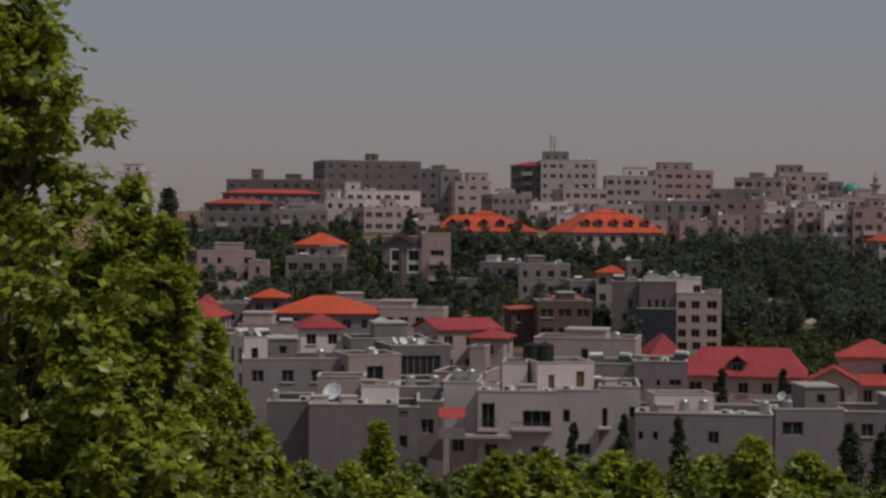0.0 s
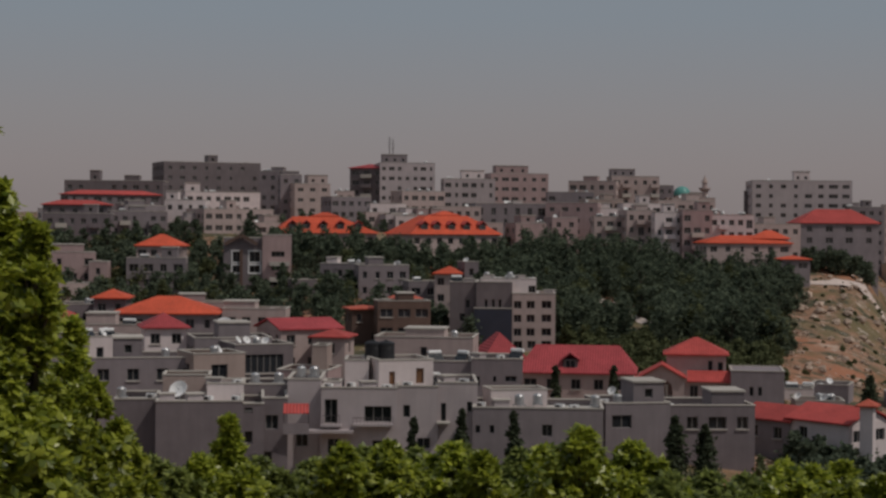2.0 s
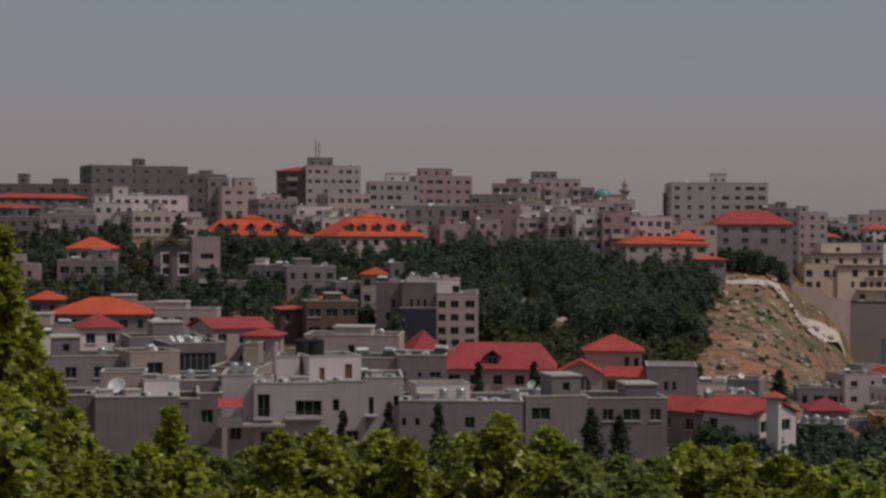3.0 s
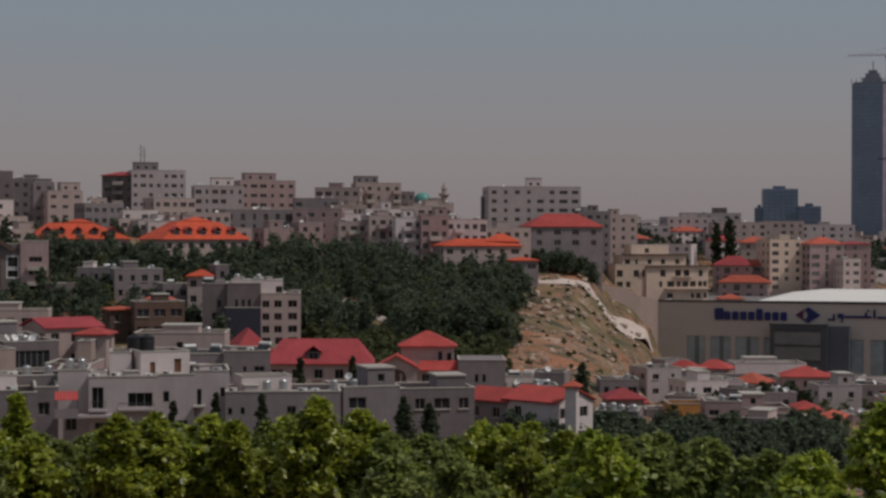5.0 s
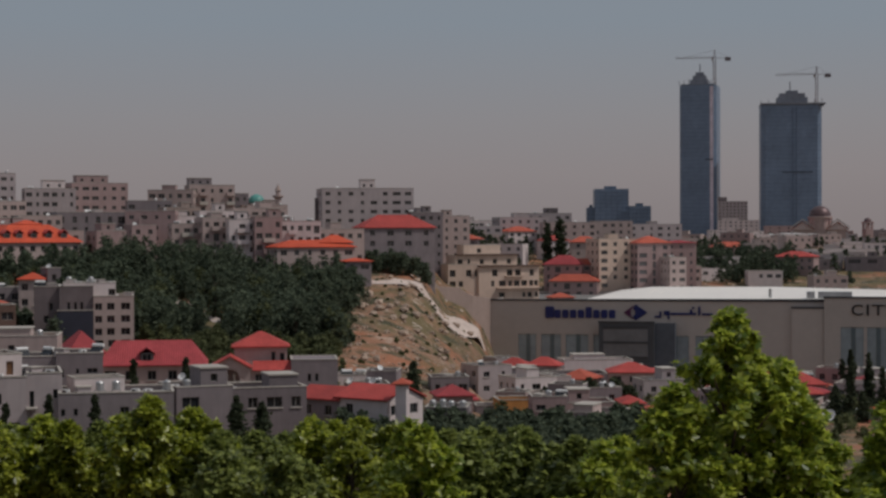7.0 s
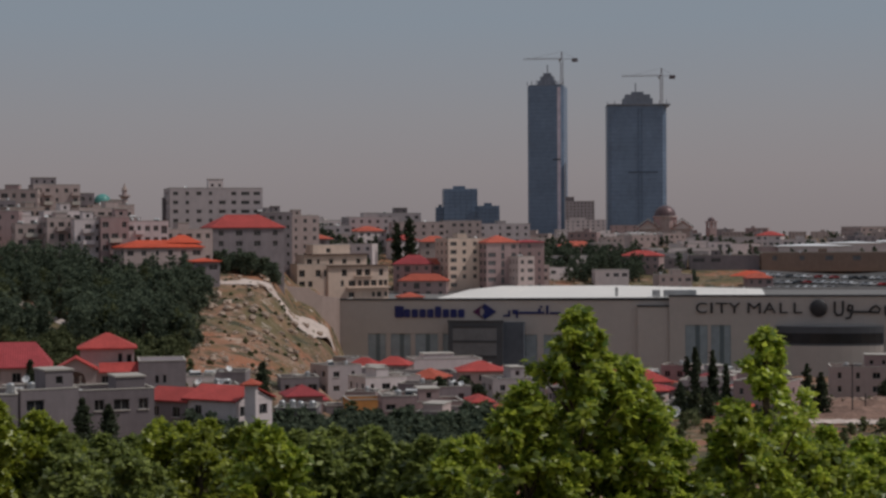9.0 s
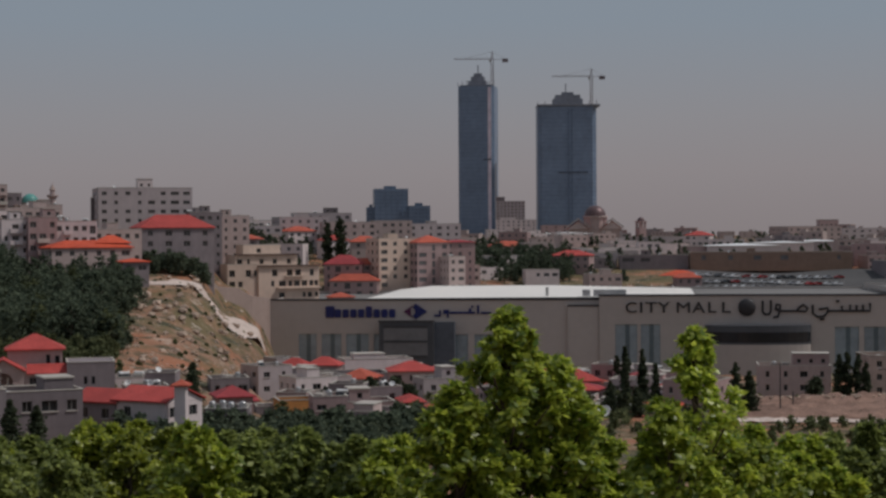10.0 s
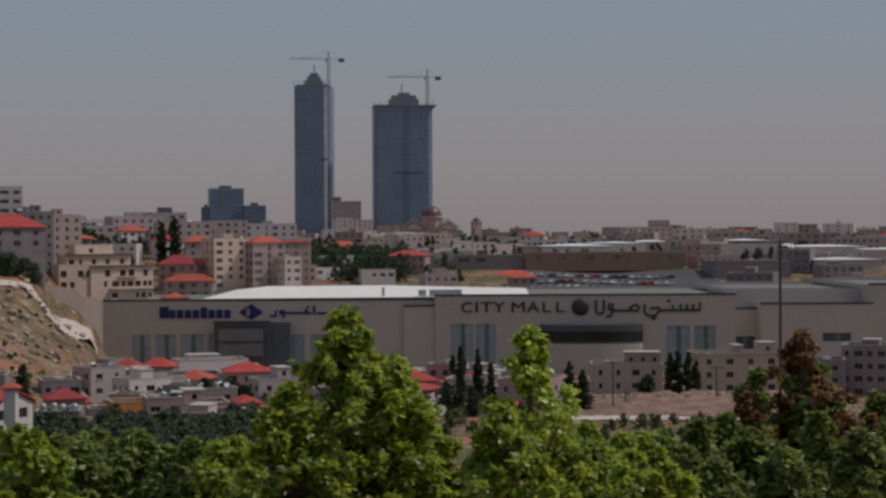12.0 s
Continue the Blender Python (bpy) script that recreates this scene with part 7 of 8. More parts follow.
house(220.5, 407.1, -37.51, 10.1, 8.0, 26, 'white', 2, 3, win=(1.1, 1.2), roof='hip', rise=1.8, tile='red')
house(149.6, 290.0, -29.18, 6.9, 9.7, 18, 'plaster', 2, 2, win=(1.1, 1.2))
house(235.3, 383.2, -37.04, 6.6, 8.4, -10, 'plaster', 2, 2, win=(1.1, 1.2))
house(169.2, 359.9, -31.40, 6.5, 10.5, -10, 'plaster', 2, 2, win=(1.1, 1.2))
house(166.1, 340.7, -31.22, 9.2, 7.2, 26, 'taupe', 2, 3, win=(1.1, 1.2))
house(199.5, 349.9, -32.53, 6.0, 7.2, -10, 'plaster', 2, 2, win=(1.1, 1.2))
house(177.6, 381.5, -35.35, 8.4, 8.3, -20, 'plaster', 2, 2, win=(1.1, 1.2), roof='hip', rise=1.7, tile='red')
house(139.5, 351.6, -30.75, 6.3, 10.9, 26, 'plaster', 2, 2, win=(1.1, 1.2))
house(208.2, 323.8, -33.88, 9.6, 10.9, -20, 'white', 2, 3, win=(1.1, 1.2), roof='hip', rise=1.7, tile='crimson')
house(180.3, 277.8, -27.94, 9.9, 10.8, -20, 'pink', 2, 3, win=(1.1, 1.2))
house(211.4, 366.3, -34.53, 6.9, 9.6, 18, 'taupe', 2, 2, win=(1.1, 1.2))
house(152.8, 419.3, -31.55, 6.7, 8.1, 26, 'plaster', 2, 2, win=(1.1, 1.2))
house(216.0, 388.0, -36.77, 7.5, 8.8, -20, 'pink', 2, 2, win=(1.1, 1.2))
house(230.7, 367.9, -34.19, 9.8, 8.2, 18, 'plaster', 2, 3, win=(1.1, 1.2))
house(167.3, 431.8, -36.53, 10.0, 10.5, 26, 'pink', 2, 3, win=(1.1, 1.2))
house(131.4, 308.7, -29.40, 8.1, 9.1, 18, 'grey', 2, 2, win=(1.1, 1.2))
house(236.8, 398.4, -37.17, 10.4, 9.7, -20, 'plaster', 2, 3, win=(1.1, 1.2))
house(197.3, 372.6, -35.47, 7.5, 7.5, 26, 'plaster', 2, 2, win=(1.1, 1.2))
house(190.0, 416.7, -37.38, 7.4, 9.5, -20, 'cream', 2, 2, win=(1.1, 1.2), roof='hip', rise=2.1, tile='red')
house(158.8, 383.4, -34.60, 6.9, 8.2, 18, 'plaster', 2, 2, win=(1.1, 1.2), roof='hip', rise=1.8, tile='red')
house(157.4, 303.0, -30.34, 8.3, 7.4, 18, 'pink', 2, 2, win=(1.1, 1.2), roof='hip', rise=2.3, tile='red')
house(177.7, 396.8, -34.86, 7.2, 9.9, -10, 'taupe', 2, 2, win=(1.1, 1.2))
house(198.4, 393.2, -35.08, 9.5, 9.7, 18, 'white', 2, 3, win=(1.1, 1.2))
house(191.6, 316.8, -31.08, 9.2, 9.6, -10, 'plaster', 2, 3, win=(1.1, 1.2))
house(193.2, 294.5, -31.49, 8.1, 10.1, 26, 'plaster', 2, 2, win=(1.1, 1.2), roof='hip', rise=1.6, tile='red')
house(207.1, 308.8, -32.20, 8.7, 10.9, 26, 'pink', 2, 2, win=(1.1, 1.2))
house(129.3, 363.4, -28.91, 8.2, 9.2, 26, 'plaster', 2, 2, win=(1.1, 1.2))

# the low town behind the mall, in uneven rows
rt = random.Random(31)
for d0 in (705, 740, 775, 815, 860, 905, 955, 1010, 1075):
    a0 = 17.2 + rt.uniform(0, 1)
    while a0 < 45.5:
        d = d0 + rt.uniform(-14, 14)
        x, y = round(d * math.sin(radians(a0)), 1), round(d * math.cos(radians(a0)), 1)
        wide = rt.uniform(10, 19) if a0 < 29 or rt.random() < 0.6 else rt.uniform(22, 40)
        a0 += math.degrees((wide + rt.choice((3, 5, 9, 16, 24))) / d)
        if 31.5 < math.degrees(math.atan2(x, y)) < 39 and d < 830:
            continue
        if not all((x - fx) ** 2 + (y - fy) ** 2 > (fr * 0.8 + wide * 0.4) ** 2 for fx, fy, fr in FOOT):
            continue
        shed = wide > 20
        up = rt.uniform(5, 7) if shed else rt.choice((4.5, 6, 7.5, 9.5))
        red = not shed and rt.random() < 0.16
        house(x, y, round(land(x, y) + up, 2), wide, 26 if shed else 11, rt.choice((-12, 8, 14, 24)), rt.choice(("white", "white", "cream", "plaster", "pink", "grey")), 1 if up < 6.5 else 2 if up < 9 else 3, max(2, round(wide / 3.6)), roof="hip" if red or (shed and rt.random() < 0.7) else "flat", rise=0.8 if shed else 2.2, tile="pale" if shed else rt.choice(("rust", "red")), plain=shed, side=False, seed=int(d))
house(911.1, 1439.5, 0.09, 28.2, 14.0, -6, 'cream', 2, 8)
house(828.8, 1063.4, -4.34, 20.8, 14.0, 10, 'plaster', 2, 6)
house(741.8, 1240.0, -0.82, 15.9, 14.0, 6, 'plaster', 2, 4)
house(785.5, 1206.9, -1.01, 17.9, 14.0, -6, 'plaster', 2, 5)
house(770.0, 1514.6, 3.16, 25.3, 14.0, 10, 'white', 2, 7)
house(805.5, 1047.8, 1.79, 20.6, 14.0, -10, 'cream', 2, 6)
house(687.6, 1366.4, -3.87, 20.1, 14.0, 10, 'cream', 2, 6)
house(964.4, 1213.5, 1.58, 21.9, 14.0, 10, 'white', 2, 6)
house(717.3, 1425.1, -5.35, 23.4, 14.0, 10, 'plaster', 2, 7)
house(788.4, 1114.0, -6.58, 19.5, 14.0, -6, 'plaster', 2, 5)
house(720.3, 1417.7, -7.29, 14.5, 14.0, 10, 'white', 2, 4)
house(1096.9, 1372.7, -0.56, 32.1, 14.0, 10, 'white', 3, 9)
house(733.9, 1312.7, -1.04, 27.0, 14.0, 6, 'plaster', 2, 8)
house(1006.0, 1144.5, -6.39, 23.2, 14.0, -10, 'cream', 2, 6)
house(787.5, 1348.8, -2.24, 15.0, 14.0, -6, 'cream', 2, 4)
house(987.1, 1148.8, -6.32, 18.8, 14.0, 6, 'plaster', 2, 5)
house(655.9, 1135.4, 2.46, 21.3, 14.0, -10, 'cream', 2, 6)
house(952.1, 999.5, -3.21, 16.1, 14.0, 6, 'plaster', 2, 4)
house(642.4, 1133.9, 1.51, 14.9, 14.0, 10, 'cream', 2, 4)
house(806.8, 1100.5, -7.03, 24.8, 14.0, -6, 'cream', 2, 7)
house(803.8, 1447.6, -3.03, 28.1, 14.0, 10, 'plaster', 2, 8)
house(772.8, 1094.1, -7.19, 16.2, 14.0, 6, 'plaster', 2, 4)
house(707.8, 1213.1, -1.05, 24.0, 14.0, 6, 'plaster', 2, 7)
house(731.8, 1133.2, -3.27, 13.8, 14.0, -10, 'plaster', 2, 4)
house(882.6, 1419.3, -7.50, 15.5, 14.0, -10, 'plaster', 2, 4)
house(1000.3, 1480.8, -7.41, 33.8, 14.0, -6, 'plaster', 3, 9)
house(-19.0, 517.6, 3.82, 8.7, 8.0, 14, 'pink', 1, 2)
house(22.3, 516.9, 4.00, 6.7, 8.0, 22, 'cream', 1, 2)
house(37.8, 518.1, 4.42, 5.8, 8.0, 22, 'white', 1, 2)
house(94.9, 505.8, 3.92, 7.8, 8.0, 14, 'pink', 1, 2)
house(30.0, 514.0, 3.62, 8.7, 8.0, 22, 'white', 1, 2)
house(102.9, 495.1, 2.58, 4.6, 8.0, 18, 'pink', 1, 1)
house(113.8, 508.4, 5.03, 7.9, 8.0, 10, 'pink', 1, 2)
house(36.6, 512.6, 3.51, 8.3, 8.0, 18, 'pink', 1, 2)
house(-45.4, 509.3, 2.59, 4.5, 8.0, -8, 'dusk', 1, 1)
house(84.2, 493.0, 1.65, 5.9, 8.0, 6, 'plaster', 1, 2)
house(-25.8, 506.4, 2.04, 8.8, 8.0, 14, 'plaster', 1, 2)
house(72.9, 503.7, 2.93, 7.3, 8.0, 18, 'pink', 1, 2)
house(-38.8, 509.9, 2.64, 7.6, 8.0, 22, 'cream', 1, 2)
house(30.1, 510.1, 3.01, 6.2, 8.0, 6, 'white', 1, 2)
house(50.8, 496.5, 1.30, 8.5, 8.0, 10, 'cream', 1, 2)
house(-7.2, 498.4, 0.84, 7.5, 8.0, 18, 'cream', 1, 2)
house(27.0, 512.7, 3.38, 5.5, 8.0, 22, 'plaster', 1, 2)
house(86.4, 518.4, 5.66, 8.1, 8.0, 10, 'white', 1, 2)
house(-47.6, 502.7, 1.57, 7.0, 8.0, 14, 'pink', 1, 2)
house(30.3, 515.8, 3.92, 8.2, 8.0, 10, 'plaster', 1, 2)
house(-66.3, 518.1, 4.22, 4.6, 8.0, 18, 'white', 1, 1)
house(62.4, 494.4, 1.25, 8.8, 8.0, 22, 'pink', 1, 2)
house(76.9, 516.0, 4.99, 7.8, 8.0, 22, 'pink', 1, 2)
house(62.8, 524.2, 5.95, 9.4, 8.0, 10, 'white', 1, 3)
house(64.0, 495.9, 1.52, 4.4, 8.0, 10, 'plaster', 1, 1)
house(-44.5, 516.1, 3.68, 8.8, 8.0, 18, 'pink', 1, 2)
house(-41.2, 519.3, 4.17, 7.7, 8.0, 22, 'white', 1, 2)
house(110.3, 513.9, 5.76, 9.3, 8.0, 18, 'pink', 1, 3)
house(-57.0, 498.5, 1.03, 7.1, 8.0, 22, 'pink', 1, 2)
house(33.7, 512.3, 3.41, 7.1, 8.0, 22, 'pink', 1, 2)
house(188.0, 360.6, -34.05, 5.9, 8.0, -16, 'plaster', 1, 2, roof='hip', tile='rust', rise=1.57)
house(194.3, 340.3, -33.90, 4.9, 8.0, -16, 'plaster', 1, 1, roof='hip', tile='rust', rise=0.9)
house(219.6, 344.5, -34.26, 8.0, 8.0, 12, 'pink', 1, 2)
house(138.1, 283.9, -31.21, 6.0, 8.0, 16, 'pink', 1, 2)
house(154.1, 300.8, -32.22, 3.6, 8.0, 6, 'plaster', 1, 1)
house(188.1, 296.2, -32.86, 7.8, 8.0, 12, 'plaster', 1, 2)
house(151.5, 269.2, -31.07, 3.8, 8.0, -9, 'taupe', 1, 1)
house(170.6, 290.7, -32.32, 4.1, 8.0, -9, 'plaster', 1, 1)
house(186.4, 324.4, -33.50, 6.6, 8.0, 12, 'plaster', 1, 2, roof='hip', tile='crimson', rise=0.9)
house(124.4, 271.5, -30.30, 3.9, 8.0, -9, 'cream', 1, 1, roof='hip', tile='rust', rise=0.89)
house(158.0, 260.6, -30.91, 4.9, 8.0, 12, 'plaster', 1, 1)
house(162.0, 272.9, -31.50, 4.4, 8.0, 12, 'plaster', 1, 1)
house(193.1, 345.4, -33.96, 4.3, 8.0, -16, 'pink', 1, 1)
house(132.9, 297.2, -31.50, 4.0, 8.0, 9, 'taupe', 1, 1, roof='hip', tile='red', rise=1.02)
house(158.0, 287.5, -31.91, 7.4, 8.0, 6, 'plaster', 1, 2)
house(170.1, 327.4, -33.25, 4.5, 8.0, 6, 'white', 1, 1)
house(168.0, 265.2, -31.36, 6.3, 8.0, 6, 'plaster', 1, 2, roof='hip', tile='orange', rise=0.72)
house(200.6, 339.6, -33.98, 5.7, 8.0, 6, 'pink', 1, 2)
house(155.8, 271.4, -31.28, 3.5, 8.0, 6, 'taupe', 1, 1)

# the bare slope: track, wall and boulders
track(((123.4, 454.55), (129.31, 448.74), (141.73, 469.05), (142.97, 463.45), (142.96, 456.12), (146.51, 458.14), (160.8, 483.99), (176.02, 509.45)), 9.0)
stone_wall(((155.74, 511.83), (166.94, 521.95), (175.02, 526.68), (180.86, 529.99), (189.63, 537.53)), (-15.83, -16.23, -16.81, -19.67, -20.76))
boulder(91.8, 348.1, 1.1, 0)
boulder(71.8, 327.2, 1.5, 1)
boulder(76.2, 334.4, 1.3, 2)
boulder(77.0, 328.1, 1.5, 3)
boulder(79.6, 316.1, 0.9, 4)
boulder(87.2, 326.5, 0.8, 5)
boulder(108.0, 374.8, 0.9, 6)
boulder(112.8, 403.6, 1.1, 7)
boulder(116.5, 411.8, 1.5, 8)
boulder(116.5, 399.4, 1.3, 9)
boulder(127.1, 416.0, 1.6, 10)
boulder(140.9, 435.8, 1.4, 11)
boulder(157.8, 477.6, 1.8, 12)
boulder(163.6, 482.0, 1.4, 13)
boulder(75.3, 365.3, 1.0, 14)
boulder(66.9, 352.7, 0.9, 15)
boulder(118.6, 429.9, 1.7, 16)
boulder(113.3, 415.8, 1.4, 17)
boulder(123.3, 413.0, 1.3, 18)
boulder(129.6, 410.0, 1.0, 19)
boulder(113.1, 365.9, 0.9, 20)
boulder(103.7, 378.1, 1.0, 21)

# things on the near roofs
black_tank(10.4, 222.8, -14.57, 0.95)
black_tank(11.8, 222.7, -14.55, 0.95)
dish_at(-10.3, 217.8, -18.79, 1.0, 35)
dish_at(-9.0, 287.9, -15.73, 1.2, 50)
dish_at(36.7, 221.0, -19.10, 0.5, 30)
dish_at(202.3, 321.7, -34.15, 1.0, 30)
dish_at(149.4, 255.5, -31.54, 1.2, 40)
red_drum(27.4, 216.3, -19.32)
awning(2.1, 210.0, -18.34, 2.6)

# the earth bank and the car park
earth_bank()
car_park()
for k, (x, y) in enumerate(((198.02, 215.96), (202.88, 219.63), (196.95, 211.5), (202.32, 213.31), (193.81, 203.46), (185.2, 193.71), (175.64, 183.49), (204.76, 224.7))):
    car(pose(x, y, land(x, y) + 0.05, 0, 0, 35 + 8 * (k % 3)), CARPAINT[k % 3], ("white", "silver", "dark")[k % 3])
clearing(((69.17, 423.39), (71.93, 413.8)))
clearing(((72.78, 403.49), (72.83, 384.16)))

# landmarks
villa_roof(40.0, 466.3, -1.76, 24.0, 17, 4.7, 24, 2)
villa_roof(7.9, 473.9, -1.72, 25.4, 17, 4.2, 6, 1, skew=-0.3)
minaret(134.5, 605.2, 18.14, 1.1)
mosque_dome(123.8, 591.2, 10.22, 2.9)
glass_tower(793.9, 1615.5, -1.6, 150.7, 37.1, 40, -7, 1, True)
glass_tower(866.8, 1554.7, -7.8, 128.0, 59.6, 40, 4, 2, False)
tower_crane(815.8, 1621.3, -7.8, 179.2, 39.8, 16.4, 0)
tower_crane(895.7, 1555.6, -7.8, 158.6, 40.5, 13.9, 0)
office_block(754.4, 1743.8, 48.35, 36.1)
office_block(782.3, 1731.5, 29.82, 22.7)
office_block(770.3, 1736.9, 26.22, 12.2)
office_block(734.3, 1752.4, 28.27, 9.8)
house(779.3, 1510.9, 30.52, 27.9, 20.0, 0, 'plaster', 8, 8, extra=((0.0, 0.3, 4, 'grey'),))
house(737.9, 1419.7, 11.71, 36.6, 30.0, 0, 'white', 3, 8, extra=((0.1, 0.5, 2, 'white'),))
church(600.6, 1038.9, 9.14, 7.3)
bell_tower(627.2, 1023.0, 9.00, 2.7)

# poles
street_pole(165.0, 187.8, -1.27, True, 0.17)
street_pole(193.7, 267.2, -24.33, True)
street_pole(218.4, 267.1, -26.22, True)
street_pole(198.5, 269.8, -30.07, False)
street_pole(236.1, 244.7, -30.03, False)

# trees in front
front_tree(-19.4, 122.5, 13.1, 9.0, 0.1, 'plane', 280, 180, 0.36, 'tall broadleaf tree with bright green leaves', 11, 1.0, 1.25, 'tree')
front_tree(-16.6, 119.5, -4.0, 5.2, 0.1, 'plane', 150, 150, 0.34, 'bright green broadleaf tree with dense sunlit foliage', 19, 1.0, 1.1, 'tree')
front_tree(-12.7, 121.3, 1.7, 4.2, 0.2, 'plane', 120, 150, 0.36, 'bright green broadleaf tree with dense sunlit foliage', 12, 1.0, 1.0, 'tree')
front_tree(-10.5, 119.5, -0.1, 2.1, 0.45, 'plane', 60, 130, 0.36, 'bright green broadleaf tree with dense sunlit foliage', 17, 1.0, 1.0, 'tree')
front_tree(-10.1, 131.6, -5.5, 1.9, 0.2, 'plane', 80, 130, 0.36, 'slender green tree beside a larger tree', 13, 1.0, 1.0, 'tree')
front_tree(-12.5, 115.3, -5.3, 5.8, 0.2, 'plane', 150, 150, 0.36, 'bright green broadleaf tree with dense sunlit foliage', 14, 1.0, 1.0, 'tree')
front_tree(-8.6, 127.7, -8.8, 3.0, 0.2, 'plane', 90, 150, 0.36, 'bright green broadleaf tree with dense sunlit foliage', 15, 1.0, 1.0, 'tree')
front_tree(-7.8, 133.8, -11.9, 2.9, 0.2, 'plane', 80, 140, 0.38, 'bright green broadleaf tree with dense sunlit foliage', 16, 1.0, 1.0, 'tree')
front_tree(-9.9, 119.6, -8.8, 4.4, 0.2, 'plane', 120, 150, 0.36, 'bright green broadleaf tree with dense sunlit foliage', 18, 1.0, 1.0, 'tree')
front_tree(-5.4, 149.9, -17.0, 2.8, 0.2, 'dull', 110, 85, 0.4, 'dark dull green tree among the front trees', 20, 1.0, 1.1, 'tree')
front_tree(-2.4, 157.0, -14.0, 1.2, 0.2, 'plane', 110, 85, 0.4, 'bright green broadleaf tree with dense sunlit foliage', 21, 1.0, 1.1, 'tree')
front_tree(2.6, 164.0, -20.3, 3.3, 0.2, 'dull', 110, 85, 0.4, 'dark dull green tree among the front trees', 22, 1.0, 1.1, 'tree')
front_tree(9.0, 153.7, -15.5, 2.7, 0.2, 'plane', 110, 85, 0.4, 'bright green broadleaf tree with dense sunlit foliage', 23, 1.0, 1.1, 'tree')
front_tree(14.0, 160.4, -16.4, 3.4, 0.2, 'plane', 110, 85, 0.4, 'bright green broadleaf tree with dense sunlit foliage', 24, 1.0, 1.1, 'tree')
front_tree(22.0, 149.4, -14.1, 3.9, 0.2, 'plane', 110, 85, 0.4, 'bright green broadleaf tree with dense sunlit foliage', 25, 1.0, 1.1, 'tree')
front_tree(26.8, 155.7, -15.8, 3.5, 0.2, 'plane', 110, 85, 0.4, 'bright green broadleaf tree with dense sunlit foliage', 26, 1.0, 1.1, 'tree')
front_tree(18.6, 163.9, -20.2, 2.9, 0.2, 'dull', 110, 85, 0.4, 'dark dull green tree among the front trees', 27, 1.0, 1.1, 'tree')
front_tree(-1.2, 155.0, -17.4, 3.4, 0.2, 'plane', 110, 85, 0.4, 'bright green broadleaf tree with dense sunlit foliage', 28, 1.0, 1.1, 'tree')
front_tree(33.2, 158.6, -18.4, 3.9, 0.2, 'dull', 110, 85, 0.4, 'dark dull green tree among the front trees', 29, 1.0, 1.1, 'tree')
front_tree(35.6, 147.8, -16.2, 3.7, 0.2, 'plane', 110, 85, 0.4, 'bright green broadleaf tree with dense sunlit foliage', 30, 1.0, 1.1, 'tree')
front_tree(41.5, 153.5, -17.0, 3.9, 0.2, 'plane', 110, 85, 0.4, 'bright green broadleaf tree with dense sunlit foliage', 31, 1.0, 1.1, 'tree')
front_tree(-3.8, 166.0, -18.8, 3.2, 0.2, 'plane', 110, 85, 0.4, 'bright green broadleaf tree with dense sunlit foliage', 32, 1.0, 1.1, 'tree')
front_tree(43.7, 149.7, -17.3, 3.4, 0.2, 'plane', 110, 85, 0.4, 'bright green broadleaf tree with dense sunlit foliage', 33, 1.0, 1.1, 'tree')
front_tree(43.9, 157.0, -19.2, 4.7, 0.2, 'plane', 110, 85, 0.4, 'bright green broadleaf tree with dense sunlit foliage', 34, 1.0, 1.1, 'tree')
front_tree(46.3, 145.8, -18.7, 3.9, 0.2, 'plane', 110, 85, 0.4, 'bright green broadleaf tree with dense sunlit foliage', 35, 1.0, 1.1, 'tree')
front_tree(38.6, 155.3, -19.1, 4.1, 0.2, 'plane', 110, 85, 0.4, 'bright green broadleaf tree with dense sunlit foliage', 36, 1.0, 1.1, 'tree')
front_tree(5.6, 149.9, -15.2, 2.6, 0.2, 'plane', 110, 85, 0.4, 'bright green broadleaf tree with dense sunlit foliage', 37, 1.0, 1.1, 'tree')
front_tree(15.8, 156.2, -16.6, 2.3, 0.2, 'plane', 110, 85, 0.4, 'bright green broadleaf tree with dense sunlit foliage', 38, 1.0, 1.1, 'tree')
front_tree(21.3, 162.6, -16.9, 3.3, 0.2, 'plane', 110, 85, 0.4, 'bright green broadleaf tree with dense sunlit foliage', 39, 1.0, 1.1, 'tree')
front_tree(-4.2, 153.9, -16.5, 2.3, 0.2, 'plane', 110, 85, 0.4, 'bright green broadleaf tree with dense sunlit foliage', 40, 1.0, 1.1, 'tree')
front_tree(1.0, 161.0, -18.5, 2.4, 0.2, 'dull', 110, 85, 0.4, 'dark dull green tree among the front trees', 41, 1.0, 1.1, 'tree')
front_tree(27.9, 148.4, -17.1, 3.0, 0.2, 'dull', 110, 85, 0.4, 'dark dull green tree among the front trees', 42, 1.0, 1.1, 'tree')
front_tree(29.0, 155.3, -17.8, 3.4, 0.2, 'dull', 110, 85, 0.4, 'dark dull green tree among the front trees', 43, 1.0, 1.1, 'tree')
front_tree(36.5, 160.9, -19.0, 3.6, 0.2, 'dull', 110, 85, 0.4, 'dark dull green tree among the front trees', 44, 1.0, 1.1, 'tree')
front_tree(38.4, 150.2, -16.8, 3.3, 0.2, 'plane', 110, 85, 0.4, 'bright green broadleaf tree with dense sunlit foliage', 45, 1.0, 1.1, 'tree')
front_tree(8.9, 161.8, -16.8, 3.1, 0.2, 'plane', 110, 85, 0.4, 'bright green broadleaf tree with dense sunlit foliage', 46, 1.0, 1.1, 'tree')
front_tree(28.2, 149.4, -18.3, 3.9, 0.2, 'dull', 110, 85, 0.4, 'dark dull green tree among the front trees', 47, 1.0, 1.1, 'tree')
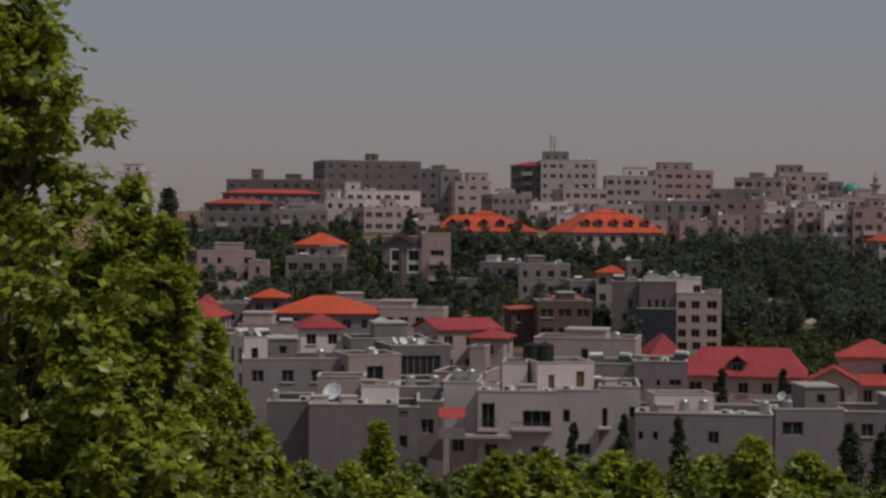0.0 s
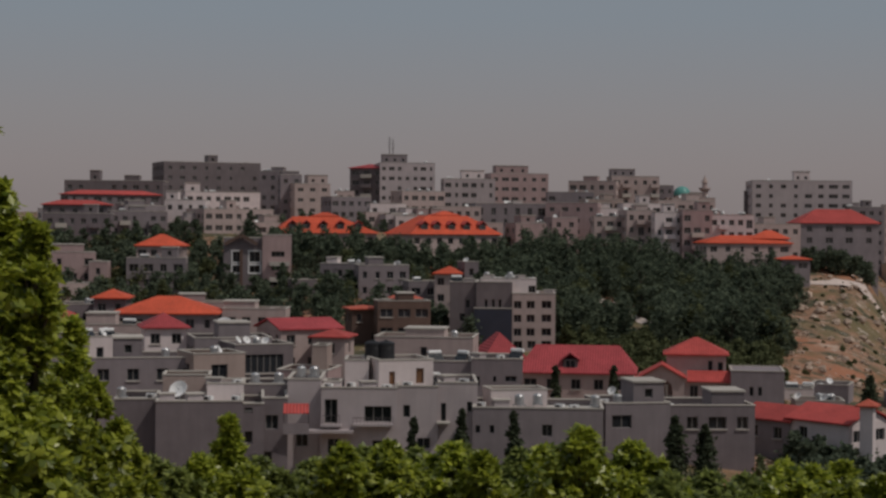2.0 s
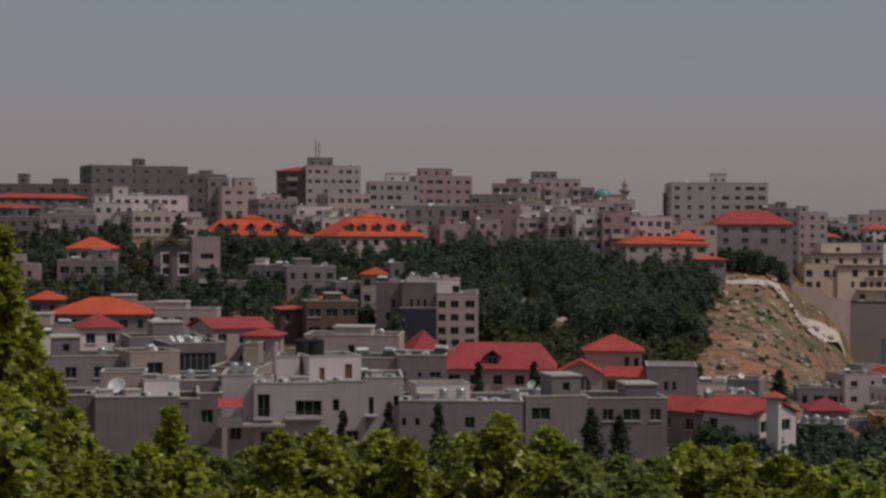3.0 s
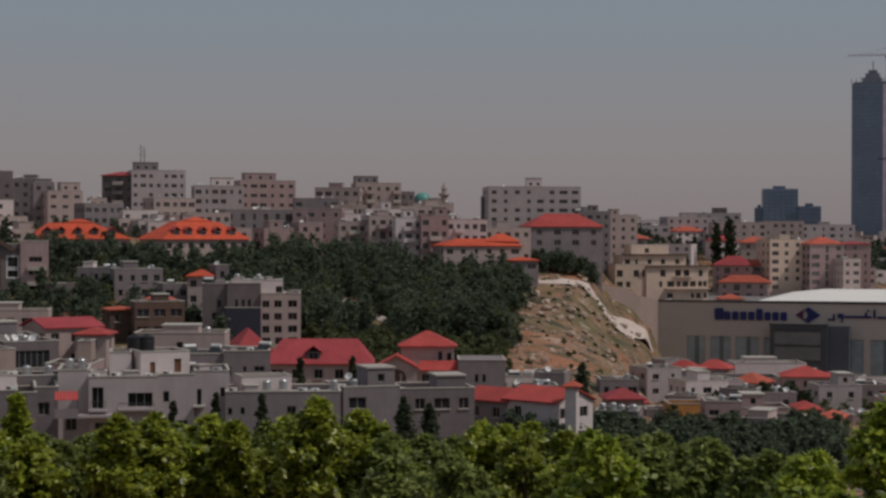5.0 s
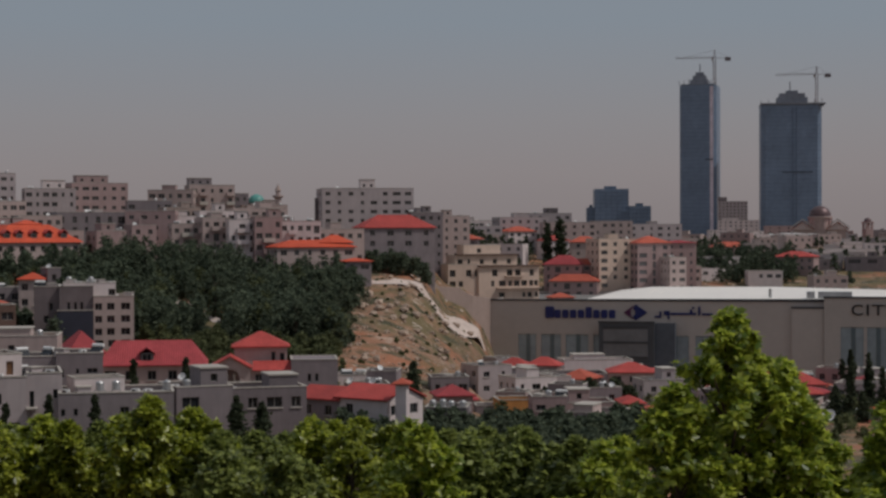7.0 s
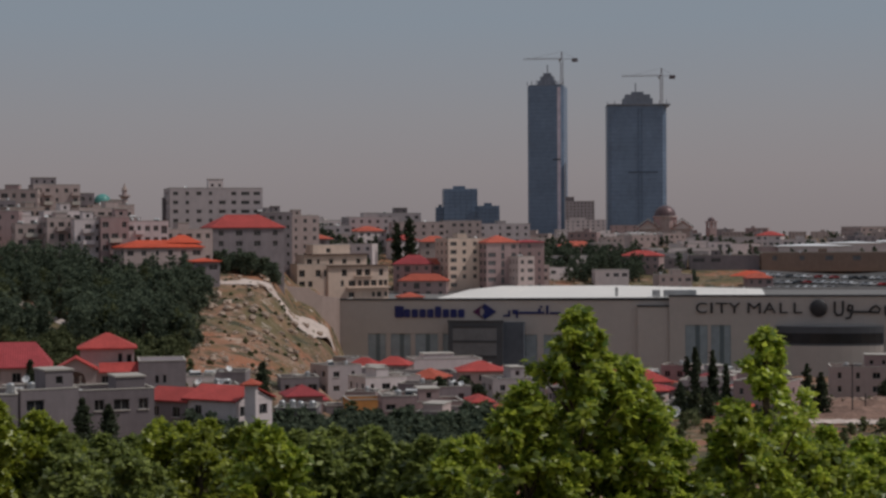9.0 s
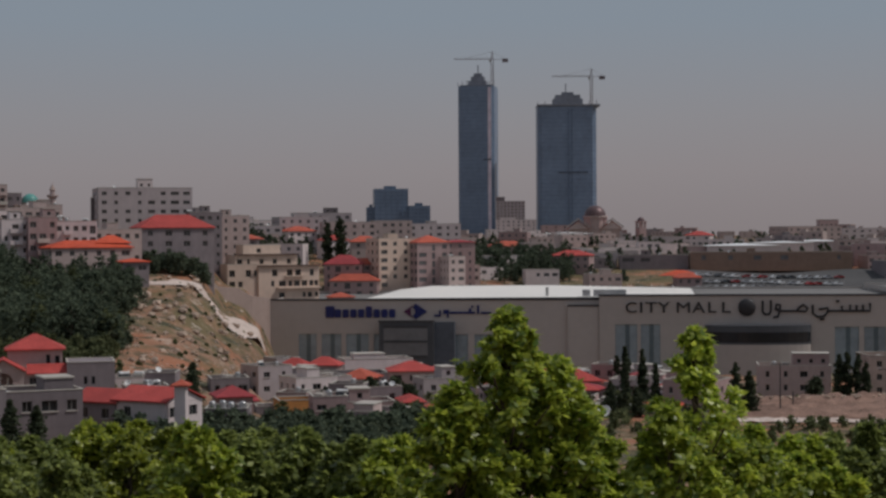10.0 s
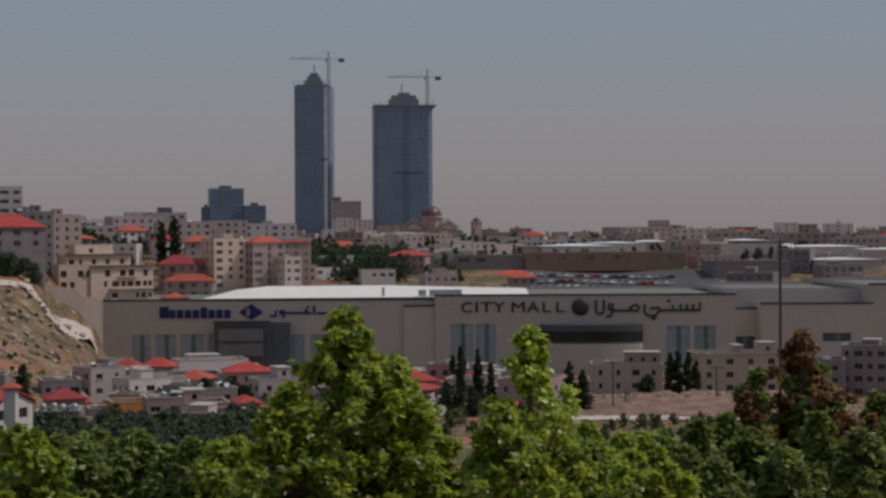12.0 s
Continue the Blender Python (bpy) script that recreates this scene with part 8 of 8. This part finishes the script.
front_tree(35.4, 155.0, -19.9, 4.0, 0.2, 'dull', 110, 85, 0.4, 'dark dull green tree among the front trees', 48, 1.0, 1.1, 'tree')
front_tree(49.0, 157.6, -20.2, 3.2, 0.15, 'dull', 70, 90, 0.42, 'dark dull green tree among the front trees', 50, 1.0, 1.15, 'tree')
front_tree(56.1, 160.5, -19.1, 4.6, 0.15, 'dull', 70, 90, 0.42, 'dark dull green tree among the front trees', 51, 1.0, 1.15, 'tree')
front_tree(62.4, 163.5, -21.3, 3.9, 0.15, 'dull', 70, 90, 0.42, 'dark dull green tree among the front trees', 52, 1.0, 1.15, 'tree')
front_tree(51.6, 158.8, -18.9, 3.7, 0.15, 'dull', 70, 90, 0.42, 'dark dull green tree among the front trees', 53, 1.0, 1.15, 'tree')
front_tree(64.8, 159.3, -21.4, 3.3, 0.15, 'dull', 70, 90, 0.42, 'dark dull green tree among the front trees', 54, 1.0, 1.15, 'tree')
front_tree(61.6, 166.0, -20.5, 3.4, 0.15, 'dull', 70, 90, 0.42, 'dark dull green tree among the front trees', 55, 1.0, 1.15, 'tree')
front_tree(54.2, 160.1, -19.3, 4.4, 0.15, 'dull', 70, 90, 0.42, 'dark dull green tree among the front trees', 56, 1.0, 1.15, 'tree')
front_tree(32.9, 64.1, -3.3, 3.5, 0.12, 'maple', 210, 100, 0.25, 'broad leafy tree with bright green sunlit foliage', 70, 3, 0.85, 'tree')
front_tree(30.2, 63.2, -6.2, 2.7, 0.2, 'maple', 100, 135, 0.25, 'bright green broadleaf tree with dense sunlit foliage', 71, 1.0, 1.0, 'tree')
front_tree(35.2, 63.9, -5.4, 2.6, 0.2, 'maple', 100, 135, 0.25, 'bright green broadleaf tree with dense sunlit foliage', 75, 1.0, 1.0, 'tree')
front_tree(42.8, 65.2, -4.35, 2.2, 0.2, 'maple', 105, 84, 0.23, 'narrow bright green tree with a pointed top', 72, 3, 1.0, 'tree')
front_tree(39.6, 62.5, -7.5, 2.6, 0.2, 'maple', 100, 135, 0.25, 'bright green broadleaf tree with dense sunlit foliage', 73, 1.0, 1.0, 'tree')
front_tree(45.4, 65.9, -9.2, 3.1, 0.2, 'maple', 50, 198, 0.25, 'bright green broadleaf tree with dense sunlit foliage', 74, 1.0, 1.0, 'tree')
front_tree(37.9, 65.9, -8.5, 2.4, 0.2, 'maple', 50, 198, 0.25, 'bright green broadleaf tree with dense sunlit foliage', 76, 1.0, 1.0, 'tree')
front_tree(35.6, 82.6, -10.9, 3.2, 0.2, 'maple', 50, 220, 0.3, 'bright green broadleaf tree with dense sunlit foliage', 77, 1.0, 1.0, 'tree')
front_tree(51.2, 69.1, -11.0, 2.5, 0.2, 'maple', 40, 220, 0.3, 'bright green broadleaf tree with dense sunlit foliage', 78, 1.0, 1.0, 'tree')
front_tree(48.9, 63.3, -10.8, 2.6, 0.2, 'maple', 40, 220, 0.3, 'bright green broadleaf tree with dense sunlit foliage', 79, 1.0, 1.0, 'tree')
front_tree(70.2, 78.0, -6.0, 3.4, 0.45, 'russet', 60, 110, 0.26, 'tree with russet young leaves at its top', 80, 1.0, 0.8, 'tree')
front_tree(71.2, 78.6, -7.7, 3.6, 0.15, 'dull', 130, 130, 0.3, 'dark dull green tree with a dense crown', 81, 1.0, 0.8, 'tree')
front_tree(67.6, 79.0, -8.3, 2.3, 0.2, 'dull', 110, 120, 0.3, 'dark dull green tree with a dense crown', 82, 1.0, 0.8, 'tree')
front_tree(63.7, 77.1, -10.5, 2.6, 0.2, 'dull', 110, 120, 0.3, 'dark dull green tree with a dense crown', 83, 1.0, 0.8, 'tree')
front_tree(75.4, 77.3, -9.9, 2.1, 0.2, 'dull', 110, 120, 0.3, 'dark dull green tree with a dense crown', 84, 1.0, 0.8, 'tree')
front_tree(66.7, 78.5, -9.2, 1.3, 0.5, 'russet', 34, 100, 0.26, 'tree with russet young leaves at its top', 85, 1.0, 0.8, 'tree')
front_tree(62.9, 71.2, -11.8, 3.1, 0.2, 'dull', 110, 120, 0.3, 'dark dull green tree with a dense crown', 86, 1.0, 0.8, 'tree')
front_tree(66.4, 70.7, -11.6, 2.8, 0.2, 'dull', 110, 120, 0.3, 'dark dull green tree with a dense crown', 87, 1.0, 0.8, 'tree')
front_tree(68.7, 85.9, -12.8, 1.8, 0.2, 'dull', 40, 200, 0.3, 'grey-green shrub with pale glinting leaves', 88, 1.0, 0.8, 'tree')
front_tree(27.3, 87.9, -10.3, 2.4, 0.15, 'maple', 90, 100, 0.32, 'bright green broadleaf tree with dense sunlit foliage', 120, 1.0, 1.2, 'tree')
front_tree(31.3, 91.8, -11.5, 2.5, 0.15, 'dull', 90, 100, 0.32, 'dark dull green tree with a dense crown', 121, 1.0, 1.2, 'tree')
front_tree(35.5, 95.6, -11.5, 2.6, 0.15, 'dull', 90, 100, 0.32, 'dark dull green tree with a dense crown', 122, 1.0, 1.2, 'tree')
front_tree(35.2, 89.3, -11.8, 2.5, 0.15, 'dull', 90, 100, 0.32, 'dark dull green tree with a dense crown', 123, 1.0, 1.2, 'tree')
front_tree(37.9, 93.6, -13.4, 2.3, 0.15, 'maple', 90, 100, 0.32, 'bright green broadleaf tree with dense sunlit foliage', 124, 1.0, 1.2, 'tree')
front_tree(55.3, 77.3, -11.9, 2.4, 0.15, 'maple', 90, 100, 0.32, 'bright green broadleaf tree with dense sunlit foliage', 125, 1.0, 1.2, 'tree')
front_tree(60.1, 79.9, -11.7, 2.4, 0.15, 'maple', 90, 100, 0.32, 'bright green broadleaf tree with dense sunlit foliage', 126, 1.0, 1.2, 'tree')
front_tree(58.3, 73.8, -11.7, 2.4, 0.15, 'dull', 90, 100, 0.32, 'dark dull green tree with a dense crown', 127, 1.0, 1.2, 'tree')
front_tree(58.5, 79.9, -13.3, 2.9, 0.15, 'maple', 90, 100, 0.32, 'bright green broadleaf tree with dense sunlit foliage', 128, 1.0, 1.2, 'tree')
front_tree(58.9, 72.0, -12.2, 2.4, 0.15, 'dull', 90, 100, 0.32, 'dark dull green tree with a dense crown', 129, 1.0, 1.2, 'tree')
front_tree(63.5, 74.7, -11.2, 2.5, 0.15, 'dull', 90, 100, 0.32, 'dark dull green tree with a dense crown', 130, 1.0, 1.2, 'tree')
front_tree(63.8, 66.3, -10.4, 2.4, 0.15, 'dull', 90, 100, 0.32, 'dark dull green tree with a dense crown', 131, 1.0, 1.2, 'tree')
front_tree(65.6, 71.5, -10.1, 2.2, 0.15, 'dull', 90, 100, 0.32, 'dark dull green tree with a dense crown', 132, 1.0, 1.2, 'tree')
front_tree(25.9, 135.6, -17.3, 4.0, 0.15, 'dull', 90, 100, 0.32, 'dark dull green tree among the front trees', 133, 1.0, 1.2, 'tree')
front_tree(29.1, 128.7, -16.4, 3.8, 0.15, 'dull', 90, 100, 0.32, 'dark dull green tree among the front trees', 134, 1.0, 1.2, 'tree')
front_tree(35.2, 132.4, -15.5, 4.0, 0.15, 'plane', 90, 100, 0.32, 'bright green broadleaf tree with dense sunlit foliage', 135, 1.0, 1.2, 'tree')
front_tree(38.1, 125.3, -14.9, 3.4, 0.15, 'plane', 90, 100, 0.32, 'bright green broadleaf tree with dense sunlit foliage', 136, 1.0, 1.2, 'tree')
front_tree(48.6, 127.0, -16.9, 3.1, 0.15, 'dull', 90, 100, 0.32, 'dark dull green tree with a dense crown', 137, 1.0, 1.2, 'tree')
front_tree(44.1, 122.3, -15.3, 2.9, 0.15, 'dull', 90, 100, 0.32, 'dark dull green tree with a dense crown', 138, 1.0, 1.2, 'tree')
front_tree(34.9, 92.7, -11.3, 2.4, 0.15, 'dull', 90, 100, 0.32, 'dark dull green tree with a dense crown', 139, 1.0, 1.2, 'tree')
front_tree(35.2, 86.1, -11.0, 2.2, 0.15, 'dull', 90, 100, 0.32, 'dark dull green tree with a dense crown', 140, 1.0, 1.2, 'tree')
front_tree(39.5, 89.7, -11.5, 2.2, 0.15, 'maple', 90, 100, 0.32, 'bright green broadleaf tree with dense sunlit foliage', 141, 1.0, 1.2, 'tree')
front_tree(52.9, 75.3, -10.3, 2.2, 0.15, 'maple', 90, 100, 0.32, 'bright green broadleaf tree with dense sunlit foliage', 142, 1.0, 1.2, 'tree')
front_tree(57.3, 78.3, -11.3, 2.3, 0.15, 'maple', 90, 100, 0.32, 'bright green broadleaf tree with dense sunlit foliage', 143, 1.0, 1.2, 'tree')
front_tree(62.2, 80.8, -11.7, 2.5, 0.15, 'dull', 90, 100, 0.32, 'dark dull green tree with a dense crown', 144, 1.0, 1.2, 'tree')
front_tree(60.0, 75.0, -10.5, 2.2, 0.15, 'dull', 90, 100, 0.32, 'dark dull green tree with a dense crown', 145, 1.0, 1.2, 'tree')
front_tree(64.6, 77.7, -11.1, 2.3, 0.15, 'dull', 90, 100, 0.32, 'dark dull green tree with a dense crown', 146, 1.0, 1.2, 'tree')
front_tree(27.3, 91.0, -10.4, 2.4, 0.15, 'maple', 90, 100, 0.32, 'bright green broadleaf tree with dense sunlit foliage', 147, 1.0, 1.2, 'tree')
front_tree(1.0, 168.0, -20.4, 3.7, 0.1, 'dull', 70, 80, 0.42, 'dark dull green tree among the front trees', 200, 1.0, 1.2, 'tree')
front_tree(5.9, 172.9, -22.1, 3.9, 0.1, 'dull', 70, 80, 0.42, 'dark dull green tree among the front trees', 201, 1.0, 1.2, 'tree')
front_tree(11.1, 177.7, -22.6, 4.0, 0.1, 'dull', 70, 80, 0.42, 'dark dull green tree among the front trees', 202, 1.0, 1.2, 'tree')
front_tree(15.6, 171.3, -21.6, 3.8, 0.1, 'dull', 70, 80, 0.42, 'dark dull green tree among the front trees', 203, 1.0, 1.2, 'tree')
front_tree(21.1, 175.7, -21.9, 3.9, 0.1, 'dull', 70, 80, 0.42, 'dark dull green tree among the front trees', 204, 1.0, 1.2, 'tree')
front_tree(25.3, 169.1, -20.9, 3.8, 0.1, 'dull', 70, 80, 0.42, 'dark dull green tree among the front trees', 205, 1.0, 1.2, 'tree')
front_tree(31.1, 173.2, -22.7, 3.9, 0.1, 'dull', 70, 80, 0.42, 'dark dull green tree among the front trees', 206, 1.0, 1.2, 'tree')
front_tree(34.9, 166.4, -21.6, 3.8, 0.1, 'dull', 70, 80, 0.42, 'dark dull green tree among the front trees', 207, 1.0, 1.2, 'tree')
front_tree(41.0, 170.1, -21.9, 3.9, 0.1, 'dull', 70, 80, 0.42, 'dark dull green tree among the front trees', 208, 1.0, 1.2, 'tree')
front_tree(44.4, 163.1, -20.8, 3.8, 0.1, 'dull', 70, 80, 0.42, 'dark dull green tree among the front trees', 209, 1.0, 1.2, 'tree')
front_tree(-9.1, 173.8, -19.2, 3.1, 0.1, 'dull', 70, 80, 0.42, 'dark dull green tree among the front trees', 210, 1.0, 1.2, 'tree')
front_tree(-4.4, 167.9, -18.4, 3.0, 0.1, 'dull', 70, 80, 0.42, 'dark dull green tree among the front trees', 211, 1.0, 1.2, 'tree')
front_tree(-0.5, 173.0, -19.2, 3.1, 0.1, 'dull', 70, 80, 0.42, 'dark dull green tree among the front trees', 212, 1.0, 1.2, 'tree')
front_tree(3.7, 178.0, -19.9, 3.2, 0.1, 'dull', 70, 80, 0.42, 'dark dull green tree among the front trees', 213, 1.0, 1.2, 'tree')
front_tree(7.9, 171.8, -18.1, 3.1, 0.1, 'dull', 70, 80, 0.42, 'dark dull green tree among the front trees', 214, 1.0, 1.2, 'tree')
front_tree(12.4, 176.6, -18.9, 3.2, 0.1, 'dull', 70, 80, 0.42, 'dark dull green tree among the front trees', 215, 1.0, 1.2, 'tree')
front_tree(16.1, 170.2, -18.0, 3.0, 0.1, 'dull', 70, 80, 0.42, 'dark dull green tree among the front trees', 216, 1.0, 1.2, 'tree')
front_tree(20.8, 174.8, -18.7, 3.1, 0.1, 'dull', 70, 80, 0.42, 'dark dull green tree among the front trees', 217, 1.0, 1.2, 'tree')
front_tree(24.1, 168.3, -17.9, 3.0, 0.1, 'dull', 70, 80, 0.42, 'dark dull green tree among the front trees', 218, 1.0, 1.2, 'tree')

# cypresses and firs
cypress_at(-84.9, 548.5, 9.81, 5.4, 100)
fir_at(23.7, 203.6, -18.37, 2.7, 101)
fir_at(18.6, 204.2, -18.19, 3.0, 102)
fir_at(13.8, 204.5, -19.09, 2.4, 103)
fir_at(41.6, 210.9, -19.59, 4.1, 104)
fir_at(44.6, 210.3, -20.43, 3.8, 105)
fir_at(87.3, 287.0, -21.74, 4.6, 106)
cypress_at(254.2, 652.2, 4.40, 4.0, 108)
cypress_at(258.9, 650.4, 5.96, 4.9, 109)
cypress_at(36.3, 262.5, -18.56, 0.7, 110)
cypress_at(43.9, 261.3, -18.41, 0.7, 111)
cypress_at(131.1, 313.7, -28.02, 3.9, 112)
cypress_at(137.5, 316.4, -28.37, 3.8, 113)
cypress_at(139.9, 315.3, -29.96, 3.3, 114)
cypress_at(201.7, 339.6, -27.83, 2.0, 115)
cypress_at(203.6, 338.5, -27.20, 2.3, 116)
cypress_at(206.6, 336.7, -29.12, 2.0, 117)
cypress_at(246.2, 317.8, -27.66, 2.3, 118)
cypress_at(247.7, 316.6, -27.27, 2.3, 119)
cypress_at(249.5, 315.2, -27.64, 2.3, 120)
cypress_at(250.9, 314.1, -29.56, 1.8, 121)
cypress_at(130.1, 138.5, -18.02, 1.5, 122)
cypress_at(234.9, 311.3, -31.86, 3.8, 123)
fir_at(172.4, 287.2, -21.66, 3.2, 130)
fir_at(176.8, 288.1, -22.52, 3.4, 131)
fir_at(177.3, 284.2, -24.92, 3.0, 132)
fir_at(187.1, 271.9, -24.35, 4.0, 133)
fir_at(188.0, 268.8, -25.78, 4.2, 134)
fir_at(152.3, 258.5, -25.58, 4.0, 135)
fir_at(153.1, 255.7, -26.77, 3.6, 136)
fir_at(156.0, 256.2, -26.38, 3.4, 137)

# mast on the tall white block, and its neighbours on the skyline
def aerial(x, y, z0, z1):
    ob = thing("aerial_mast", pose(x, y, z0), "thin lattice aerial mast on a roof", "aerial")
    bm = bmesh.new()
    tube(bm, 0, 0, 0, z1 - z0, 0.16, 0.08, 6)
    part("mast", bm, DARKMETAL, ob)
    for k in range(4):
        bm = bmesh.new()
        bar(bm, (-0.6, 0, (z1 - z0) * (0.5 + 0.12 * k)), (0.6, 0, (z1 - z0) * (0.5 + 0.12 * k)), 0.04)
        part("rung", bm, DARKMETAL, ob)


aerial(29.0, 593.3, 22.1, 29.0)
aerial(30.1, 593.2, 22.0, 28.4)

# things on the roofs
kinds = {"tank": water_tank, "dish": dish, "solar": solar_heater, "ac": ac_unit, "crate": roof_crate}
made = {}
for m, k in ROOFTOP:
    if k in made:
        copy_thing(made[k], m)
    else:
        made[k] = kinds[k](m)

# ---------------------------------------------------------------- woods and scrub
WOOD = []
WOOD_LABEL = ("dark green pine tree on the wooded slope", "dark green pine tree on the wooded slope", "olive-green tree on the slope", "tall dark green pine tree on the wooded slope")
for i, (leaf, hgt, spr) in enumerate((("pine", 8.0, 3.4), ("pine", 6.8, 3.0), ("olive", 6.0, 3.0), ("pine", 9.5, 3.4))):
    WOOD.append(broadleaf(pose(0, -60 - 10 * i, -3), hgt, spr, 0.1, leaf, 30, 60, 0.42, WOOD_LABEL[i], 300 + i, 1.0, "trees on the slope", dense=1.4))


def clear(x, y, pad):
    return all((x - fx) ** 2 + (y - fy) ** 2 > (fr + pad) ** 2 for fx, fy, fr in FOOT)


def spots_in(az0, az1, d0, d1, count, seed, pad, gap):
    rnd = random.Random(seed)
    put = []
    for _ in range(count * 8):
        if len(put) >= count:
            break
        az, d = rnd.uniform(az0, az1), math.sqrt(rnd.uniform(d0 * d0, d1 * d1))
        x, y = d * math.sin(radians(az)), d * math.cos(radians(az))
        if clear(x, y, pad) and not any((x - a) ** 2 + (y - b) ** 2 < gap * gap for a, b in put):
            put.append((x, y))
    return put


def wood(az0, az1, d0, d1, count, seed, kinds_, pad=0.5, lo=0.7, hi=1.15, gap=2.2):
    rnd = random.Random(seed)
    for x, y in spots_in(az0, az1, d0, d1, count, seed, pad, gap):
        s = rnd.uniform(lo, hi)
        c = copy_thing(WOOD[rnd.choice(kinds_)], at_ground(x, y, rnd.uniform(0, 360), 0.3))
        c.scale = (s, s, s * rnd.uniform(0.85, 1.15))


def thicket(name, label, areas, leaf, size, per, seed, category="woodland"):
    """Close woodland: many crowns of several clumps each, joined."""
    rnd = random.Random(seed)
    cs, rs = [], []
    for az0, az1, d0, d1, count, pad, h0, h1, fat in areas:
        for x, y in spots_in(az0, az1, d0, d1, count, seed + int(d0), pad, 1.6):
            h = rnd.uniform(h0, h1)
            z = land(x, y)
            w = h * rnd.uniform(0.26, 0.38) * fat
            for k in range(7):
                f = (k + 0.5) / 7
                a = rnd.uniform(0, 6.28)
                rad = w * (1 - f * 0.75) * rnd.uniform(0.2, 0.9)
                cs.append((x + rad * math.cos(a), y + rad * math.sin(a), z + h * (0.12 + 0.85 * f)))
                rs.append(w * (0.75 - 0.4 * f))
    ob = new(name, leaf_cloud(name, cs, rs, per, size, LEAF[leaf], seed, 0.5))
    return tagged(ob, label, category, kind="stuff")


thicket("woodland", "dense dark green pine wood on the slope", ((14.4, 15.2, 425, 466, 18, -3, 4.5, 7.0, 1.2), (5.8, 14.6, 345, 462, 380, -1.0, 5.5, 9.0, 1.1), (-9, 6, 325, 475, 330, -4.5, 3.0, 5.5, 1.5), (16.4, 18.0, 548, 585, 24, -5, 6, 9, 1.2), (7, 11.5, 452, 474, 60, -5, 7.5, 11, 1.0), (14.5, 25, 214, 262, 250, -2.5, 2.4, 4.6, 1.3), (-1.5, 8.5, 436, 461, 85, -8, 5.5, 8.5, 1.1), (15.4, 17.4, 508, 516, 32, -14, 4, 6.5, 1.1), (5.5, 15, 350, 372, 40, -1, 3, 5, 1.5), (-9, 14, 470, 520, 60, -4, 3, 5.5, 1.4)), "pine", 0.5, 58, 400)
thicket("scrub", "low olive-green scrub between the houses and on the slope", ((8, 14.6, 296, 345, 95, -1.0, 1.5, 3.0, 1.8), (14.5, 19.0, 330, 500, 60, 0.0, 0.3, 0.7, 2.8), (-9, 18, 190, 300, 140, -1.0, 1.8, 3.5, 1.6), (14.8, 19.7, 225, 250, 30, -1.0, 1.3, 2.2, 1.8), (8, 14.6, 330, 450, 60, 0.0, 0.5, 1.6, 2.0), (19.7, 34, 230, 480, 240, -2.0, 1.2, 2.8, 1.9), (34, 43, 385, 470, 60, -2.0, 1.2, 2.4, 1.9), (34, 43, 230, 292, 50, -1.0, 1.2, 2.4, 1.9)), "olive", 0.4, 26, 401, "scrub")
thicket("mixed_trees", "lighter olive-green trees scattered through the pine wood", ((5.8, 14.6, 345, 462, 66, -1.0, 5.5, 8.0, 1.3), (-9, 6, 325, 475, 70, -4.5, 3.0, 5.0, 1.6), (8, 14.4, 305, 345, 46, -1.0, 2.5, 4.5, 1.5)), "olive", 0.5, 58, 403)
thicket("far_trees", "dark trees between the houses on the far plain", ((17, 31, 640, 1050, 130, -3.0, 4, 8, 1.2), (31, 45, 830, 1050, 120, -3.0, 4, 7, 1.2), (25.5, 29.2, 690, 800, 120, -4.0, 6, 10, 1.2), (17, 25, 660, 900, 150, -4, 5, 9, 1.1), (17, 44, 1000, 1500, 90, 0, 5, 8, 1.2)), "pine", 0.8, 26, 402)
wood(5.5, 14.7, 345, 455, 90, 1, (0, 0, 1, 3), 0.0, 0.8, 1.1, 3.5)
wood(-9, 6, 335, 470, 60, 2, (0, 1, 2, 3), -1.0, 0.7, 1.0)
wood(15.2, 17.2, 572, 590, 8, 6, (0, 1, 3), -1.0, 0.7, 0.9)
wood(19.8, 33.5, 250, 480, 45, 7, (1, 2), 0.0, 0.4, 0.65)
for k, p in enumerate(WOOD):
    az = (9.0, 10.5, 12.0, 13.5)[k]
    p.matrix_world = at_ground(400 * math.sin(radians(az)), 400 * math.cos(radians(az)), 0, 0.3)

# far houses, small on the plain
rnd = random.Random(5)
for i in range(40):
    az, d = rnd.uniform(17, 46), rnd.uniform(1300, 2200)
    x, y = d * math.sin(radians(az)), d * math.cos(radians(az))
    if not clear(x, y, 8):
        continue
    house(round(x, 1), round(y, 1), round(land(x, y) + rnd.choice((7, 10, 10, 13)), 1), rnd.uniform(12, 26), 14, rnd.uniform(-20, 20), rnd.choice(("white", "cream", "grey", "cream", "pink")), rnd.choice((2, 3, 3)), rnd.choice((3, 4, 5)), seed=i, side=False)
